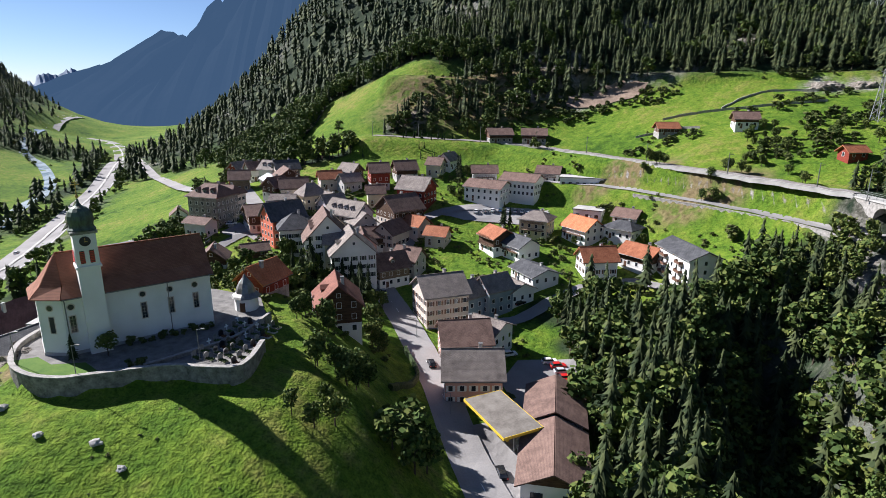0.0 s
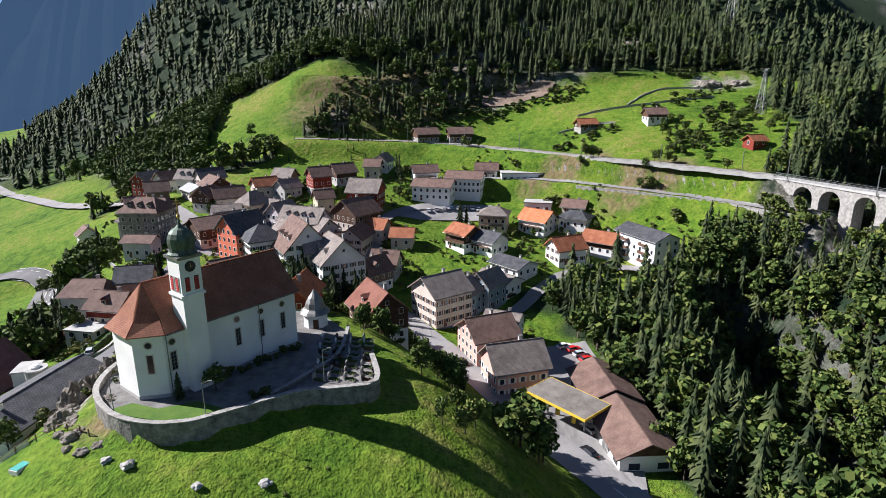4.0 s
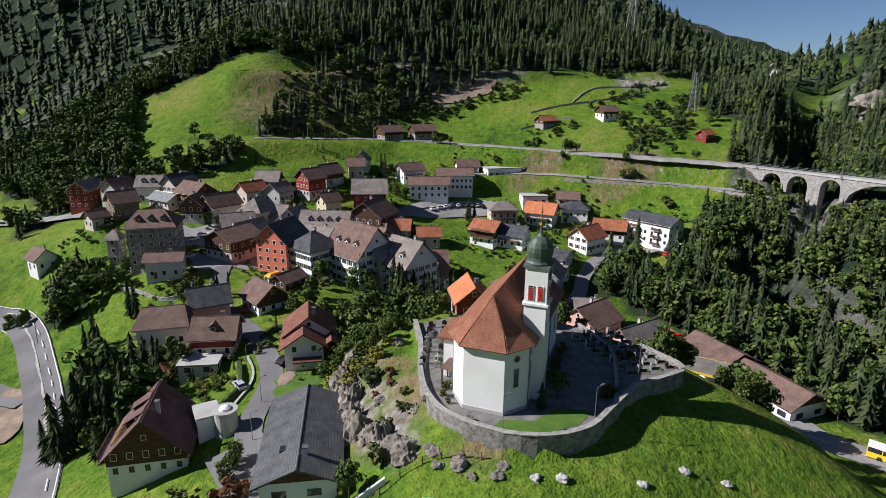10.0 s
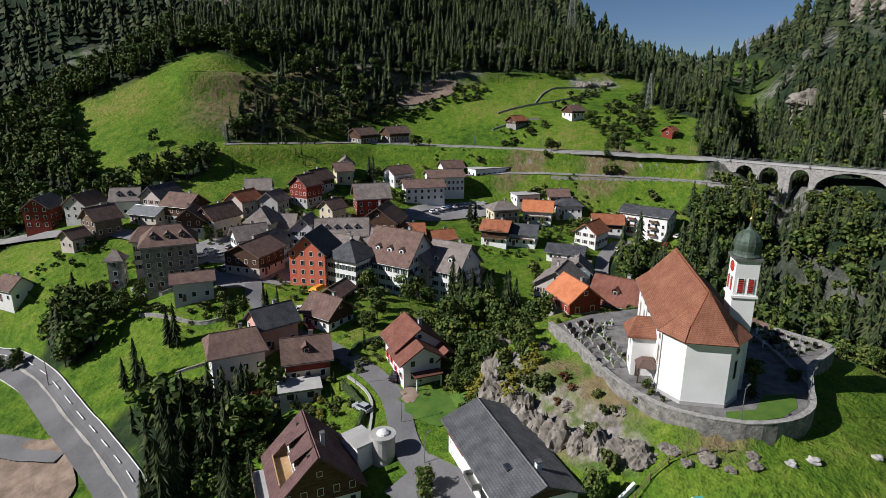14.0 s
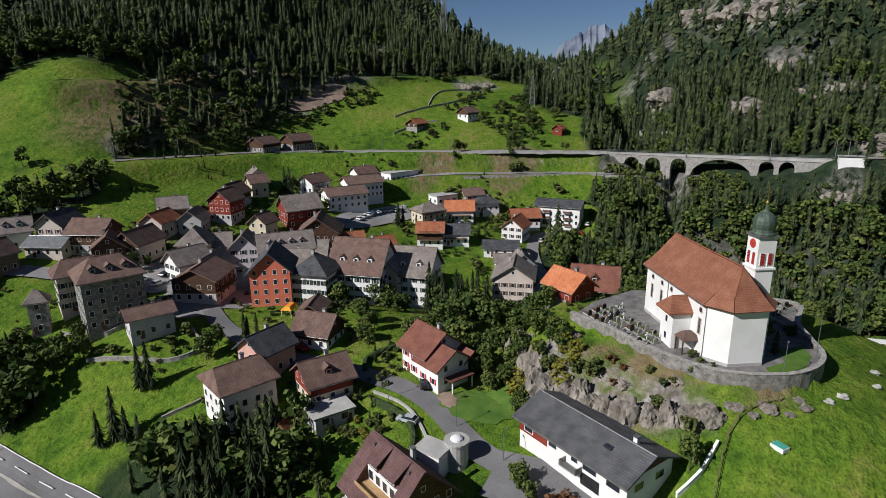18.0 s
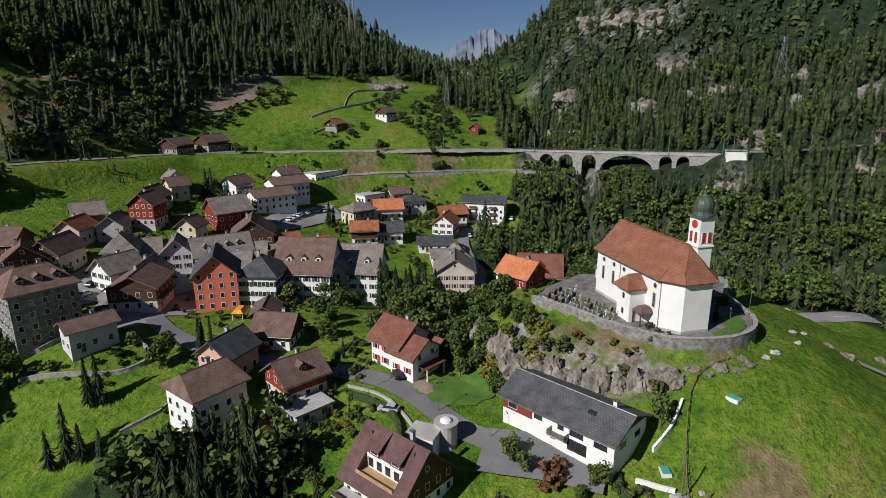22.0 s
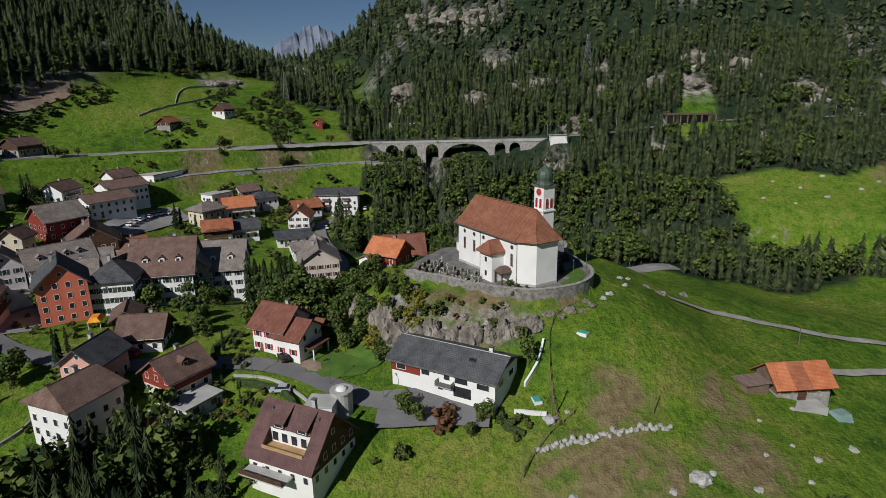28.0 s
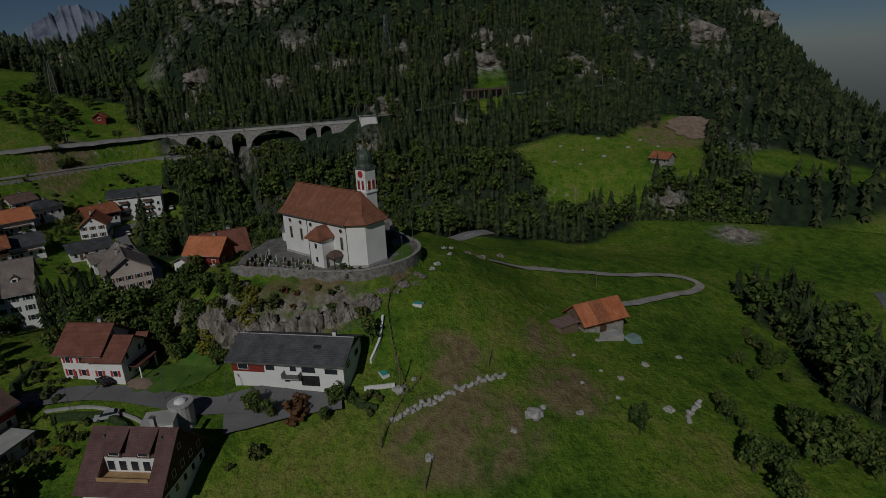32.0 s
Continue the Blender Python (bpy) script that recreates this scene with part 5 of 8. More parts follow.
for name, x0, x1, y0, y1 in (("roof_plane", -e, e, -3.4, 0), ("roof_plane", -e, e, -8.0, -6.3), ("roof_plane", -e, -4.4, -6.3, -3.4), ("roof_plane", 5.0, e, -6.3, -3.4)):
    bm = bmesh.new()
    slab(bm, [(x0, y0, rz(y0)), (x1, y0, rz(y0)), (x1, y1, rz(y1)), (x0, y1, rz(y1))], 0.28, bm.loops.layers.uv.new("UVMap"))
    part(name, bm, CHALETTILE, h)
bm = bmesh.new()
slab(bm, [(e, 8.0, rz(-8.0)), (-e, 8.0, rz(-8.0)), (-e, 0, 11.3), (e, 0, 11.3)], 0.28, bm.loops.layers.uv.new("UVMap"))
part("roof_plane", bm, CHALETTILE, h)
for x in (-2.4, 3.0):
    d = part("dormer", boxes((x - 1.3, -3.6, 8.0, x + 1.3, -1.2, 9.4)), DARKWOOD, h)
    bm = bmesh.new()
    slab(bm, [(x - 1.6, -4.1, 9.2), (x + 1.6, -4.1, 9.2), (x + 1.6, -0.3, 11.4), (x - 1.6, -0.3, 11.4)], 0.16, bm.loops.layers.uv.new("UVMap"))
    part("dormer_roof", bm, CHALETTILE, d)
    window(h, x, -3.6, 8.8, 0, 1.8, 0.8)
h.matrix_basis = h.matrix_basis @ Matrix.Diagonal((0.88, 0.88, 0.93, 1))
lo = part("loggia", boxes((-4.4, -6.3, 5.0, 5.0, -3.3, 5.25)), PINE, h, "bright timber loggia floor")
part("loggia_back", boxes((-4.4, -3.6, 5.25, 5.0, -3.4, 8.0)), WHITE, lo)
part("loggia_railing", boxes((-4.4, -6.45, 5.2, 5.0, -6.3, 6.1)), PINE, lo)
for x in (-4.4, 4.9):
    bm = bmesh.new()
    prism(bm, [(x, -6.3), (x + 0.1, -6.3), (x + 0.1, -3.4), (x, -3.4)], 5.0, [rz(-6.3), rz(-6.3), rz(-3.4), rz(-3.4)])
    part("loggia_cheek", bm, DARKWOOD, lo)
for x in (-3.3, -1.1, 1.1, 3.3):
    window(h, x, -3.6, 6.5, 0, 1.3, 1.8)
for x in (-5.2, 1.2, 5.4):
    c = part("vent", boxes((x - 0.2, -1.6, 9.6, x + 0.2, -1.2, 10.8)), LEAD, h)
b = part("terrace", boxes((-7, -10.2, 1.6, 3, -7, 1.85)), CONCRETE, h, "curved front terrace slab")
part("terrace_railing", boxes((-7, -10.2, 1.85, 3, -10.05, 2.75)), DARKWOOD, b)
house("house", "small blue-grey and white house with a brown roof", -89, 190.9, -18, 10, 6.5, 5.4, 7, LILAC, BROWNTILE, hip=0)
house("house", "small house with a brown roof on the meadow edge", -125.7, 247.4, -63, 7, 7, 4.5, 7.4, WHITE, BROWNTILE)
house("hut", "beige hut with a brown roof", -107.2, 251.4, 27, 6, 6, 4.2, 6.4, BEIGE, BROWNTILE, category="hut", chimney=False)
house("tower_house", "narrow old stone tower with a pointed roof", -101.7, 220, -30, 4, 4, 9, 11, STONE, GREYTILE, hip=2.4, category="tower", chimney=False)
house("house", "dark red house with white windows", -109.9, 292.6, 57, 13, 9, 8, 11.4, REDWOOD, GREYTILE)
house("house", "white house with twin gables", -86.4, 269.5, -25, 9, 8, 6, 9.6, WHITE, GREYTILE, dormers=2)
house("house", "brown shingled house with a brown roof", -97.9, 256.6, 17, 9, 9, 6, 9.6, OLDWOOD, BROWNTILE)
house("house", "brown-roofed house with a beige front", -65.1, 235.7, 21, 12, 9, 6, 9.6, BEIGE, BROWNTILE, timber=5)
house("house", "cream house with a pointed tower roof", -53.8, 222.6, 41, 10, 9, 7.5, 11.5, CREAM, GREYTILE, hip=4.0)
house("house", "grey house below the meadow", -40.8, 242.7, 36, 9, 8, 4.5, 7.5, GREY, GREYTILE)
house("house", "dark brown house on the square", -47.3, 221.5, -41, 9, 8, 5, 8.4, BEIGE, GREYTILE)
house("house", "dark timber house with white windows", -73.5, 237.3, 58, 9, 9, 5.8, 9.4, GREY, BROWNTILE, timber=2.8)
house("house", "dark-roofed house behind the twin gables", -76, 262, 30, 11, 9, 6.5, 10, BEIGE, SLATE, shutter=BROWNSHUTTER)
house("house", "dark brown timber house with white shutters", -72, 249, -62, 12, 10, 6.5, 10, GREY, BROWNTILE, timber=2.8)
house("workshop", "low building with a pale blue metal roof", -82, 256, -60, 12, 8, 3.6, 5.6, BEIGE, STEEL, category="workshop", chimney=False)
house("house", "plain house with a terracotta roof below the meadow", -51, 247, 24, 10, 8, 5, 8, BEIGE, TERRA)
house("house", "dark shingled house at the foot of the meadow", -42, 253, -30, 9, 8, 5.5, 8.8, OLDWOOD, GREYTILE)
house("house", "brown-roofed house at the village edge", -98, 282, 40, 11, 9, 6, 9.5, GREY, BROWNTILE)
house("chalet", "dark timber chalet with flower boxes beside the inn", -22, 189, 14, 9, 8, 5.5, 8.5, WHITE, BROWNTILE, timber=2.8, balcony=1, category="chalet")
house("farmhouse", "dark timber farmhouse with a stone base", 30.8, 289.8, 10, 12, 10, 4.5, 7.4, STONE, BROWNTILE, timber=2.6, balcony=1, category="farmhouse")
house("farmhouse", "dark timber farmhouse with a brown roof", 48.8, 285.8, -6, 12, 10, 4.5, 7.4, STONE, BROWNTILE, timber=2.6, balcony=1, category="farmhouse")
house("farm_building", "small hay barn with a reddish roof on the meadow", 105, 251, 2, 9, 7, 3, 5.2, STONE, TERRA, timber=1.2, category="barn", chimney=False)
house("farmhouse", "white-based farmhouse with a brown roof on the slope", 132, 234, -10, 9, 8, 4, 6.6, WHITE, BROWNTILE, timber=2.6, category="farmhouse")
house("hut", "small red timber hut on the meadow", 148, 185, 7, 7, 5.5, 2.8, 4.6, REDWOOD, TERRA, category="hut", chimney=False)
house("house", "brown-roofed house on the main street", -15.2, 191.4, 64, 12, 9, 6, 9.6, BEIGE, BROWNTILE, shutter=BROWNSHUTTER)
house("house", "grey-roofed house on the main street", -28.4, 197.9, -56, 12, 9, 6, 9.6, GREY, GREYTILE)
house("house", "house with a steep grey roof", -39.4, 193.7, -60, 11, 9, 6, 10, CREAM, GREYTILE)
house("house", "brown house on the street corner", -24.5, 180.7, 105, 12, 9, 6.5, 10.5, PINK, BROWNTILE, shutter=BROWNSHUTTER, dormers=1)
house("house", "small house with a reddish roof", -7.1, 200, -33, 10, 8, 4.5, 7.4, BEIGE, TERRA)
house("house", "house with a dark brown roof", -6.5, 172.1, 153, 9, 8, 5.5, 9.2, GREY, BROWNTILE)
house("house", "small house with an orange-brown roof", 2.7, 192.7, -20, 8, 7, 4, 6.5, BEIGE, TERRA)
house("shed", "old shed with a grey shingle roof below the meadow", 0.1, 70.7, 10, 11, 8, 2.6, 4.6, STONE, GREYTILE, category="shed", chimney=False, z=0.5)

# ---- woods ----
def conifer_arrays(rng, tiers=6, n=6):
    """Points and faces of a spruce one metre high: many uneven tiers of ragged boughs, and a stem."""
    pts, tri = [], []
    lean = rng.uniform(-0.02, 0.02, 2)
    for k in range(tiers):
        u = (k + rng.uniform(-0.25, 0.25)) / tiers
        u = min(max(u, 0.0), 1.0)
        z0 = 0.08 + 0.88 * u
        r = (0.165 * (1 - u) ** 0.75 * rng.uniform(0.75, 1.2) + 0.01) * (0.7 if k == 0 else 1.0)
        z1 = z0 + 1.25 / tiers * (1 - 0.35 * u) + 0.04
        a0 = rng.uniform(0, 6.3)
        b = len(pts)
        pts.append((lean[0] * z1, lean[1] * z1, min(z1, 1.0)))
        for i in range(n):
            for s, rr, dz in ((0, 1, -0.035), (0.5, 0.42, 0.03)):
                a = a0 + 2 * math.pi * (i + s + rng.uniform(-0.15, 0.15)) / n
                q = r * rr * rng.uniform(0.65, 1.3)
                pts.append((q * math.cos(a) + lean[0] * z0, q * math.sin(a) + lean[1] * z0, z0 + dz * rng.uniform(0.3, 1.5)))
        m = 2 * n
        tri += [(b, b + 1 + i, b + 1 + (i + 1) % m) for i in range(m)]
    b = len(pts)
    pts += [(0.012, 0, 0), (-0.008, 0.012, 0), (-0.008, -0.012, 0), (0, 0, 0.5)]
    return np.array(pts), np.array(tri), np.array([(b, b + 1, b + 3), (b + 1, b + 2, b + 3), (b + 2, b, b + 3)])


def broadleaf_arrays(rng, sprays=100, clusters=14, fill=0.95):
    """Points and faces of a leafy crown one metre high: sprays of leaves in uneven clusters round bare limbs."""
    centres = []
    for k in range(clusters):
        a, z = rng.uniform(0, 6.3), rng.uniform(0.34, 0.88)
        r = 0.27 * math.sin(math.pi * min(1, (z - 0.14) / 0.9)) ** 0.6 * rng.uniform(0.3, 1.05)
        centres.append((r * math.cos(a), r * math.sin(a), z, rng.uniform(0.1, 0.17)))
    size = fill / math.sqrt(sprays)
    pts, tri = [], []
    for k in range(sprays):
        cx, cy, cz, cr = centres[k % clusters]
        d = rng.normal(0, 1, 3)
        d /= np.linalg.norm(d) + 1e-9
        c = np.array([cx, cy, cz]) + d * cr * rng.uniform(0.55, 1.0) * np.array([1, 1, 0.8])
        e = np.cross(d, rng.normal(0, 1, 3))
        e /= np.linalg.norm(e) + 1e-9
        f = np.cross(d, e) + d * rng.uniform(-0.5, 0.5)
        s = size * rng.uniform(0.7, 1.5)
        b = len(pts)
        pts += [tuple(c - e * s), tuple(c + f * s * 0.8 + d * s * 0.3), tuple(c + e * s), tuple(c - f * s * 0.8 - d * s * 0.25)]
        tri += [(b, b + 1, b + 2), (b, b + 2, b + 3)]
    b = len(pts)
    stem = [(b, b + 1, b + 3), (b + 1, b + 2, b + 3), (b + 2, b, b + 3)]
    pts += [(0.03, 0, 0), (-0.02, 0.026, 0), (-0.02, -0.026, 0), (0, 0, 0.6)]
    for lx, ly in ((0.2, 0.05), (-0.15, 0.15), (-0.05, -0.2)):
        b = len(pts)
        pts += [(0.015, 0, 0.25), (-0.015, 0.01, 0.25), (lx, ly, 0.6)]
        stem.append((b, b + 1, b + 2))
    return np.array(pts), np.array(tri), np.array(stem)


RNG = np.random.default_rng(7)
SPRUCES = [conifer_arrays(RNG, 11, 6) for _ in range(7)]
FAR_SPRUCES = [conifer_arrays(RNG, 5, 4) for _ in range(7)]
LEAFY = [broadleaf_arrays(RNG, 105, 14, 0.9) for _ in range(5)]
FULL_LEAFY = [broadleaf_arrays(RNG, 280, 20, 0.85) for _ in range(5)]


def tree_stuff(name, label, kinds, spots, heights, widths, material):
    """Many trees as one mesh."""
    P, F, M, base = [], [], [], 0
    turn = RNG.uniform(0, 6.3, len(spots))
    which = RNG.integers(0, len(kinds), len(spots))
    for k, (pts, tri, stem) in enumerate(kinds):
        sel = np.where(which == k)[0]
        if not len(sel):
            continue
        h, w, a = np.asarray(heights)[sel], np.asarray(widths)[sel], turn[sel]
        x = pts[None, :, 0] * w[:, None]
        y = pts[None, :, 1] * w[:, None]
        c, s = np.cos(a)[:, None], np.sin(a)[:, None]
        q = np.stack([spots[sel, 0][:, None] + c * x - s * y, spots[sel, 1][:, None] + s * x + c * y, spots[sel, 2][:, None] + pts[None, :, 2] * h[:, None]], -1)
        off = base + np.arange(len(sel))[:, None, None] * len(pts)
        both = np.concatenate([tri, stem])
        P.append(q.reshape(-1, 3))
        F.append((both[None] + off).reshape(-1, 3))
        M.append(np.tile(np.r_[np.zeros(len(tri), int), np.ones(len(stem), int)], len(sel)))
        base += len(sel) * len(pts)
    P, F, M = np.concatenate(P), np.concatenate(F), np.concatenate(M)
    me = bpy.data.meshes.new(name)
    me.vertices.add(len(P)), me.loops.add(F.size), me.polygons.add(len(F))
    me.vertices.foreach_set("co", P.ravel())
    me.loops.foreach_set("vertex_index", F.ravel())
    me.polygons.foreach_set("loop_start", np.arange(0, F.size, 3))
    me.polygons.foreach_set("material_index", M)
    me.update()
    me.materials.append(material), me.materials.append(BARK)
    return tagged(link_mesh(name, me, material), label, "trees", kind="stuff")


def scatter(x0, x1, y0, y1, gap, keep):
    """Jittered places on a grid that keep() lets stand."""
    X, Y = np.meshgrid(np.arange(x0, x1, gap), np.arange(y0, y1, gap))
    X, Y = X.ravel() + RNG.uniform(-0.5, 0.5, X.size) * gap, Y.ravel() + RNG.uniform(-0.5, 0.5, X.size) * gap
    Z = ground(X, Y)
    ok = keep(X, Y, Z) > RNG.uniform(0, 1, X.size)
    return np.stack([X[ok], Y[ok], Z[ok] - 0.3], 1)


def clear_of_ways(x, y):
    d = np.full(np.shape(x), 99.0)
    for line, half in WAYS:
        d = np.minimum(d, to_line(x, y, line)[0] - half)
    return step(0.5, 2.5, d)


def near_wood(x, y, z):
    return wood(x, y, z) * clear_of_ways(x, y)


def plant_woods():
    near = scatter(-200, 230, -120, 420, 4.0, near_wood)
    leafy = RNG.uniform(0, 1, len(near)) < 0.12 + 0.4 * step(90, 20, near[:, 2]) * (near[:, 0] < 105) * (near[:, 0] > 30) + 0.3 * (near[:, 0] < -60) + 0.35 * (near[:, 1] > 285) * (near[:, 0] < 60) * (near[:, 2] < 95)
    s = near[~leafy]
    h = RNG.uniform(8, 14, len(s)) + RNG.uniform(0, 6, len(s)) * (s[:, 0] > 30)
    h = h * (0.3 + 0.7 * step(6, 26, to_line(s[:, 0] + 8, s[:, 1], BRIDGE)[0]))
    tree_stuff("spruce_wood", "dense dark green spruce wood", SPRUCES, s, h, h * RNG.uniform(0.9, 1.25, len(s)), NEEDLES)
    s = near[leafy]
    h = RNG.uniform(7, 13, len(s)) * (0.4 + 0.6 * step(8, 30, to_line(s[:, 0] + 8, s[:, 1], BRIDGE)[0]))
    tree_stuff("broadleaf_wood", "leafy green trees among the spruces", FULL_LEAFY, s, h, h * RNG.uniform(0.9, 1.3, len(s)), LEAVES)
    far = scatter(-800, 800, -420, 1000, 8.8, lambda x, y, z: near_wood(x, y, z) * ((x < -200) | (x > 230) | (y < -120) | (y > 420)))
    far = np.concatenate([far, scatter(-1300, -250, 1000, 1750, 13.0, near_wood)])
    h = RNG.uniform(10, 20, len(far))
    tree_stuff("mountain_forest", "dark conifer forest on the mountainsides", FAR_SPRUCES, far, h, h * RNG.uniform(1.2, 1.8, len(far)), NEEDLES)
    bushy = ((22.3, 327.7, 42, 19), (70.5, 311.4, 46, 15), (-6.6, 312.4, 26, 10), (113.1, 298.7, 14, 10), (160.8, 250.2, 30, 5), (171.6, 224.8, 22, 10), (137.6, 203.7, 22, 12), (92.6, 238.2, 30, 4), (189.8, 285.1, 30, 12))

    def in_brush(x, y, z):
        f = np.zeros(np.shape(x))
        for cx, cy, rx, ry in bushy:
            f = np.maximum(f, 0.8 * (1 - step(0.5, 1.2, ((x - cx) / rx) ** 2 + ((y - cy) / ry) ** 2)))
        return f * step(0.8, 1.3, ((x - 98) / 26) ** 2 + ((y - 311) / 6) ** 2) * clear_of_ways(x, y)

    brush = scatter(-40, 230, 190, 345, 3.3, in_brush)
    h = RNG.uniform(1.5, 4.5, len(brush))
    tree_stuff("brushwood", "low scrub on a stony slope", LEAFY, brush, h, h * 1.5, SHRUB)

    def by_water(x, y, z):
        d = np.minimum(to_line(x, y, RIVER)[0] - 4, np.abs(to_line(x, y, MOTORWAY)[0] - 15) - 3)
        return 0.5 * (1 - step(0, 7, d)) * step(0.0, 0.6, np.sin(x * 0.09) + np.sin(y * 0.06) + 0.6) * clear_of_ways(x, y) * step(0.5, 2, to_line(x, y, RIVER)[0] - 4)

    banks = scatter(-480, -150, 60, 700, 4.5, by_water)
    h = RNG.uniform(3, 8, len(banks))
    tree_stuff("riverside_bushes", "leafy bushes along the river and motorway", LEAFY, banks, h, h * 1.2, LEAVES)

    def on_cliffs(x, y, z):
        d = to_line(x, y, GORGE)[0]
        return 0.85 * step(5, 9, d) * (1 - step(24, 30, d)) * (x > 66) * (y > 0) * (y < 165) * step(6, 10, to_line(x, y, BRIDGE)[0])

    ledge = scatter(66, 160, 0, 165, 2.4, on_cliffs)
    h = RNG.uniform(2.5, 6, len(ledge))
    tree_stuff("gorge_bushes", "leafy bushes clinging to the gorge walls", LEAFY, ledge, h, h * 1.1, LEAVES)

    def in_gardens(x, y, z):
        d = np.full(np.shape(x), 99.0)
        for hx, hy, r in HOMES:
            d = np.minimum(d, np.hypot(x - hx, y - hy) - r)
        return 0.5 * step(0.3, 1.2, d) * (1 - step(5, 9, d)) * clear_of_ways(x, y) * step(1, 3, outside(x, y, YARD)) * (outside(x, y, LOTS[0]) > 1) * (outside(x, y, LOTS[1]) > 1) * (outside(x, y, LOTS[2]) > 1) * (outside(x, y, LOTS[3]) > 1)

    garden = scatter(-125, 115, 85, 260, 2.6, in_gardens)
    h = RNG.uniform(0.7, 2.2, len(garden)) * np.where(RNG.uniform(0, 1, len(garden)) < 0.12, 2.2, 1)
    tree_stuff("garden_bushes", "clipped bushes and hedges in the gardens", LEAFY, garden, h, h * 1.5, SHRUB)
    tufts = scatter(-130, 0, -40, 70, 2.2, lambda x, y, z: 0.16 * step(-0.1, 0.5, np.sin(x * 0.13 + y * 0.05) * np.sin(y * 0.11)) * step(2, 5, outside(x, y, YARD)) * (1 - wood(x, y, z)) * clear_of_ways(x, y))
    h = RNG.uniform(0.25, 0.6, len(tufts))
    tree_stuff("meadow_tufts", "coarse weed tufts on the pasture", LEAFY[:2], tufts, h, h * 2.2, SHRUB)

# ---- churchyard ----
def wall_along(name, label, line, z_of, top, thick=0.6, material=None, closed=False, foot=3.0, category="wall", cap=True):
    """A free-standing or retaining wall along a line; top is a height or a function of the place."""
    pts = smooth_line(line, 1.6)
    w = thing(name, label, category, pose(0, 0, 0))
    t = np.gradient(pts, axis=0)
    t /= np.linalg.norm(t, axis=1)[:, None] + 1e-9
    n = np.stack([-t[:, 1], t[:, 0]], 1) * thick / 2
    zt = np.array([top(x, y) if callable(top) else top for x, y in pts])
    rng = random.Random(4)
    zt = zt + np.array([rng.uniform(-0.06, 0.06) for _ in pts])
    for nm, k, lo, hi, mat_ in (("masonry", 1.0, -foot, 0.0, material or OLDSTONE), ("coping", 1.2, 0.0, 0.14, STONE if material is None else material)):
        if nm == "coping" and not cap:
            continue
        bm = bmesh.new()
        rows = [[bm.verts.new((pts[i, 0] + s * k * n[i, 0], pts[i, 1] + s * k * n[i, 1], zt[i] + z)) for s, z in ((-1, lo), (1, lo), (1, hi), (-1, hi))] for i in range(len(pts))]
        for a, b in zip(rows, rows[1:]):
            for j in range(4):
                bm.faces.new((a[j], a[(j + 1) % 4], b[(j + 1) % 4], b[j]))
        bm.faces.new(rows[0]), bm.faces.new(rows[-1][::-1])
        bmesh.ops.recalc_face_normals(bm, faces=bm.faces)
        part(nm, bm, mat_, w)
    return w


wall_along("churchyard_wall", "curved grey stone wall round the churchyard", YARD[:13], None, CHURCH_Z + 0.75, 0.7, foot=5.0)
wall_along("churchyard_wall", "inner stone wall between churchyard terraces", [(-40, 55), (-33, 62), (-27.5, 69), (-25, 80)], None, CHURCH_Z + 0.6, 0.5, foot=2.0)
bm = bmesh.new()
bm.faces.new([bm.verts.new((x * 0.985 - 0.62, y * 0.985 + 1.05, CHURCH_Z + 0.05)) for x, y in YARD])
tagged(link("churchyard_paving", bm, YARDSTONE), "worn grey gravel paths and paving of the churchyard", "paving", kind="structure")
bm = bmesh.new()
bm.faces.new([bm.verts.new((x, y, CHURCH_Z + 0.09)) for x, y in [(-60, 58.5), (-55, 54.5), (-48, 53.8), (-44, 55.5), (-48, 58.5), (-53, 57.5), (-57, 60)][::1]])
LAWN = mat("mown_lawn", (0.05, 0.12, 0.015), (0.1, 0.17, 0.025), 0.95, 0.4, 5, 0.3)
tagged(link("churchyard_lawn", bm, LAWN), "strip of mown lawn below the choir", "lawn", kind="structure")


def gravestone(kind):
    g = thing("gravestone", ("grey granite headstone with a planted grave bed", "white stone cross on a planted grave", "dark rounded headstone with flowers")[kind], "gravestone", pose(0, 0, 0), "graves in the churchyard")
    part("kerb", boxes((-0.5, -1.7, 0, 0.5, 0.1, 0.14)), CONCRETE if kind else STONE, g)
    bm = bmesh.new()
    bmesh.ops.create_grid(bm, x_segments=6, y_segments=9, size=0.5)
    for v in bm.verts:
        v.co = Vector((v.co.x * 0.84, -0.8 + v.co.y * 1.6, 0.15 + random.Random(int(v.co.x * 97 + v.co.y * 31 + kind)).uniform(0.02, 0.32)))
    part("planting", bm, (SHRUB, LEAVES, RUSTLEAF)[kind], g)
    if kind == 1:
        part("cross", boxes((-0.09, 0, 0.1, 0.09, 0.14, 1.5), (-0.4, 0, 0.95, 0.4, 0.14, 1.13)), FRAME, g)
    else:
        bm = boxes((-0.45, 0, 0.1, 0.45, 0.18, 0.95))
        rod(bm, (0, 0, 0.9), (0, 0.18, 0.9), 0.44, n=14)
        part("headstone", bm, (STONE, FRAME, IRON)[kind], g)
    return g


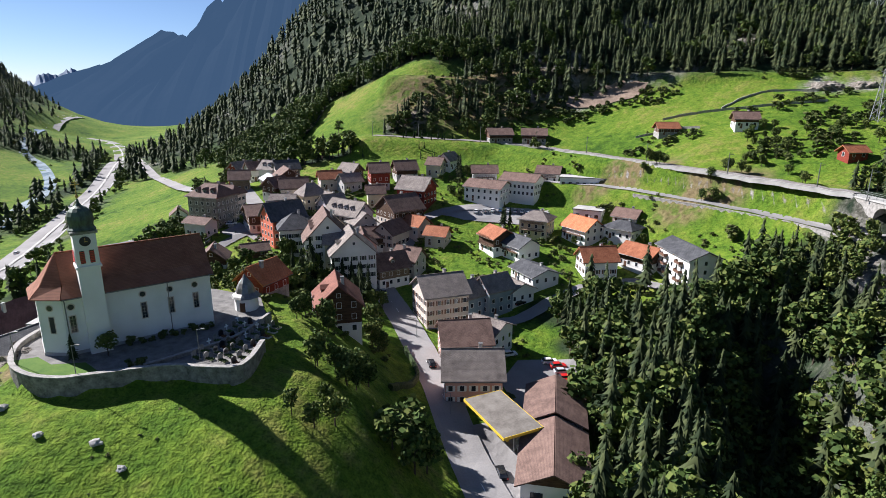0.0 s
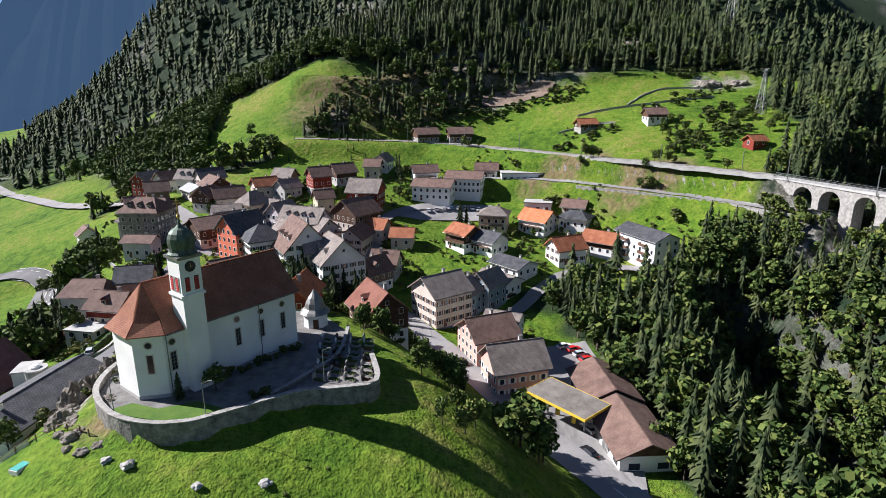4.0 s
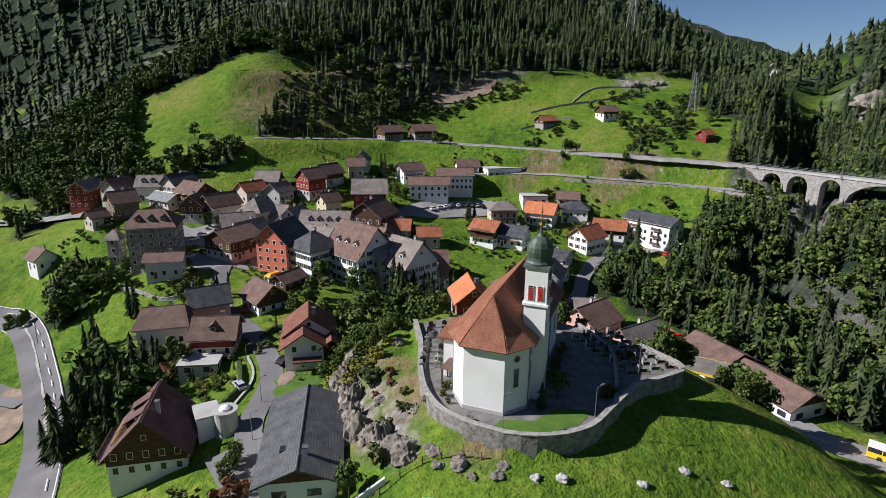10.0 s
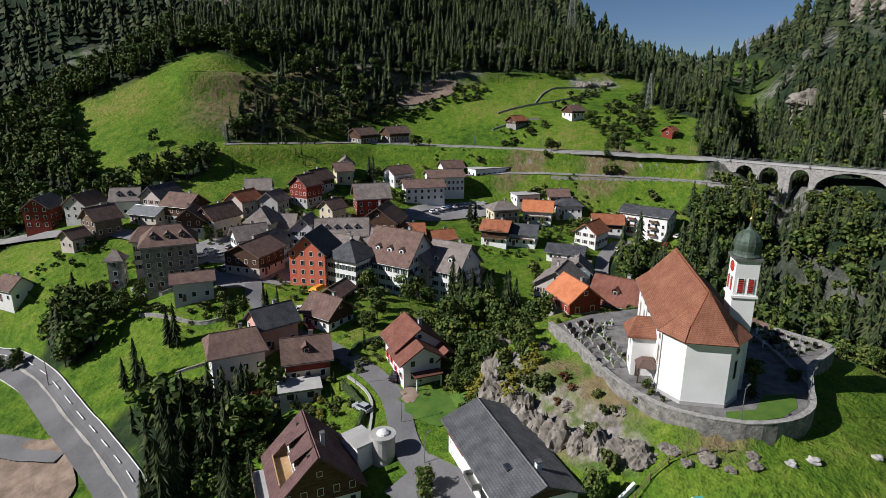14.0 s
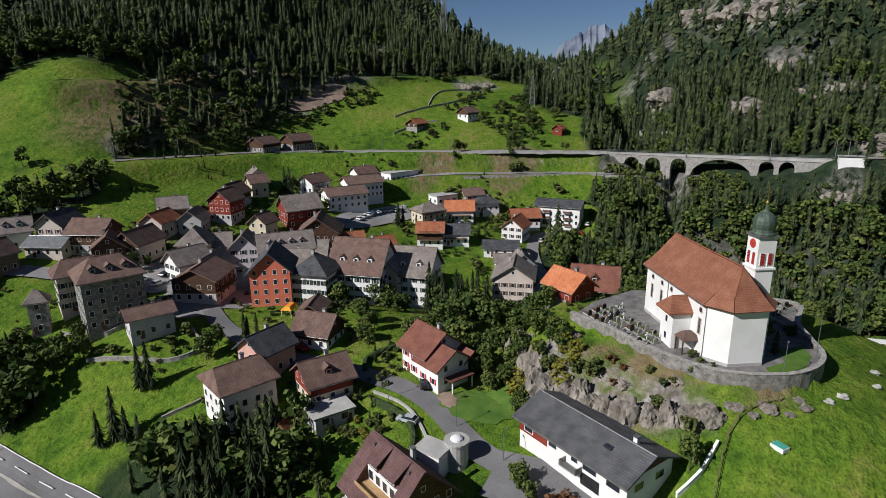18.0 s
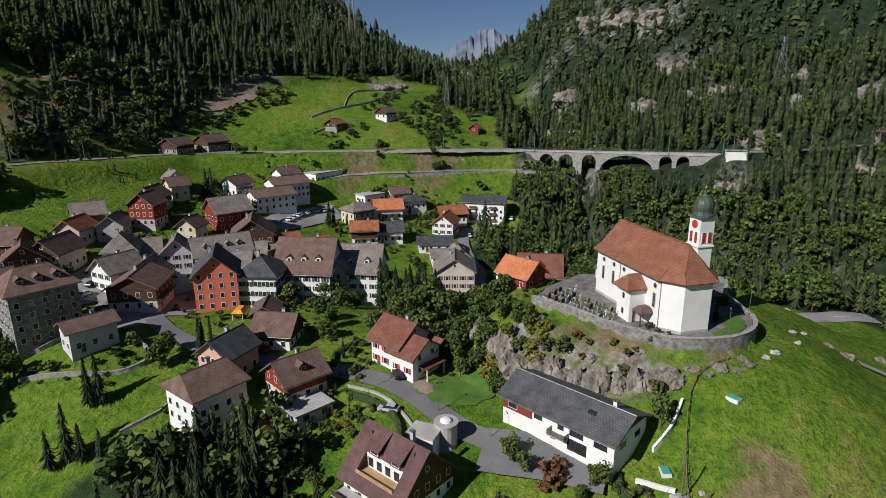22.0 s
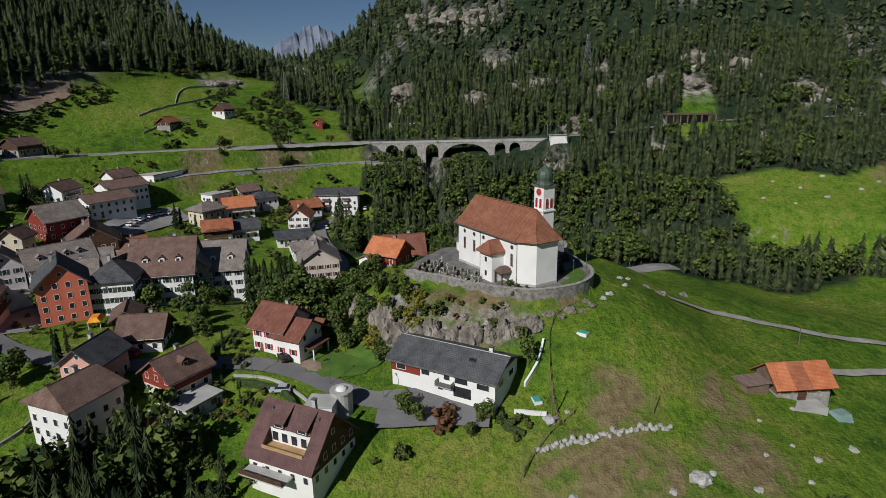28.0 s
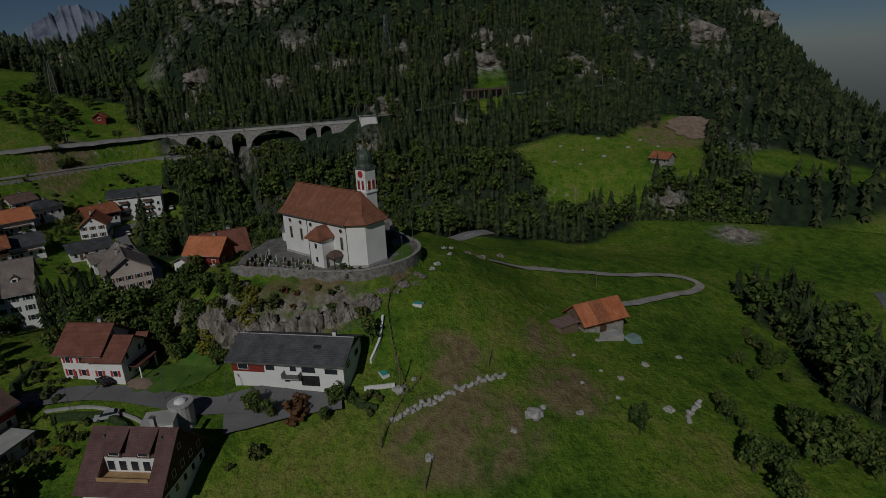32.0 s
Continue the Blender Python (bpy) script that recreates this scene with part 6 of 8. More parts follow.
GRAVES = [gravestone(k) for k in range(3)]
rng = random.Random(11)
spots = []
for r in range(3):
    for i in range(9):
        spots.append((-50.5 + r * 2.6 - i * 1.15, 92.5 - r * 0.6 - i * 1.75, 145))
for r in range(4):
    for i in range(8):
        spots.append((-24.2 + r * -2.4 + 0.25 * i, 59.5 + i * 2.1 + r * 0.6, 60))
for i in range(9):
    spots.append((-52.8 + 1.2 * i, 88.2 - 0.0 * i + (i % 2) * 0.4, 150))
first = dict((k, True) for k in range(3))
for x, y, turn in spots:
    k = rng.choice((0, 0, 1, 2))
    m = pose(x + rng.uniform(-0.2, 0.2), y + rng.uniform(-0.2, 0.2), CHURCH_Z + 0.04, 0, 0, turn + rng.uniform(-6, 6))
    if first[k]:
        first[k] = False
        GRAVES[k].matrix_basis = m
    else:
        copy_thing(GRAVES[k], m)

shrine = thing("chapel", "small white round chapel with a bell-shaped shingle roof", "chapel", pose(-30.9, 83.6, CHURCH_Z - 0.4))
bm = bmesh.new()
lathe(bm, [(2.3, -1), (2.3, 3.2)], 10)
part("wall", bm, WHITE, shrine)
bm = bmesh.new()
lathe(bm, [(2.9, 3.1), (2.6, 3.5), (2.0, 4.0), (1.7, 5.0), (1.2, 6.0), (0.5, 6.9), (0.15, 7.6)], 10)
part("roof", bm, LEAD, shrine)
bm = boxes((-0.05, -0.05, 7.5, 0.05, 0.05, 9.0), (-0.35, -0.05, 8.4, 0.35, 0.05, 8.5))
part("cross", bm, IRON, shrine)
part("door", boxes((-0.5, -2.32, 0.3, 0.5, -2.15, 2.3)), DARKWOOD, shrine)


# ---- buildings with a shape of their own ----
def bungalow():
    h = thing("bungalow", "long white bungalow with a dark slate roof and brown corner panel", "house", pose(-79, 81.2, 13.0, 0, 0, -111))
    L, W = 22.0, 10.5
    l, w = L / 2, W / 2
    part("wall", boxes((-l, -w, -3, l, w, 5.2)), WHITE, h)
    bm = bmesh.new()
    for s in (-1, 1):
        v = [bm.verts.new(p) for p in ((s * l, -w, 5.2), (s * l, w, 5.2), (s * l, 0, 7.3), (s * (l - 0.3), -w, 5.2), (s * (l - 0.3), w, 5.2), (s * (l - 0.3), 0, 7.3))]
        for f in ((0, 1, 2), (5, 4, 3), (1, 4, 5, 2), (2, 5, 3, 0)):
            bm.faces.new([v[i] for i in (f if s > 0 else f[::-1])])
    part("gable", bm, DARKWOOD, h)
    r = part("roof", roof_mesh(L, W, 5.2, 7.4, 1.0, 0.8), BUNGALOWSLATE, h)
    part("ridge_cap", ridge_cap(L, 7.4, W, 5.2, 0.8), LEAD, r)
    part("verge_trim", boxes((-l - 0.86, -w - 1.1, 4.55, l + 0.86, -w - 0.98, 4.95)), LEAD, r)
    part("cladding", boxes((-l - 0.1, -w - 0.1, 2.4, -l + 6.4, -w + 0.02, 5.15), (-l - 0.1, -w - 0.1, 2.4, -l + 0.02, w, 5.15)), REDWOOD, h, "red-brown corner cladding")
    for x, z, ww, hh in ((-l + 2.2, 3.8, 1.9, 1.7), (-l + 7.6, 3.7, 1.7, 1.6), (1.2, 3.5, 1.2, 1.2), (4.2, 3.3, 2.6, 1.1), (8.6, 3.2, 2.4, 1.1), (-0.2, 1.2, 1.0, 1.2)):
        window(h, x, -w - (0.1 if x < -l + 6 else 0), z, 0, ww, hh)
    for y in (-2.6, 2.2):
        window(h, l, y, 3.4, 90, 2.0, 1.2)
        window(h, -l - 0.1, y, 3.6, -90, 1.8, 1.3)
    b = part("balcony", boxes((-0.6, -w - 1.5, 1.9, 2.8, -w, 2.1)), CONCRETE, h)
    part("railing", boxes((-0.6, -w - 1.5, 2.1, 2.8, -w - 1.42, 3.0), (-0.6, -w - 1.42, 2.1, -0.52, -w, 3.0), (2.72, -w - 1.42, 2.1, 2.8, -w, 3.0)), LEAD, b)
    part("garage_door", boxes((2.6, -w - 0.05, 0, 6.2, -w + 0.02, 2.1)), IRON, h, "dark recessed garage door")
    part("skylight", boxes((4.6, -2.9, 6.2, 6.0, -1.6, 6.85)), GLASS, h, "roof skylight")
    c = part("chimney", boxes((7.2, 0.6, 6.5, 7.9, 1.3, 8.3)), WHITE, h)
    part("cap", boxes((7.1, 0.5, 8.3, 8.0, 1.4, 8.45)), LEAD, c)
    return h


bungalow()
wall_along("garden_wall", "low white garden wall beside the bungalow", [(-87.3, 69.4), (-87.5, 63.6)], None, lambda x, y: ground_at(x, y) + 0.7, 0.3, WHITE, foot=1.5)
wall_along("garden_wall", "low white garden wall stepping up the slope", [(-81, 67.5), (-77.5, 65.2), (-73, 63.9)], None, lambda x, y: ground_at(x, y) + 0.9, 0.35, WHITE, foot=2.0)
pool = thing("garden_pool", "small turquoise covered pool on the lawn", "pool", pose(-84.1, 65.3, ground_at(-84.1, 65.3), 0, 0, 20))
TURQ = mat("turquoise_cover", (0.05, 0.32, 0.27), (0.1, 0.42, 0.36), 0.5, 2, 8, 0)
part("cover", boxes((-0.95, -0.65, 0.4, 0.95, 0.65, 0.48)), TURQ, pool)
part("frame", boxes((-1.05, -0.75, -0.3, 1.05, 0.75, 0.39)), WHITE, pool)
copy_thing(pool, pose(-70.6, 56, ground_at(-70.6, 56), 0, 0, 60))


def hill_barn():
    h = thing("hay_barn", "old timber hay barn with a patched orange tile roof", "barn", pose(-65.5, 13.0, ground_at(-65.5, 13.0) - 0.3, 0, 0, -78))
    L, W = 11.2, 7.4
    l, w = L / 2, W / 2
    part("stone_base", boxes((-l, -w, -3, l, w, 1.5)), STONE, h)
    part("wall", boxes((-l + 0.1, -w + 0.1, 1.5, l - 0.1, w - 0.1, 3.4)), OLDWOOD, h, "weathered board wall")
    bm = bmesh.new()
    for s in (-1, 1):
        v = [bm.verts.new(p) for p in ((s * (l - 0.1), -w, 3.4), (s * (l - 0.1), w, 3.4), (s * (l - 0.1), 0, 6.4), (s * (l - 0.4), -w, 3.4), (s * (l - 0.4), w, 3.4), (s * (l - 0.4), 0, 6.4))]
        for f in ((0, 1, 2), (5, 4, 3), (1, 4, 5, 2), (2, 5, 3, 0)):
            bm.faces.new([v[i] for i in (f if s > 0 else f[::-1])])
    part("gable", bm, OLDWOOD, h)
    bm = bmesh.new()
    uv = bm.loops.layers.uv.new("UVMap")
    slab(bm, [(l + 0.8, w + 1, 2.75), (-l - 0.8, w + 1, 2.75), (-l - 0.8, 0, 6.5), (l + 0.8, 0, 6.5)], 0.22, uv)
    part("roof", bm, TERRA, h)
    for a, b, k in ((-l - 0.8, -l + 3.2, ORANGETILE), (-l + 3.2, 1.2, TERRA), (1.2, l + 0.8, ORANGETILE)):
        bm = bmesh.new()
        uv = bm.loops.layers.uv.new("UVMap")
        slab(bm, [(a, -w - 1, 2.75), (b, -w - 1, 2.75), (b, 0, 6.5), (a, 0, 6.5)], 0.24, uv)
        part("roof_panel", bm, k, h)
    for i in range(12):
        x = -l + 0.5 + i * (L - 1) / 11
        part("board", boxes((x - 0.3, -w - 0.02, 1.55, x + 0.3, -w + 0.1, 3.35)), OLDWOOD if i % 3 else PINE, h)
    part("door", boxes((-1.2, -w - 0.08, 0.0, 0.6, -w + 0.0, 2.0)), DARKWOOD, h)
    part("forecourt", boxes((-4.5, -w - 3.4, -1.6, 3.0, -w, 0.05)), CONCRETE, h)
    n = thing("lean_to", "collapsing lean-to with rusty striped sheet roof", "shed", pose(-69.0, 22.2, ground_at(-69.0, 22.2), 0, 0, -70))
    part("wall", boxes((-2.6, -1.8, -1, 2.6, 1.8, 1.8)), OLDWOOD, n)
    RUST = mat("rusty_sheet", (0.2, 0.07, 0.04), (0.42, 0.36, 0.33), 0.7, 1.0, 6, 0.1, 0.4, streak=(8, 0.3, 1))
    for i in range(5):
        part("sheet", boxes((-3.0 + i * 1.2, -2.3, 1.85 + 0.05 * (i % 2), -1.85 + i * 1.2, 2.3, 1.92 + 0.05 * (i % 2))), RUST, n)
    t = thing("tarpaulin_stack", "grey-green tarpaulin over a stack beside the barn", "tarpaulin", pose(-70.8, 5.8, ground_at(-70.8, 5.8), 0, 0, 20))
    bm = bmesh.new()
    box(bm, -1.6, -1.9, -0.6, 1.6, 1.9, 1.2, 0.5)
    part("cover", bm, mat("faded_tarpaulin", (0.16, 0.26, 0.24), (0.26, 0.36, 0.33), 0.6, 1, 6, 0.3), t)


hill_barn()


def workshop():
    h = thing("workshop", "long timber-framed workshop with a brown roof", "workshop", pose(31.2, 78.1, -1.6, 0, 0, -99))
    l, w = 17.0, 5.6
    part("wall", boxes((-l, -w, -4, l, w, 4.6)), WHITE, h)
    bm = bmesh.new()
    for s in (-1, 1):
        v = [bm.verts.new(p) for p in ((s * l, -w, 4.6), (s * l, w, 4.6), (s * l, 0, 7.2), (s * (l - 0.3), -w, 4.6), (s * (l - 0.3), w, 4.6), (s * (l - 0.3), 0, 7.2))]
        for f in ((0, 1, 2), (5, 4, 3), (1, 4, 5, 2), (2, 5, 3, 0)):
            bm.faces.new([v[i] for i in (f if s > 0 else f[::-1])])
    part("gable", bm, DARKWOOD, h)
    for a, b, up in ((-l - 0.8, -1.5, 0.7), (-1.5, l + 0.8, 0.0)):
        bm = bmesh.new()
        uv = bm.loops.layers.uv.new("UVMap")
        for s in (1, -1):
            slab(bm, [(-s * 0 + (a if s > 0 else b), -s * (w + 1), 4.2 + up), (b if s > 0 else a, -s * (w + 1), 4.2 + up), (b if s > 0 else a, 0, 7.3 + up), (a if s > 0 else b, 0, 7.3 + up)], 0.25, uv)
        part("roof", bm, BROWNTILE, h)
    facade(h, (-l, -w), (l, -w), 0.2, 4.4, 4.0, 4.0, None, 2.2, 1.4)
    facade(h, (l, -w), (l, w), 0.2, 4.4, 4.0, 4.0, None, 2.2, 1.4)
    for x in (4, 9):
        part("roller_door", boxes((x - 1.7, -w - 0.06, 0, x + 1.7, -w + 0.02, 3.2)), LEAD, h)
    c = thing("fuel_canopy", "flat filling station canopy with yellow edge", "canopy", pose(20.9, 81.6, 0.2, 0, 0, -62))
    part("roof", boxes((-8, -4.5, 4.4, 8, 4.5, 4.85)), ROOFFELT, c)
    YEL = mat("yellow_trim", (0.62, 0.42, 0.03), (0.72, 0.52, 0.06), 0.6, 1, 6, 0)
    part("trim", boxes((-8.1, -4.6, 4.3, 8.1, -4.5, 4.9), (-8.1, 4.5, 4.3, 8.1, 4.6, 4.9), (-8.1, -4.5, 4.3, -8.0, 4.5, 4.9), (8.0, -4.5, 4.3, 8.1, 4.5, 4.9)), YEL, c, "yellow painted fascia")
    for x in (-5, 5):
        part("post", boxes((x - 0.2, -0.2, -1, x + 0.2, 0.2, 4.4)), STEEL, c)
    for x in (-2.2, 2.2):
        p = thing("fuel_pump", "yellow and white fuel pump under the canopy", "fuel pump", c.matrix_basis @ pose(x, 0, 0.1))
        part("body", boxes((-0.4, -0.3, -0.5, 0.4, 0.3, 1.7)), YEL, p)
        part("display", boxes((-0.3, -0.33, 1.0, 0.3, -0.3, 1.5)), GLASS, p)


workshop()
LOTS = []
for nm, lab, loop, k in (("parking_lot", "pale asphalt parking lot behind the houses", [(25.7, 92.4), (40.7, 94.2), (42.4, 116.4), (27.3, 116.3), (22.1, 105.7)], PALEASPHALT), ("forecourt", "pale asphalt forecourt of the filling station", [(12, 84.2), (25.6, 91.1), (28.8, 63.3), (22.8, 51.6), (14.4, 67.7)], PALEASPHALT),
                         ("school_yard", "asphalt parking strip in front of the school", [(12.8, 211.2), (41.2, 205.8), (48.3, 217), (14.3, 220.7)], PALEASPHALT), ("village_square", "asphalt village square with parking places", [(-83.4, 225.8), (-64.4, 222.3), (-57.3, 208.8), (-67.6, 205.8), (-81.3, 214.2)], PALEASPHALT)):
    LOTS.append(loop)
    bm = bmesh.new()
    c = np.mean(loop, axis=0)
    rim = np.concatenate([np.array(a) + (np.array(b) - np.array(a)) * np.linspace(0, 1, 4, endpoint=False)[:, None] for a, b in zip(loop, loop[1:] + loop[:1])])
    grid = c + (rim - c)[None] * np.maximum(np.linspace(0, 1, 9), 0.001)[:, None, None]
    gz = ground_top(grid[..., 0], grid[..., 1]) + 0.12
    rings = [[bm.verts.new((*p, q)) for p, q in zip(row, zs)] for row, zs in zip(grid, gz)]
    for a, b in zip(rings, rings[1:]):
        for i in range(len(a)):
            j = (i + 1) % len(a)
            bm.faces.new((a[i], b[i], b[j], a[j]))
    bmesh.ops.recalc_face_normals(bm, faces=bm.faces)
    tagged(link(nm, bm, k), lab, "paving", kind="structure")


# ---- railway ----
def viaduct(a, b, za, zb, label, name="viaduct", arches=((0.02, 0.095), (0.125, 0.2), (0.225, 0.3), (0.345, 0.415), (0.43, 0.7), (0.72, 0.78), (0.8, 0.86)), width=4.6, deep=26):
    """A masonry railway bridge from a to b; arches as stretches of its length."""
    a, b = Vector((*a, 0)), Vector((*b, 0))
    L = (b - a).length
    turn = math.degrees(math.atan2((b - a).y, (b - a).x))
    v = thing(name, label, "viaduct", pose(a.x, a.y, 0, 0, 0, turn))
    top = lambda x: za + (zb - za) * x / L  # noqa: E731
    w = width / 2
    outline = []
    for u0, u1 in arches:
        x0, x1 = u0 * L, u1 * L
        r = (x1 - x0) / 2
        rise = min(r, 9.0)
        outline.append((x0, x1, rise))
    # spandrel walls from the arch line to the deck

    def soffit(x):
        for x0, x1, rise in outline:
            if x0 - 1e-6 <= x <= x1 + 1e-6:
                m, r = (x0 + x1) / 2, (x1 - x0) / 2
                return top(m) - 1.7 - rise + rise * math.sqrt(max(0.0, 1 - ((x - m) / r) ** 2))
        return None

    for a0, a1, _ in outline:
        bm = bmesh.new()
        rows = []
        for x in np.linspace(a0, a1, 17):
            z = soffit(min(max(x, a0 + 1e-5), a1 - 1e-5))
            rows.append([bm.verts.new((x, y, q)) for y, q in ((-w, z), (w, z), (w, top(x) - 0.3), (-w, top(x) - 0.3))])
        for r0, r1 in zip(rows, rows[1:]):
            for j in range(4):
                bm.faces.new((r0[j], r0[(j + 1) % 4], r1[(j + 1) % 4], r1[j]))
        bmesh.ops.recalc_face_normals(bm, faces=bm.faces)
        part("arch", bm, STONE, v, "grey ashlar arch")
    ends = [0.0] + [x for x0, x1, _ in outline for x in (x0, x1)] + [L]
    for i in range(0, len(ends), 2):
        x0, x1 = ends[i], ends[i + 1]
        if x1 - x0 < 0.3:
            continue
        m = v.matrix_basis @ Vector(((x0 + x1) / 2, 0, 0))
        bm = bmesh.new()
        z = min(ground_at(m.x, m.y) - 3, top(x0) - 3)
        box(bm, x0, -w, z, x1, w, top((x0 + x1) / 2) - 0.3)
        part("pier", bm, STONE, v)
    d = part("deck", (lambda q: (prism(q, [(0, -w - 0.3), (L, -w - 0.3), (L, w + 0.3), (0, w + 0.3)], min(za, zb) - 0.35, [za, zb, zb, za]), q)[1])(bmesh.new()), CONCRETE, v)
    for s in (-1, 1):
        bm = bmesh.new()
        n = int(L / 2.5)
        for i in range(n + 1):
            x = L * i / n
            rod(bm, (x, s * (w + 0.2), top(x)), (x, s * (w + 0.2), top(x) + 1.0), 0.04, n=4)
        for h in (0.5, 1.0):
            rod(bm, (0, s * (w + 0.2), za + h), (L, s * (w + 0.2), zb + h), 0.035, n=4)
        part("railing", bm, STEEL, d)
    return v


viaduct((130.3, 154.6), (139, 56), 39.0, 40.0, "grey stone railway viaduct with one wide arch over the gorge")
viaduct((185.4, 130.1), (215.2, 159.8), 45.5, 43.5, "small pale stone railway bridge in the side valley", "bridge", ((0.12, 0.45), (0.6, 0.8)), 4.0)
ribbon("railway_bed", RAIL_WEST, 3.2, BALLAST, "double-track railway bed of pale ballast", 0.25, category="railway")
ribbon("railway_bed", RAIL_EAST, 3.2, BALLAST, "railway bed of pale ballast along the slope", 0.25, category="railway")
for line in (RAIL_WEST, RAIL_EAST, [(130.3, 154.6), (139, 56)]):
    for o in (-2.3, -0.9, 0.9, 2.3) if len(line) > 2 else (-1.5, -0.2, 0.9, 1.9):
        ribbon("rail", line, 0.06, STEEL, "steel rail", 0.42 if len(line) > 2 else 0.12, across=1, offset=o, level=None if len(line) > 2 else (39.05, 40.05), category="rail")
wall_along("railway_wall", "long pale concrete retaining wall below the railway", [(x - 2.6, y - 3.2) for x, y in RAIL_WEST[1:]], None, lambda x, y: ground_at(x + 2.6, y + 3.2) + 0.5, 0.5, CONCRETE, foot=1.4)
wall_along("road_wall", "grey stone retaining wall below the upper road", [(79, 204), (86, 195), (102, 174.4), (113.3, 156.6), (119, 140), (122.5, 131)], None, lambda x, y: 29.6, 0.6, STONE, foot=5.5)


def mast(x, y, z, turn):
    m = thing("catenary_mast", "grey steel railway catenary mast", "mast", pose(x, y, z, 0, 0, turn), "masts along the railway")
    bm = bmesh.new()
    rod(bm, (0, 0, -1), (0, 0, 8.2), 0.16, 0.11)
    part("pole", bm, STEEL, m)
    bm = bmesh.new()
    rod(bm, (0, 0, 7.4), (2.8, 0, 7.4), 0.06, n=4)
    rod(bm, (0, 0, 8.1), (2.6, 0, 7.4), 0.04, n=4)
    part("arm", bm, STEEL, m)
    return m


proto = None
for line, zz in ((RAIL_WEST, None), ([(130.3, 154.6), (139, 56)], (39.0, 40.0)), (RAIL_EAST, None)):
    pts = smooth_line(line, 13.0)
    for i, (x, y) in enumerate(pts[::2] if zz is None else pts[1::2]):
        q = pts[min(2 * i + 1, len(pts) - 1)] - pts[max(2 * i - 1, 0)]
        a = math.degrees(math.atan2(q[1], q[0]))
        nx, ny = -math.sin(radians(a)) * -3.0, math.cos(radians(a)) * -3.0
        z = ground_at(x, y) if zz is None else 39.4
        if proto is None:
            proto = mast(x + nx, y + ny, z, a + 90)
        else:
            copy_thing(proto, pose(x + nx, y + ny, z, 0, 0, a + 90))

g = thing("avalanche_gallery", "long brown-roofed railway gallery on the slope", "gallery", pose(154.4, -19.9, 45.6, 0, 0, -81))
part("roof", boxes((-14, -4, 5.2, 14, 4, 5.9)), BROWNTILE, g)
part("back_wall", boxes((-14, 3.2, -3, 14, 4, 5.2)), STONE, g)
for i in range(8):
    part("post", boxes((-13.6 + i * 3.8, -3.6, -3, -13.1 + i * 3.8, -3.2, 5.2)), OLDWOOD, g)
flat_house("station_hut", "small pale railway building beside the line", 134, 50, 100, 9, 4, 3.4, WHITE, z=38.5, category="hut")
house("farm_building", "small farm building with a terracotta roof on the far meadow", 81.7, -91.9, 30, 9, 7, 3.2, 5.6, STONE, TERRA, category="barn", chimney=False)
house("chapel", "small white chapel on the wooded ridge", 298.5, 251.3, 40, 8, 7, 6, 10, WHITE, GREYTILE, category="chapel", chimney=False)


# ---- pylons ----
def pylon(x, y, h, turn):
    p = thing("power_pylon", "tall steel lattice power pylon", "pylon", pose(x, y, ground_at(x, y), 0, 0, turn))
    bm = bmesh.new()
    n, b, t = 7, h * 0.09, h * 0.018
    ring = lambda k: [(s * (b + (t - b) * k / n), q * (b + (t - b) * k / n), h * k / n) for s, q in ((-1, -1), (1, -1), (1, 1), (-1, 1))]  # noqa: E731
    for k in range(n):
        lo, hi = ring(k), ring(k + 1)
        for i in range(4):
            rod(bm, lo[i], hi[i], 0.16, n=4)
            rod(bm, lo[i], hi[(i + 1) % 4], 0.08, n=3)
            rod(bm, lo[(i + 1) % 4], hi[i], 0.08, n=3)
    part("lattice", bm, STEEL, p)
    for z in (0.72, 0.84, 0.95):
        bm = bmesh.new()
        rod(bm, (-h * 0.13, 0, h * z), (h * 0.13, 0, h * z), 0.14, n=4)
        rod(bm, (-h * 0.13, 0, h * z), (0, 0, h * (z + 0.04)), 0.08, n=3)
        rod(bm, (h * 0.13, 0, h * z), (0, 0, h * (z + 0.04)), 0.08, n=3)
        part("crossarm", bm, STEEL, p)


pylon(231.5, 316.5, 40, 20)
pylon(173.2, 213.5, 20, 20)
pylon(205, 30, 26, -60)


# ---- vehicles ----
PAINTS = [mat("car_paint_" + n, c, tuple(v * 1.15 for v in c), 0.25, 1, 4, 0, spec=0.6) for n, c in (("silver", (0.42, 0.44, 0.46)), ("white", (0.72, 0.72, 0.71)), ("red", (0.5, 0.02, 0.02)), ("black", (0.015, 0.016, 0.018)), ("blue", (0.03, 0.09, 0.2)))]
RUBBER = mat("tyre_rubber", (0.012, 0.012, 0.012), (0.03, 0.03, 0.03), 0.9, 3, 9, 0)


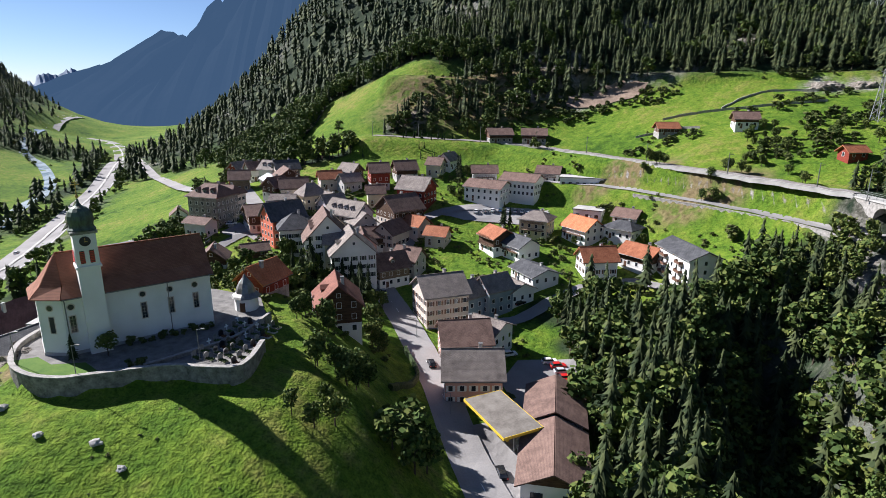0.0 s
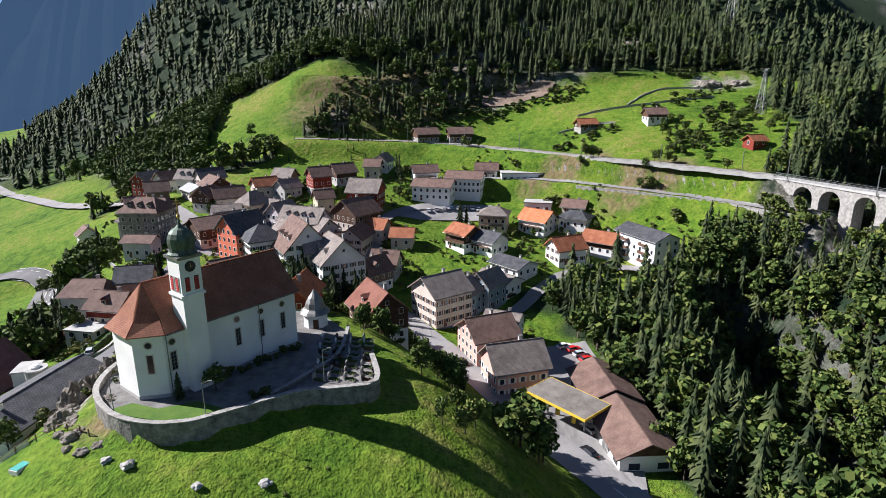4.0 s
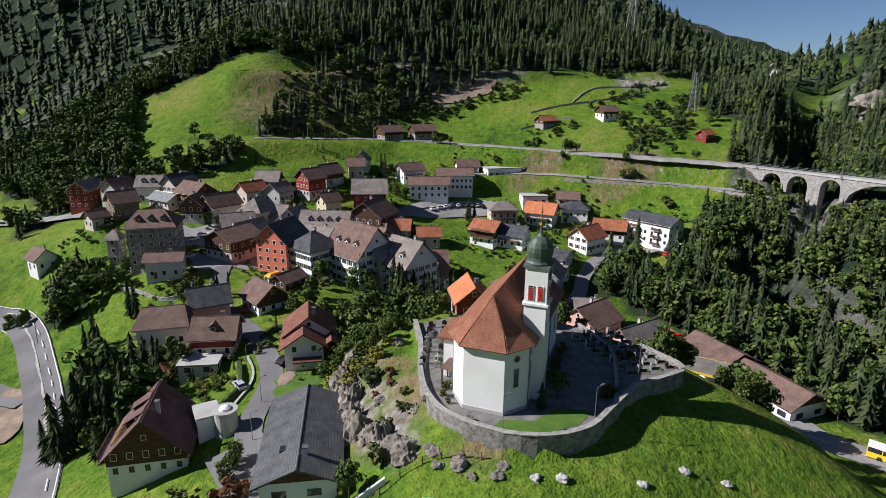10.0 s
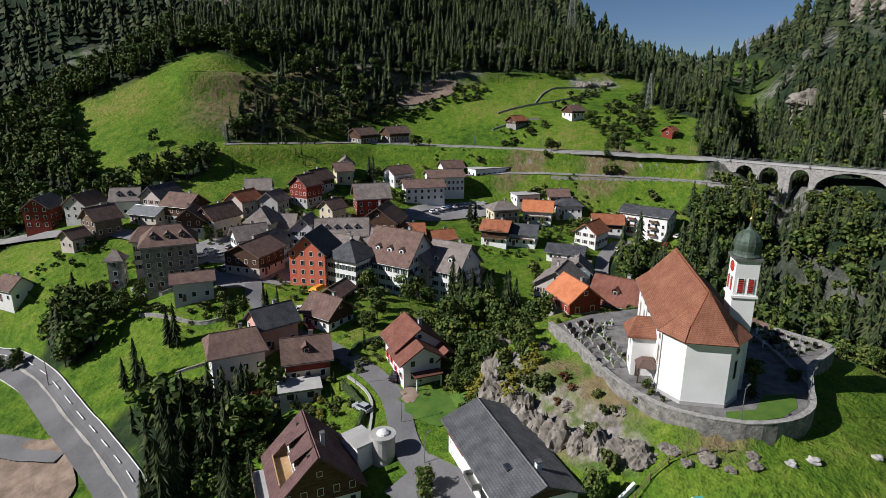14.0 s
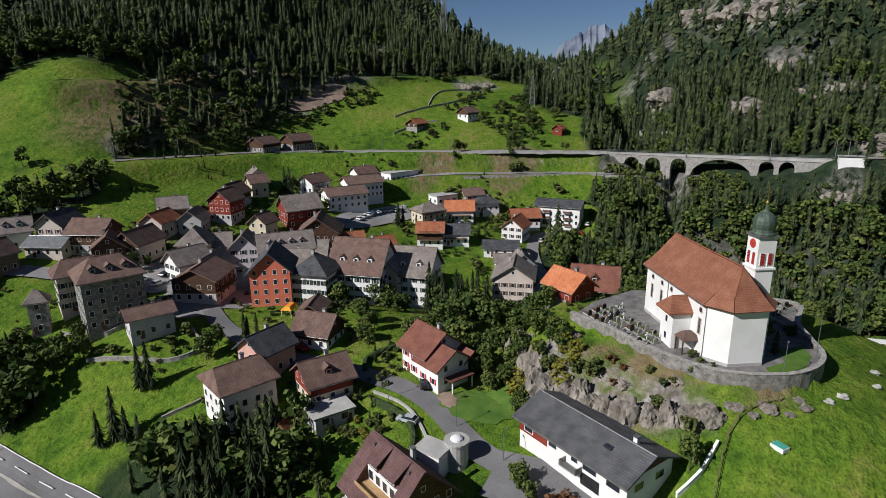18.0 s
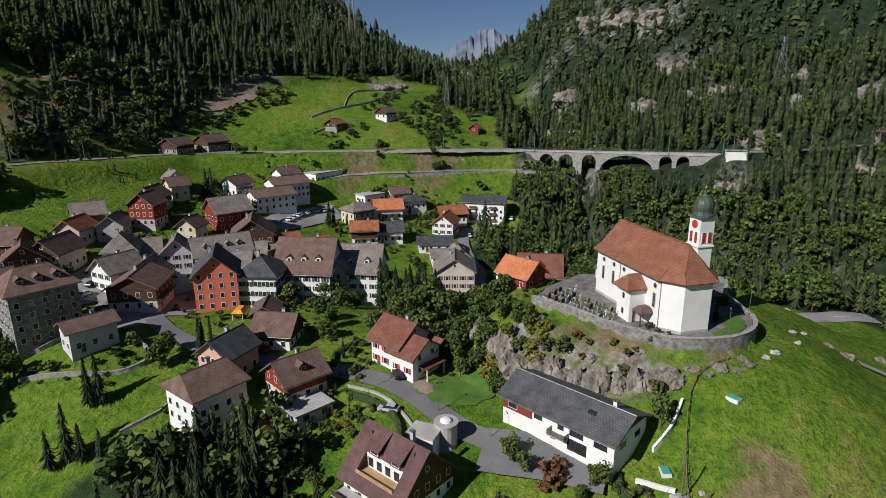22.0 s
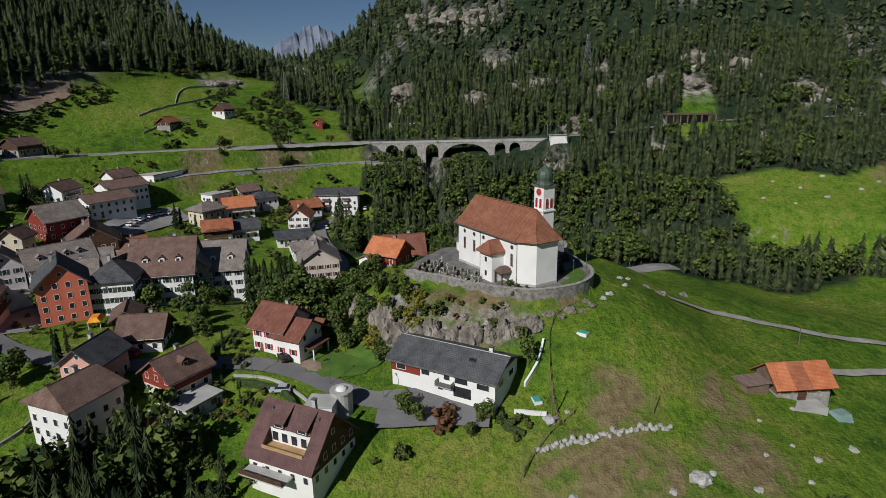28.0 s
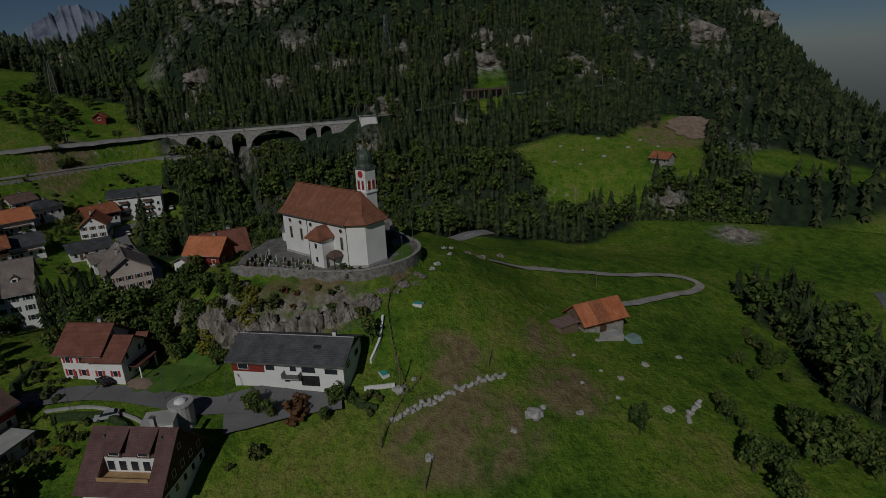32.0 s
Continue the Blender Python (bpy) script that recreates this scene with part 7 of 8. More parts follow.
def car(k):
    c = thing("car", ("silver hatchback", "white hatchback", "red hatchback", "black hatchback", "dark blue hatchback")[k] + " parked beside the houses", "car", pose(0, 0, 0), "parked cars")
    bm = bmesh.new()
    side = [(-2.05, 0.35), (2.05, 0.35), (2.1, 0.75), (1.95, 0.9), (1.1, 0.98), (-1.95, 1.0), (-2.1, 0.8)]
    a, b = [bm.verts.new((x, -0.85, z)) for x, z in side], [bm.verts.new((x, 0.85, z)) for x, z in side]
    bm.faces.new(a[::-1]), bm.faces.new(b)
    for i in range(len(side)):
        j = (i + 1) % len(side)
        bm.faces.new((a[i], a[j], b[j], b[i]))
    bmesh.ops.recalc_face_normals(bm, faces=bm.faces)
    part("body", bm, PAINTS[k], c)
    bm = bmesh.new()
    v = [bm.verts.new(p) for p in ((1.1, -0.78, 0.97), (1.1, 0.78, 0.97), (-1.85, 0.78, 0.99), (-1.85, -0.78, 0.99), (0.35, -0.62, 1.43), (0.35, 0.62, 1.43), (-1.35, 0.62, 1.45), (-1.35, -0.62, 1.45))]
    for f in ((0, 1, 5, 4), (1, 2, 6, 5), (2, 3, 7, 6), (3, 0, 4, 7)):
        bm.faces.new([v[i] for i in f])
    part("glazing", bm, GLASS, c)
    part("roof", boxes((-1.36, -0.63, 1.43, 0.36, 0.63, 1.49)), PAINTS[k], c)
    for x in (-1.3, 1.3):
        for s in (-1, 1):
            bm = bmesh.new()
            rod(bm, (x, s * 0.7, 0.32), (x, s * 0.9, 0.32), 0.32, n=12)
            wh = part("wheel", bm, RUBBER, c)
            bm = bmesh.new()
            rod(bm, (x, s * 0.89, 0.32), (x, s * 0.92, 0.32), 0.19, n=10)
            part("rim", bm, STEEL, wh)
    for s in (-1, 1):
        part("headlight", boxes((2.0, s * 0.62 - 0.18, 0.62, 2.12, s * 0.62 + 0.18, 0.78)), FRAME, c)
        part("tail_light", boxes((-2.13, s * 0.65 - 0.14, 0.68, -2.02, s * 0.65 + 0.14, 0.86)), REDSHUTTER, c)
    return c


CARS = [car(k) for k in range(5)]
used = set()
def park(k, x, y, turn):
    m = pose(x, y, ground_at(x, y) + 0.2, 0, 0, turn)
    if k not in used:
        used.add(k)
        CARS[k].matrix_basis = m
    else:
        copy_thing(CARS[k], m)


park(0, -82.5, 115.7, 100)
park(3, -72.3, 119.1, 40)
park(0, -89.7, 138.6, 70)
park(3, -91.6, 134.6, 70)
park(3, 4.9, 109.8, 105)
park(2, -27.2, 175.5, 60)
park(1, -22.7, 179.1, 110)
park(0, -13.5, 154.3, 112)
park(2, 37.4, 113, 10)
park(0, 38, 110.2, 10)
park(2, 38.6, 107.4, 10)
park(2, 39.1, 104.9, 10)
park(1, 35.4, 114.8, 10)
park(1, 17.9, 217.7, 80)
park(0, 21.5, 218.1, 80)
park(1, 24.9, 218.5, 80)
park(4, 28.2, 218.8, 80)
park(1, 31.4, 218.8, 80)
park(0, 34.6, 218.9, 80)
park(1, 37.4, 218.2, 80)
park(1, 39.3, 215.8, 80)
park(3, 41.1, 213.8, 80)
park(1, -74.1, 220.2, 10)
park(0, -72.4, 215, 10)
park(3, -67.4, 219.2, 20)
park(4, -65.9, 210.7, 30)
park(1, -77.9, 217.4, 10)
park(1, -81.5, 202, 15)
park(0, -74.8, 203.2, 15)
park(1, 25.3, 118.5, 20)
park(3, 20.2, 68.8, 100)
park(0, -68.4, 160.4, 60)
park(1, -70.3, 165.1, 60)
park(4, -66.3, 156.6, 60)
park(2, -73.7, 153.8, 80)
park(1, 85.3, 142.9, 10)
park(2, 78.5, 143.6, 20)
park(0, 24.7, 78, 100)
park(1, 61.3, 154.7, 30)
park(3, 30.3, 145.8, 40)


for i, (u, o) in enumerate(((0.2, -5), (0.24, 5), (0.29, -4), (0.33, 4.5), (0.36, 5), (0.42, -5), (0.5, 5))):
    c = smooth_line(MOTORWAY, 6.0)
    j = int(u * (len(c) - 2))
    d = c[j + 1] - c[j]
    d /= np.linalg.norm(d)
    park(i % 5, c[j][0] - d[1] * o, c[j][1] + d[0] * o, math.degrees(math.atan2(d[1], d[0])))


def bus():
    b = thing("post_bus", "yellow and white regional bus on the road", "bus", pose(24, 41.1, ground_at(24, 41.1) + 0.25, 0, 0, -70))
    BUSY = mat("bus_yellow", (0.75, 0.5, 0.02), (0.82, 0.58, 0.04), 0.35, 1, 4, 0, spec=0.5)
    part("body", boxes((-6, -1.25, 0.35, 6, 1.25, 1.5)), BUSY, b)
    part("glazing", boxes((-5.95, -1.2, 1.5, 5.95, 1.2, 2.5)), GLASS, b)
    for i in range(6):
        part("pillar", boxes((-5.98 + i * 2.36, -1.24, 1.5, -5.82 + i * 2.36, 1.24, 2.5)), BUSY, b)
    part("roof", boxes((-6, -1.25, 2.5, 6, 1.25, 2.85)), FRAME, b)
    part("roof_unit", boxes((-2, -0.8, 2.85, 1, 0.8, 3.1)), FRAME, b)
    for x in (-3.8, 3.6):
        for s in (-1, 1):
            bm = bmesh.new()
            rod(bm, (x, s * 1.0, 0.48), (x, s * 1.3, 0.48), 0.48, n=12)
            part("wheel", bm, RUBBER, b)


bus()


# ---- boulders, dry stone walls, fences, poles ----
def boulder(x, y, r, flat=0.6, seed=0, material=None):
    b = bmesh.new()
    bmesh.ops.create_icosphere(b, subdivisions=3, radius=r)
    q = random.Random(seed)
    o = Vector((q.uniform(0, 50), q.uniform(0, 50), q.uniform(0, 50)))
    for v in b.verts:
        d = v.co.normalized()
        v.co *= 0.8 + 0.45 * noise.noise(d * 1.3 + o) + 0.16 * noise.noise(d * 4 + o)
        v.co.z *= flat
    return tagged(link("boulder", b, material or PALEROCK, m=pose(x, y, ground_at(x, y) + r * flat * 0.25, 0, 0, q.uniform(0, 360))), "pale lichen-covered boulder lying in the meadow", "boulder", "boulders on the meadow")


MEADOW_STONES = ((-96.6, 39.2, 2.0), (-88.5, 62.9, 1.5), (-92.6, 57.7, 0.5), (-94.6, 36.8, 0.7), (-95.2, 11, 1.2), (-81.2, 8.4, 1.0), (-86.5, 16.9, 0.8), (-73, 15.8, 0.6), (-76.2, -3.1, 0.8), (-101.6, 59.8, 1.1), (-86.5, 59.9, 0.6), (-55.1, 48.9, 1.0), (-58.1, 50.6, 0.8), (-99.2, 44.1, 0.8), (-96.1, 30.1, 0.9), (-84.3, 20.3, 0.5), (-88.2, 26.2, 0.5), (-79.3, 24.2, 0.5), (-38.1, 44, 1.0), (-33, 41, 0.8), (-46, 44, 0.8), (-92.3, 20.3, 0.6))
HILL_STONES = ((-65, 58, 1.3), (-67, 60, 1.0), (-66.5, 63.5, 1.1), (-68, 68, 1.3), (-69, 72.5, 1.4), (-70, 77, 1.2), (-64.5, 55.5, 0.9), (-62, 53.5, 1.0), (-69, 84, 1.5), (-68, 90, 1.6))
for i, (x, y, r) in enumerate(MEADOW_STONES + HILL_STONES):
    boulder(x, y, r, 0.75 if i == 0 else 0.6, i, PALEROCK if i < 22 else ROCK)


def outcrop(x, y, r, tall, seed, material, label):
    """A craggy rock face breaking out of a slope."""
    b = bmesh.new()
    bmesh.ops.create_icosphere(b, subdivisions=4, radius=1.0)
    o = Vector((seed * 3.7, seed * 1.3, seed * 0.7))
    for v in b.verts:
        d = v.co.normalized()
        k = 0.75 + 0.3 * noise.noise(d * 1.6 + o) + 0.22 * abs(noise.noise(Vector((d.x * 5, d.y * 5, d.z * 1.5)) + o)) + 0.1 * noise.noise(d * 11 + o)
        v.co = Vector((d.x * r * k, d.y * r * k, (math.floor(d.z * 4 + noise.noise(d * 3 + o)) / 4 * 0.45 + d.z * 0.55) * tall * k))
    return tagged(link("rock_outcrop", b, material, m=pose(x, y, ground_at(x, y) - 0.25 * tall, 0, 0, seed * 77)), label, "rock", "rock outcrops")


for i, (x, y, r) in enumerate(EAST_CRAGS + NORTH_CRAGS):
    outcrop(x, y, r * 0.95, r * 0.5, i + 1, ROCK, "grey-brown cliff standing out of the forest")
CLIFF = [(-52, 108), (-57, 104.5), (-62, 100.5), (-66, 96), (-68.6, 90), (-70, 84), (-70.6, 78), (-70.2, 72), (-68, 66), (-65, 60.5), (-60.5, 55.5)]
q = random.Random(8)
for i, (x, y) in enumerate(smooth_line(CLIFF[:9], 2.5)):
    outcrop(x + q.uniform(-0.6, 0.9), y + q.uniform(-0.6, 0.6), q.uniform(2.6, 4.2), q.uniform(3.2, 5.8) * (1 if y > 70 else 0.7), i + 41, ROCK, "weathered grey crag on the church hill")
for i, (x, y, r, tall) in enumerate(((-57, 93.2, 1.8, 1.6), (-66.2, 80.2, 1.6, 1.0), (-64.2, 72.2, 1.6, 0.9), (-34, 33, 1.8, 1.4), (-31, 36, 1.6, 1.2), (-23, 24, 1.6, 1.6), (-61, 62, 1.5, 0.9), (-64.1, 59.1, 1.3, 0.8), (-66.1, 62.6, 1.4, 0.7), (-60.1, 54.6, 1.2, 0.8))):
    outcrop(x, y, r, tall, i + 81, ROCK, "low grey rock in the hillside grass")


def dry_wall(label, a, b, n):
    w = thing("dry_stone_wall", label, "wall", pose(0, 0, 0))
    q = random.Random(n)
    shapes = []
    for s in range(4):
        bm = bmesh.new()
        bmesh.ops.create_icosphere(bm, subdivisions=1, radius=0.55)
        for v in bm.verts:
            v.co *= q.uniform(0.7, 1.25)
        me = bpy.data.meshes.new("stone")
        bm.to_mesh(me)
        bm.free()
        me.materials.append(PALEROCK)
        shapes.append(me)
    for i in range(n):
        u = i / (n - 1)
        x, y = a[0] + (b[0] - a[0]) * u + q.uniform(-0.4, 0.4), a[1] + (b[1] - a[1]) * u + math.sin(u * 5) * 0.8
        link_mesh("stone", shapes[i % 4], PALEROCK, w, m=pose(x, y, ground_at(x, y) + 0.15 + 0.5 * (i % 3 == 0), q.uniform(0, 90), 0, q.uniform(0, 360)))


dry_wall("tumbled dry stone wall across the meadow", (-87, 42), (-94.5, 66), 46)
dry_wall("short dry stone wall near the wood", (-98.6, 8.5), (-92.5, 3.4), 16)


def fence(label, line, gap=2.6, h=1.2):
    f = thing("fence", label, "fence", pose(0, 0, 0))
    pts = smooth_line(line, gap)
    for x, y in pts:
        z = ground_at(x, y)
        part("post", boxes((x - 0.07, y - 0.07, z - 0.3, x + 0.07, y + 0.07, z + h)), OLDWOOD, f)
    for (x0, y0), (x1, y1) in zip(pts, pts[1:]):
        bm = bmesh.new()
        for k in (0.5, 0.95):
            rod(bm, (x0, y0, ground_at(x0, y0) + h * k), (x1, y1, ground_at(x1, y1) + h * k), 0.05, n=4)
        part("rail", bm, OLDWOOD, f)


fence("weathered timber fence up the hillside", [(-89.4, 61.5), (-81.1, 62.6), (-71.3, 62.7), (-66.1, 60.6), (-62.1, 57.1)])
fence("weathered timber fence below the church hill", [(-97.9, 67.5), (-91.6, 63.2), (-87, 58.8)])
for x, y, h in ((-84.6, 44.5, 5.0), (-88.7, 62.7, 8.0), (-43.1, 2, 5.0), (-98.9, 67.6, 6.0), (-106.5, 61.4, 6.0), (-125.2, 197, 7.0)):
    p = thing("wire_pole", "slim weathered timber pole with a wire", "pole", pose(x, y, ground_at(x, y)))
    bm = bmesh.new()
    rod(bm, (0, 0, -0.5), (0.15, 0.1, h), 0.12, 0.08)
    part("shaft", bm, OLDWOOD, p)
for (x0, y0, h0), (x1, y1, h1) in (((-84.6, 44.5, 5.0), (-66.3, 24.2, 4.5)), ((-66.2, 18.2, 5.0), (-43.1, 2, 5.0)), ((-88.7, 62.7, 8.0), (-98.9, 67.6, 6.0))):
    a, b = Vector((x0, y0, ground_at(x0, y0) + h0)), Vector((x1, y1, ground_at(x1, y1) + h1))
    bm = bmesh.new()
    q = [a.lerp(b, i / 8) - Vector((0, 0, 1.2 * math.sin(math.pi * i / 8))) for i in range(9)]
    for c, d in zip(q, q[1:]):
        rod(bm, c, d, 0.03, n=3)
    tagged(link("overhead_wire", bm, STEEL), "thin sagging overhead wire between poles", "wire")


def street_lamp(x, y, turn):
    s = thing("street_lamp", "slim grey steel street lamp", "lamp", pose(x, y, ground_at(x, y), 0, 0, turn), "street lamps")
    bm = bmesh.new()
    rod(bm, (0, 0, -0.5), (0, 0, 5.5), 0.07, 0.05)
    rod(bm, (0, 0, 5.4), (0.9, 0, 5.7), 0.04)
    part("pole", bm, STEEL, s)
    part("lamp_head", boxes((0.7, -0.12, 5.62, 1.3, 0.12, 5.76)), LEAD, s)


for x, y, t in ((-79.5, 122.8, 0), (-80.2, 106.2, 0), (-84.5, 94.1, 0), (-58.6, 57.3, 0), (-46, 53.2, 0), (10.2, 88, 180), (-0.1, 124.2, 180), (-30, 60, 0)):
    street_lamp(x, y, t)

# the flat garage beside the red house, and the round stair tower of the large chalet
flat_house("garage", "flat-roofed pale garage beside the red house", -87.7, 131.4, -23, 8, 7, 2.8, LILAC, category="garage")
t = thing("stair_tower", "round concrete stair tower with a domed skylight", "tower", pose(-87.5, 101.4, ground_at(-87.5, 101.4)))
bm = bmesh.new()
lathe(bm, [(2.0, -3), (2.0, 4.4), (2.2, 4.45), (2.2, 4.8)], 18)
part("drum", bm, CONCRETE, t)
bm = bmesh.new()
lathe(bm, [(1.1, 4.8), (1.0, 5.1), (0.6, 5.35), (0.05, 5.45)], 14)
part("dome", bm, FRAME, t, "white domed skylight")
part("link_roof", boxes((-5.0, 0.2, 3.6, -0.6, 5.6, 3.95)), CONCRETE, t)
part("link_wall", boxes((-4.8, 0.4, -3, -0.8, 5.4, 3.6)), WHITE, t)


# ---- single trees and garden shrubs ----
def tree_proto(kind, seed):
    q = np.random.default_rng(seed)
    name, label = {"spruce": ("spruce_tree", "dark green spruce tree"), "leafy": ("broadleaf_tree", "leafy green broadleaf tree"), "airy": ("broadleaf_tree", "airy broadleaf tree with thinning crown"), "shrub": ("shrub", "dense green garden shrub"), "rust": ("shrub", "rust-brown autumn garden shrub"), "yellow": ("shrub", "yellow-green shrub on the rock"), "cypress": ("conifer", "slender dark columnar conifer")}[kind]
    t = thing(name, label, "shrub" if kind in ("shrub", "rust", "yellow") else "tree", pose(0, 0, -200), "trees and shrubs round the village")
    pts, tri, stem = conifer_arrays(q, 16, 9) if kind in ("spruce", "cypress") else broadleaf_arrays(q, {"leafy": 740, "airy": 440}.get(kind, 380), {"leafy": 26, "airy": 18}.get(kind, 12))
    if kind == "airy":
        pts = pts * np.array([1.15, 1.15, 1])
    if kind == "cypress":
        pts = pts * np.array([0.75, 0.75, 1])
    if kind in ("shrub", "rust", "yellow"):
        pts = pts * np.array([1.5, 1.5, 1.25]) - np.array([0, 0, 0.3])
    for nm, f, k in (("crown", tri, {"spruce": NEEDLES, "cypress": NEEDLES, "rust": RUSTLEAF, "yellow": YELLOWLEAF, "shrub": SHRUB}.get(kind, LEAVES)), ("trunk", stem, BARK)):
        if nm == "trunk" and kind in ("shrub", "rust", "yellow"):
            continue
        if nm == "trunk":
            bm = bmesh.new()
            rod(bm, (0, 0, -0.03), (0, 0, 0.6), 0.022, 0.008, 7)
            if kind in ("leafy", "airy"):
                for a in range(6):
                    rod(bm, (0, 0, 0.22 + 0.04 * a), (0.22 * math.cos(a * 2.1), 0.22 * math.sin(a * 2.1), 0.5 + 0.05 * a), 0.009, 0.003, 5)
            part("trunk", bm, BARK, t)
            continue
        me = bpy.data.meshes.new(nm)
        me.from_pydata([tuple(p) for p in pts], [], [tuple(x) for x in f.tolist()])
        link_mesh(nm, me, k, t)
    return t


PROTO = {k: [tree_proto(k, 20 + 7 * i + len(k)) for i in range(n)] for k, n in (("spruce", 3), ("leafy", 4), ("airy", 2), ("shrub", 3), ("rust", 1), ("yellow", 1), ("cypress", 1))}
fresh = {id(p) for v in PROTO.values() for p in v}
TREE_RNG = random.Random(5)


def tree(kind, x, y, h, wide=1.0):
    p = TREE_RNG.choice(PROTO[kind])
    m = pose(x, y, ground_at(x, y) - 0.15, 0, 0, TREE_RNG.uniform(0, 360)) @ Matrix.Diagonal((h * wide, h * wide, h, 1))
    if id(p) in fresh:
        fresh.discard(id(p))
        p.matrix_basis = m
        return p
    made = copy_thing(p, m)
    made.matrix_basis = m
    return made


def grove(kind, x, y, r, n, h):
    """Some trees of one kind within a circle."""
    for i in range(n):
        a, d = TREE_RNG.uniform(0, 6.3), r * math.sqrt(TREE_RNG.random())
        tree(kind, x + d * math.cos(a), y + d * math.sin(a), h * TREE_RNG.uniform(0.75, 1.2), TREE_RNG.uniform(0.85, 1.2))


grove("leafy", -33.5, 134.6, 10, 7, 10)
grove("spruce", -29.3, 138.5, 11, 8, 15)
grove("leafy", -47.1, 130.8, 7, 6, 8)
grove("leafy", -55.2, 131.9, 5, 4, 6)
grove("leafy", -60, 108, 6, 7, 6)
grove("leafy", -57.6, 116, 6, 6, 7)
grove("yellow", -62.5, 101.6, 4, 5, 3)
grove("shrub", -67.2, 95.8, 4, 6, 2.5)
grove("shrub", -50.3, 120.4, 6, 6, 3)
grove("spruce", -101.6, 175.8, 3, 2, 12)
grove("spruce", -109.3, 173, 4, 3, 12)
grove("leafy", -60.6, 146.6, 6, 5, 6)
grove("leafy", -104.5, 202.5, 6, 8, 7)
grove("leafy", -109, 215.5, 6, 6, 7)
grove("leafy", -84.7, 175.5, 5, 4, 6)
grove("cypress", -78.3, 166.8, 4, 3, 8)
grove("leafy", -36, 159.2, 4, 3, 7)
grove("leafy", -40.8, 151.8, 5, 4, 6)
grove("leafy", -89.5, 87.9, 3, 3, 5)
grove("rust", -89.8, 82.3, 1.5, 2, 4.5)
grove("leafy", -90.8, 76.8, 3, 3, 4.5)
grove("shrub", -91.2, 69.5, 3, 5, 2.6)
grove("shrub", -71.6, 68.4, 0.5, 1, 3.6)
grove("leafy", -77.1, 66.7, 0.3, 1, 5.5)
grove("shrub", -66.1, 88.1, 3, 5, 3)
grove("yellow", -67.2, 92.4, 2, 3, 3)
grove("spruce", 41.6, 128.1, 2, 1, 17)
grove("leafy", 45.7, 123.3, 6, 5, 9)
grove("airy", 2, 61.1, 2, 2, 10)
grove("leafy", 6.1, 59.4, 2, 2, 9)
grove("leafy", -9.6, 68.7, 4, 7, 6)
grove("leafy", -8.7, 76.6, 4, 6, 6)
grove("leafy", -9, 109.2, 3, 4, 6)
grove("leafy", -10.2, 54.9, 4, 4, 5)
grove("spruce", -35.6, 176.8, 2, 2, 10)
grove("leafy", -48.3, 165.4, 4, 4, 7)
grove("leafy", -52.1, 191.5, 4, 4, 6)
grove("leafy", 102.6, 188.1, 4, 3, 7)
grove("leafy", 87.5, 210.7, 6, 6, 6)
grove("spruce", 9.6, 250.7, 2, 3, 11)
grove("spruce", 30.1, 205.2, 2, 3, 11)
grove("cypress", -41.1, 281.8, 0.2, 1, 6.5)
grove("leafy", 16.6, 253, 4, 3, 6)
grove("leafy", 51.6, 267.5, 6, 5, 5)
grove("leafy", 124.2, 171.7, 2, 2, 5)
grove("leafy", 8.1, 230.7, 4, 4, 5)
grove("leafy", -133.2, 214.2, 6, 5, 5)
grove("leafy", -68.7, 229.6, 3, 3, 6)
grove("leafy", 120.9, 192.5, 12, 8, 5)
grove("leafy", 135.8, 214.2, 14, 14, 5)
grove("leafy", 162.6, 204.1, 12, 10, 6)
grove("leafy", 57.4, 182.1, 14, 6, 4)
grove("leafy", 71, 175.3, 10, 5, 4)
grove("spruce", 37.4, 196, 3, 3, 9)
grove("shrub", 32.8, 197.5, 10, 10, 2.2)
grove("shrub", 61.2, 196.9, 12, 8, 2)
grove("spruce", -10.9, 297, 12, 8, 6)
grove("cypress", -7.1, 288.3, 14, 12, 4)
grove("leafy", -90.4, -37.7, 5, 4, 6)
grove("leafy", -70.2, -29.9, 6, 4, 5)
grove("leafy", -97.6, -1.5, 4, 3, 5)
grove("leafy", -100.4, 20.4, 1, 1, 6)
grove("leafy", -80.2, -39.9, 6, 5, 7)
grove("shrub", -62, -40, 10, 7, 3)
grove("cypress", -69.7, 134, 0.5, 1, 6)
grove("shrub", -73.3, 126.6, 3, 4, 2)
grove("shrub", -86.9, 122.2, 5, 10, 1.8)
grove("shrub", -92.9, 127.3, 5, 9, 2)
grove("shrub", -98.5, 150.2, 5, 7, 2.5)
grove("leafy", -46, 60.6, 0.6, 1, 4.5)
grove("shrub", -40, 58.1, 3, 4, 1.6)
grove("shrub", -29.9, 64.2, 5, 4, 1.5)
grove("shrub", -1.3, 170.1, 12, 8, 2)
grove("shrub", -23, 192.6, 20, 10, 2)
grove("leafy", -33.8, 184.3, 4, 3, 6)
grove("shrub", -61.3, 129.8, 6, 7, 2)
grove("leafy", -14.1, 138.7, 4, 4, 7)
grove("leafy", -23.3, 150.4, 4, 4, 6)
grove("spruce", -25, 141, 9, 9, 13)
grove("leafy", -34, 128, 8, 8, 9)
grove("leafy", -18, 122, 8, 7, 9)
grove("spruce", -113, 131, 6, 9, 14)
grove("spruce", -108, 143, 6, 7, 13)
grove("spruce", -106, 118, 4, 4, 12)


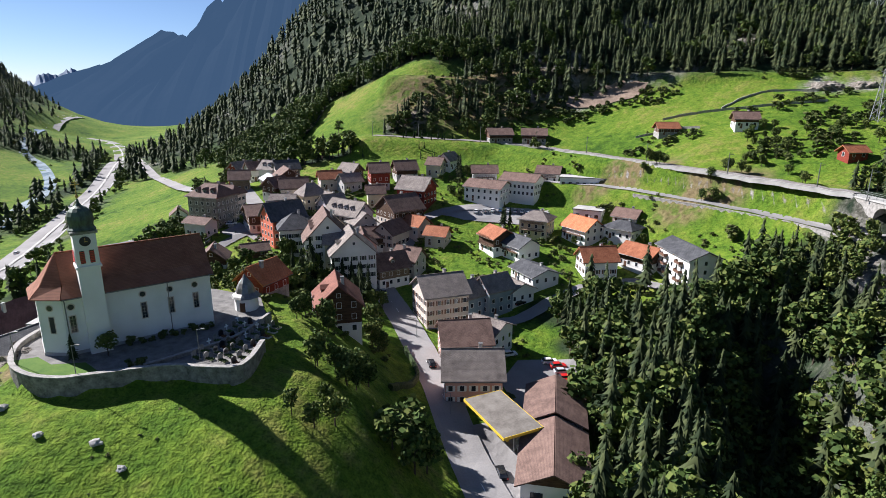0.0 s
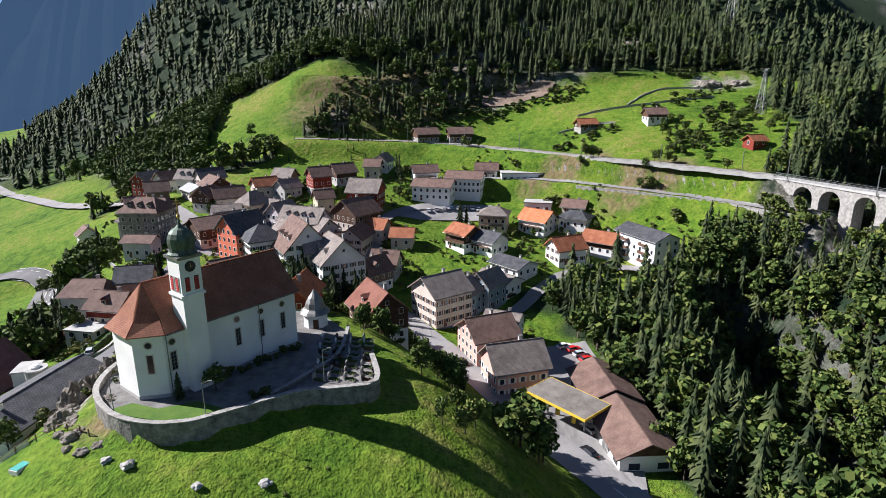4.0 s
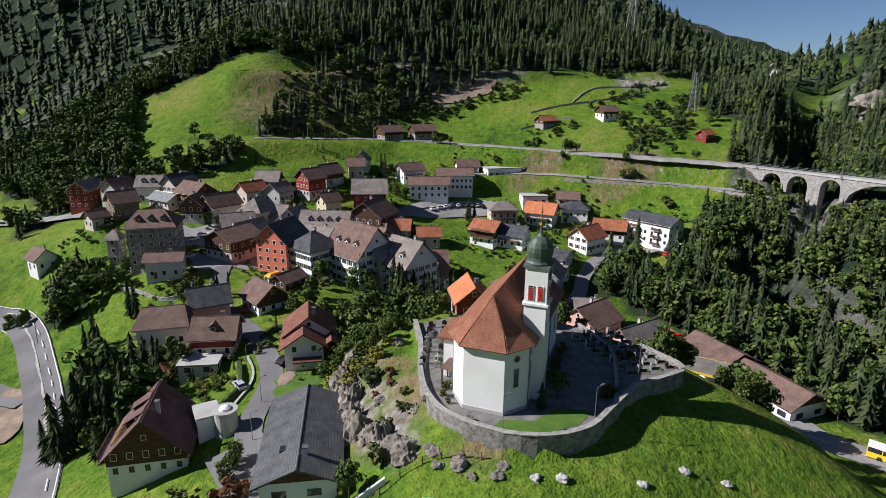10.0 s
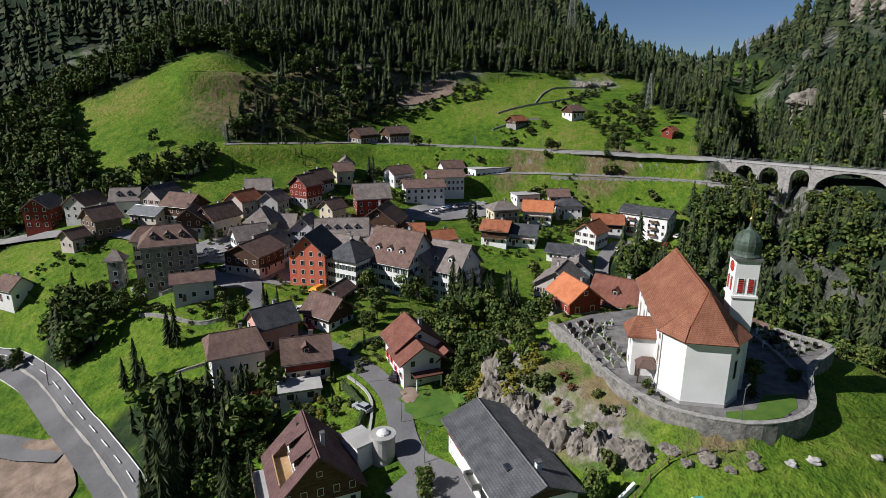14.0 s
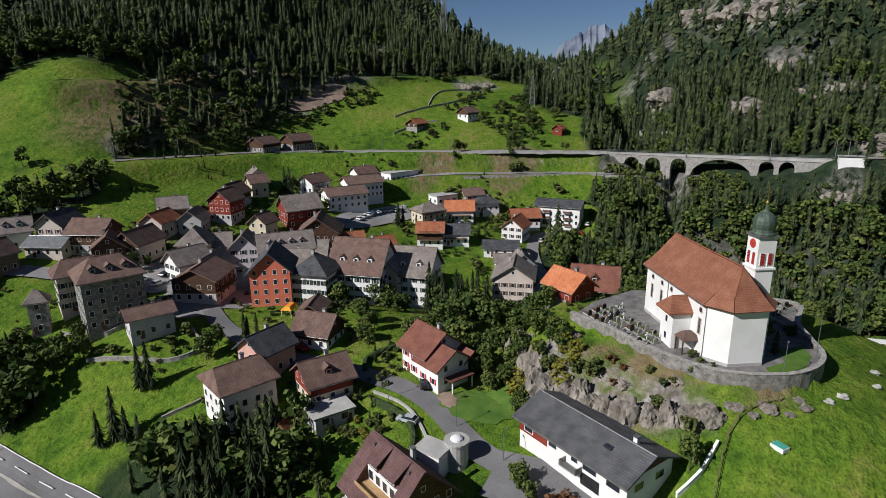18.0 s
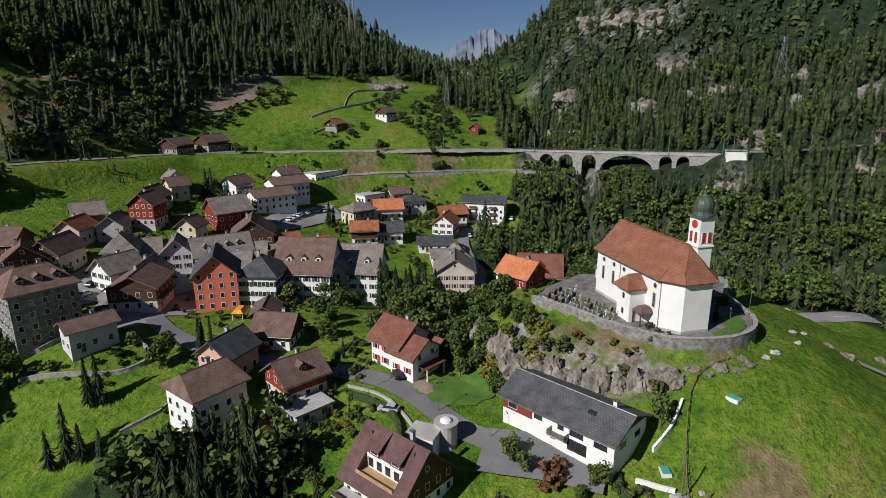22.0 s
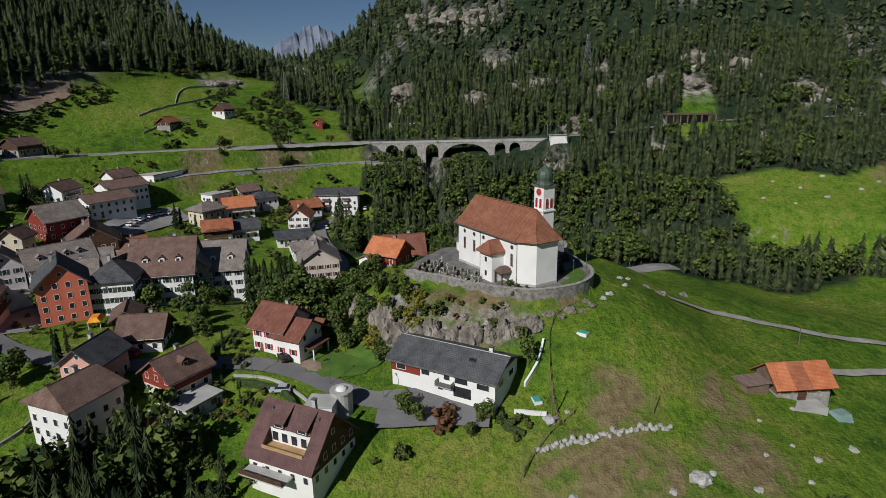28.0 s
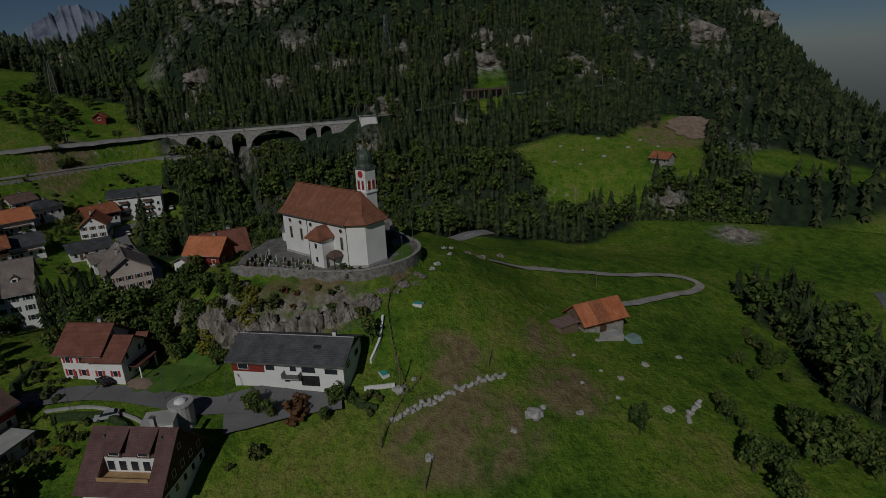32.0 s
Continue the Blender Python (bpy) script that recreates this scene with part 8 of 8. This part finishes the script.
# ---- gardens, walls and sheds between the western houses ----
for label, line, up, k in (("low grey stone terrace wall below a garden", [(-102.1, 197.3), (-97.9, 188.7), (-92, 178.8), (-85.7, 175.7), (-82.6, 183.3)], 0.9, STONE), ("low garden wall below the white house", [(-103.7, 154.2), (-102.8, 144.8), (-97.7, 139), (-91.9, 141.2)], 0.7, STONE), ("curved terrace wall of a garden", [(-102.1, 167.1), (-95.5, 162.5), (-90.2, 162.7)], 0.6, OLDSTONE), ("stone wall beside the granite house", [(-100.1, 213.6), (-95, 200.3), (-79.6, 199)], 1.0, STONE),
                           ("low kerb wall along the lane", [(-78.4, 127.7), (-79.8, 116.7), (-89.5, 104.1)], 0.35, CONCRETE), ("dry stone field wall on the upper meadow", [(108.9, 269.3), (124.3, 264.1), (145.2, 255.1), (172.5, 246.3)], 0.9, STONE), ("dry stone field wall above the farm", [(93.3, 257.7), (109, 253.5), (118.2, 246)], 0.8, STONE), ("pale field wall beside the meadow hut", [(133.8, 263.1), (154.5, 269), (175.2, 258.7)], 0.8, STONE)):
    wall_along("garden_wall", label, line, None, lambda x, y, up=up: ground_at(x, y) + up, 0.4, k, foot=2.2)


def hedge(label, line, h, k):
    """A clipped hedge along a line."""
    pts = smooth_line(line, 0.8)
    q = random.Random(len(pts))
    bm = bmesh.new()
    t = np.gradient(pts, axis=0)
    t /= np.linalg.norm(t, axis=1)[:, None] + 1e-9
    rows = []
    for (x, y), (tx, ty) in zip(pts, t):
        z = ground_at(x, y)
        rows.append([bm.verts.new((x - ty * o + q.uniform(-0.1, 0.1), y + tx * o + q.uniform(-0.1, 0.1), z + v + q.uniform(-0.12, 0.12))) for o, v in ((-0.5, -0.2), (-0.55, h * 0.6), (-0.3, h), (0.3, h), (0.55, h * 0.6), (0.5, -0.2))])
    for a, b in zip(rows, rows[1:]):
        for j in range(5):
            bm.faces.new((a[j], b[j], b[j + 1], a[j + 1]))
    bm.faces.new(rows[0]), bm.faces.new(rows[-1][::-1])
    bmesh.ops.recalc_face_normals(bm, faces=bm.faces)
    tagged(link("hedge", bm, k), label, "hedge")


HEDGEGREEN = mat("hedge_leaves", (0.018, 0.035, 0.012), (0.06, 0.09, 0.025), 0.9, 1.6, 9, 0.9)
hedge("tall dark hedge beside the garden path", [(-56.3, 134.1), (-50.4, 124.8), (-46.6, 118.8)], 1.8, HEDGEGREEN)
hedge("clipped hedge along the lane", [(-80.6, 125.5), (-83.1, 114.6), (-90.5, 108.9)], 1.3, HEDGEGREEN)
hedge("clipped hedge round a lawn", [(-73.9, 133.9), (-69.9, 136.3), (-62.8, 134)], 1.2, HEDGEGREEN)
hedge("dark hedge behind the bungalow lawn", [(-86.9, 72), (-90.3, 70.6), (-91.5, 67.4)], 1.0, HEDGEGREEN)
hedge("clipped hedge before the pink house", [(-90.2, 160.5), (-87.1, 162), (-84, 161.7)], 1.2, HEDGEGREEN)
hedge("hedge along the street bank", [(-2.1, 82.7), (1.9, 101.7), (-2.4, 115.6)], 1.4, HEDGEGREEN)
house("garden_shed", "little garden shed with a terracotta roof", -94, 137.4, 20, 3.4, 3.0, 2.2, 3.4, OLDWOOD, TERRA, category="shed", chimney=False, over=0.3, gable=0.3)
house("house", "brown-roofed house with a white basement among shrubs", -68.3, 153.4, -75, 9, 8.5, 4.2, 7.6, WHITE, BROWNTILE, timber=2.4, chimney=True, z=12)
house("shed", "dark timber shed with a low roof beside the parked cars", -58.9, 164.8, 30, 8, 6, 2.6, 4.4, DARKWOOD, BROWNTILE, category="shed", chimney=False)
st = thing("market_stall", "orange and yellow market stall roof by the red house", "stall", pose(-61.4, 171.4, ground_at(-61.4, 171.4), 0, 0, 25))
part("canopy", (lambda b: (box(b, -2.6, -1.6, 2.2, 2.6, 1.6, 3.0, 0.9), b)[1])(bmesh.new()), mat("orange_canvas", (0.75, 0.2, 0.02), (0.85, 0.45, 0.04), 0.8, 0.5, 3, 0), st)
for x, y in ((-2.3, -1.3), (2.3, -1.3), (2.3, 1.3), (-2.3, 1.3)):
    part("post", boxes((x - 0.05, y - 0.05, -0.3, x + 0.05, y + 0.05, 2.25)), FRAME, st)


def patch(name, label, cx, cy, rx, ry, material, lift=0.12, turn=0.0, category="ground"):
    """A patch of other ground laid on the slope."""
    bm = bmesh.new()
    n, rings = 28, 6
    q = random.Random(int(cx * 3 + cy))
    wob = [q.uniform(0.85, 1.12) for _ in range(n)]
    ca, sa = math.cos(turn), math.sin(turn)
    a = 2 * math.pi * np.arange(n) / n
    k = np.maximum(np.linspace(0, 1, rings + 1), 0.002)[:, None] * np.array(wob)[None]
    u, v = rx * k * np.cos(a), ry * k * np.sin(a)
    X, Y = cx + u * ca - v * sa, cy + u * sa + v * ca
    Z = ground_top(X, Y) + lift
    rows = [[bm.verts.new((X[r, i], Y[r, i], Z[r, i])) for i in range(n)] for r in range(rings + 1)]
    for a, b in zip(rows, rows[1:]):
        for i in range(n):
            j = (i + 1) % n
            bm.faces.new((a[i], b[i], b[j], a[j]))
    tagged(link(name, bm, material), label, category, kind="structure")


patch("earth_island", "bare brown earth inside the road loop", -132.3, 166.4, 7.5, 15, EARTH, turn=0.1)
patch("bare_field", "bare brown field at the edge of the forest", 112, -131, 12, 18, EARTH)
patch("scree_patch", "grey-brown scree on the scrub slope", 88, 313, 24, 6, EARTH, turn=-0.25)
patch("family_lawn", "bright mown lawn beside the lane", -72.7, 105.4, 5.5, 9, LAWN, 0.08, turn=0.3, category="lawn")
for px, py, prx, pry in ((-61.3, 199.1, 22, 13), (-34.8, 190.7, 20, 12), (-15.2, 180.8, 11, 22), (-46.5, 210.4, 22, 8), (-64.7, 220.9, 18, 10), (-22.2, 201.7, 18, 10), (23.6, 216.6, 24, 6)):
    patch("street_paving", "worn grey asphalt between the village houses", px, py, prx, pry, PALEASPHALT, 0.1, category="paving")
patch("front_drive", "reddish paved drive of the family house", -73.6, 112.5, 1.7, 3.0, EARTH, 0.14, turn=-0.6, category="paving")
for x, y, r, sd in ((95.5, -40, 1.2, 71), (101.6, -57.9, 1.0, 72), (93.7, -66, 1.3, 73), (107.4, -47.9, 0.9, 74), (98.6, -81.9, 1.2, 75), (104.4, -91.8, 1.0, 76), (90.8, -52, 0.9, 77), (109.5, -69.9, 1.4, 78), (96.5, -97.8, 1.0, 79)):
    boulder(x, y, r, 0.6, sd, PALEROCK)
ribbon("mountain_road", [(229.6, 10.2), (208.8, -25.9), (197.9, -58.9), (179.5, -81.8), (168.3, -97.6), (145.1, -119.5)], 2.2, PALEASPHALT, "narrow road cut across the wooded mountainside", 0.4)
wall_along("road_wall", "pale stone wall below the mountain road", [(225.6, 10.2), (205.7, -26.9), (194.8, -59.9), (177.5, -83.7), (166.3, -98.6)], None, lambda x, y: ground_at(x + 2, y) + 0.6, 0.5, CONCRETE, foot=4.0)
for u in range(9):
    a = radians(39.5)
    lx, ly = 11 - u * 1.7, -7.0 - (u % 2) * 0.5
    tree("shrub", -46.8 + lx * math.cos(a) - ly * math.sin(a), 72.3 + lx * math.sin(a) + ly * math.cos(a), 1.3 + 0.4 * (u % 3), 1.0)
tree("cypress", -50.5, 59.3, 5.0, 1.6)
grove("yellow", -60.1, 90.2, 5, 5, 2.2)
grove("leafy", -64, 106, 4, 6, 5)
grove("leafy", -70.3, 98.3, 3, 4, 4)
grove("shrub", -62.1, 70.1, 3, 4, 1.6)
grove("leafy", -97.7, 137.7, 5, 7, 6)
grove("leafy", -105.7, 126.4, 6, 8, 6)
grove("spruce", -104.9, 144.3, 6, 6, 11)
grove("spruce", -111, 130.5, 3, 3, 13)
grove("spruce", -103.2, 137.1, 7, 10, 11)
grove("leafy", -101.7, 129.4, 8, 10, 6)
grove("leafy", -97.5, 154.3, 4, 5, 4)
grove("cypress", -86.3, 128.5, 6, 5, 3)
grove("yellow", -87.8, 123.5, 4, 4, 1.6)
grove("shrub", -80, 131.6, 4, 6, 1.6)
grove("leafy", -101.3, 117.5, 5, 5, 4)
grove("yellow", -64.1, 100.5, 4, 5, 3)
grove("leafy", -61.1, 95.6, 3, 4, 4)
grove("leafy", -56, 99.6, 4, 5, 5)
grove("shrub", -66.3, 76.2, 4, 6, 2)
grove("rust", -63.1, 84.1, 4, 4, 1.8)
grove("leafy", -52.1, 109.4, 4, 6, 6)
grove("leafy", -118.1, 199.7, 4, 6, 7)
grove("leafy", -38.7, 108.9, 5, 6, 6)
grove("leafy", -20.4, 89.9, 5, 6, 6)
grove("leafy", -104.7, -19.3, 8, 10, 7)
grove("leafy", -112.9, 2.8, 5, 5, 7)
grove("leafy", -78.3, -21.8, 8, 6, 4)
grove("airy", -108.8, -11.3, 5, 4, 8)


# ---- far peaks beyond the valley ----
def far_peak(name, label, cx, cy, half, base, top, a, b, seed):
    """A distant ridge standing across the line of sight from the village. Colours a and b give bare rock with snow, and
    blue in them paints haze.
    """
    d = Vector((cx, cy, 0)).normalized()
    side = Vector((-d.y, d.x, 0))
    bm = bmesh.new()
    n, m = 150, 16
    rows = []
    for i in range(n + 1):
        u = i / n * 2 - 1
        crest = (1 - abs(u) ** 1.6) * (0.72 + 0.2 * math.sin(u * 7 + seed)) + 0.12 * noise.noise((u * 9, seed, 0)) + 0.09 * noise.noise((u * 31, seed, 3)) + 0.05 * noise.noise((u * 80, seed, 3))
        row = []
        for j in range(m + 1):
            v = j / m
            z = base + (top - base) * crest * v ** 0.8 * (1 + 0.18 * noise.noise((u * 12, v * 5, seed)) * (1 - v))
            p = Vector((cx, cy, 0)) + side * u * half + d * (v * (top - base) * 0.9 + 40 * noise.noise((u * 9, v * 4, seed + 5)))
            row.append(bm.verts.new((p.x, p.y, z)))
        rows.append(row)
    for r0, r1 in zip(rows, rows[1:]):
        for j in range(m):
            bm.faces.new((r0[j], r1[j], r1[j + 1], r0[j + 1]))
    bmesh.ops.recalc_face_normals(bm, faces=bm.faces)
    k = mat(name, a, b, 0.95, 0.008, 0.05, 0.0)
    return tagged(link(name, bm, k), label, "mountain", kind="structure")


# Rock and snow tones carry a blue cast that imitates distance haze.
far_peak("snow_peak", "far grey rock peak with snow fields, tinted blue for haze", 2150, 900, 650, 40, 340, (0.09, 0.11, 0.15), (0.2, 0.23, 0.29), 2.0)
# Emission gives this near-black mesh the blue glow of distant haze.
haze = far_peak("haze_glow_mountainside", "mountainside across the valley, its blue haze put in as glow", -330, 2300, 1700, -80, 1500, (0.003, 0.004, 0.005), (0.005, 0.006, 0.007), 7.0)
haze_shader = haze.data.materials[0].node_tree.nodes["Principled BSDF"]
haze_shader.inputs["Specular IOR Level"].default_value = 0.0
haze_shader.inputs["Emission Color"].default_value, haze_shader.inputs["Emission Strength"].default_value = (0.024, 0.047, 0.084, 1), 1.0
# Pale blue tones put the haze of distance into the ridge's colour.
far_peak("haze_tinted_ridge", "ridge at the end of the valley, tinted blue for haze", -2350, 3050, 900, -150, 330, (0.16, 0.22, 0.3), (0.26, 0.32, 0.42), 5.0)
build_ground()
plant_woods()
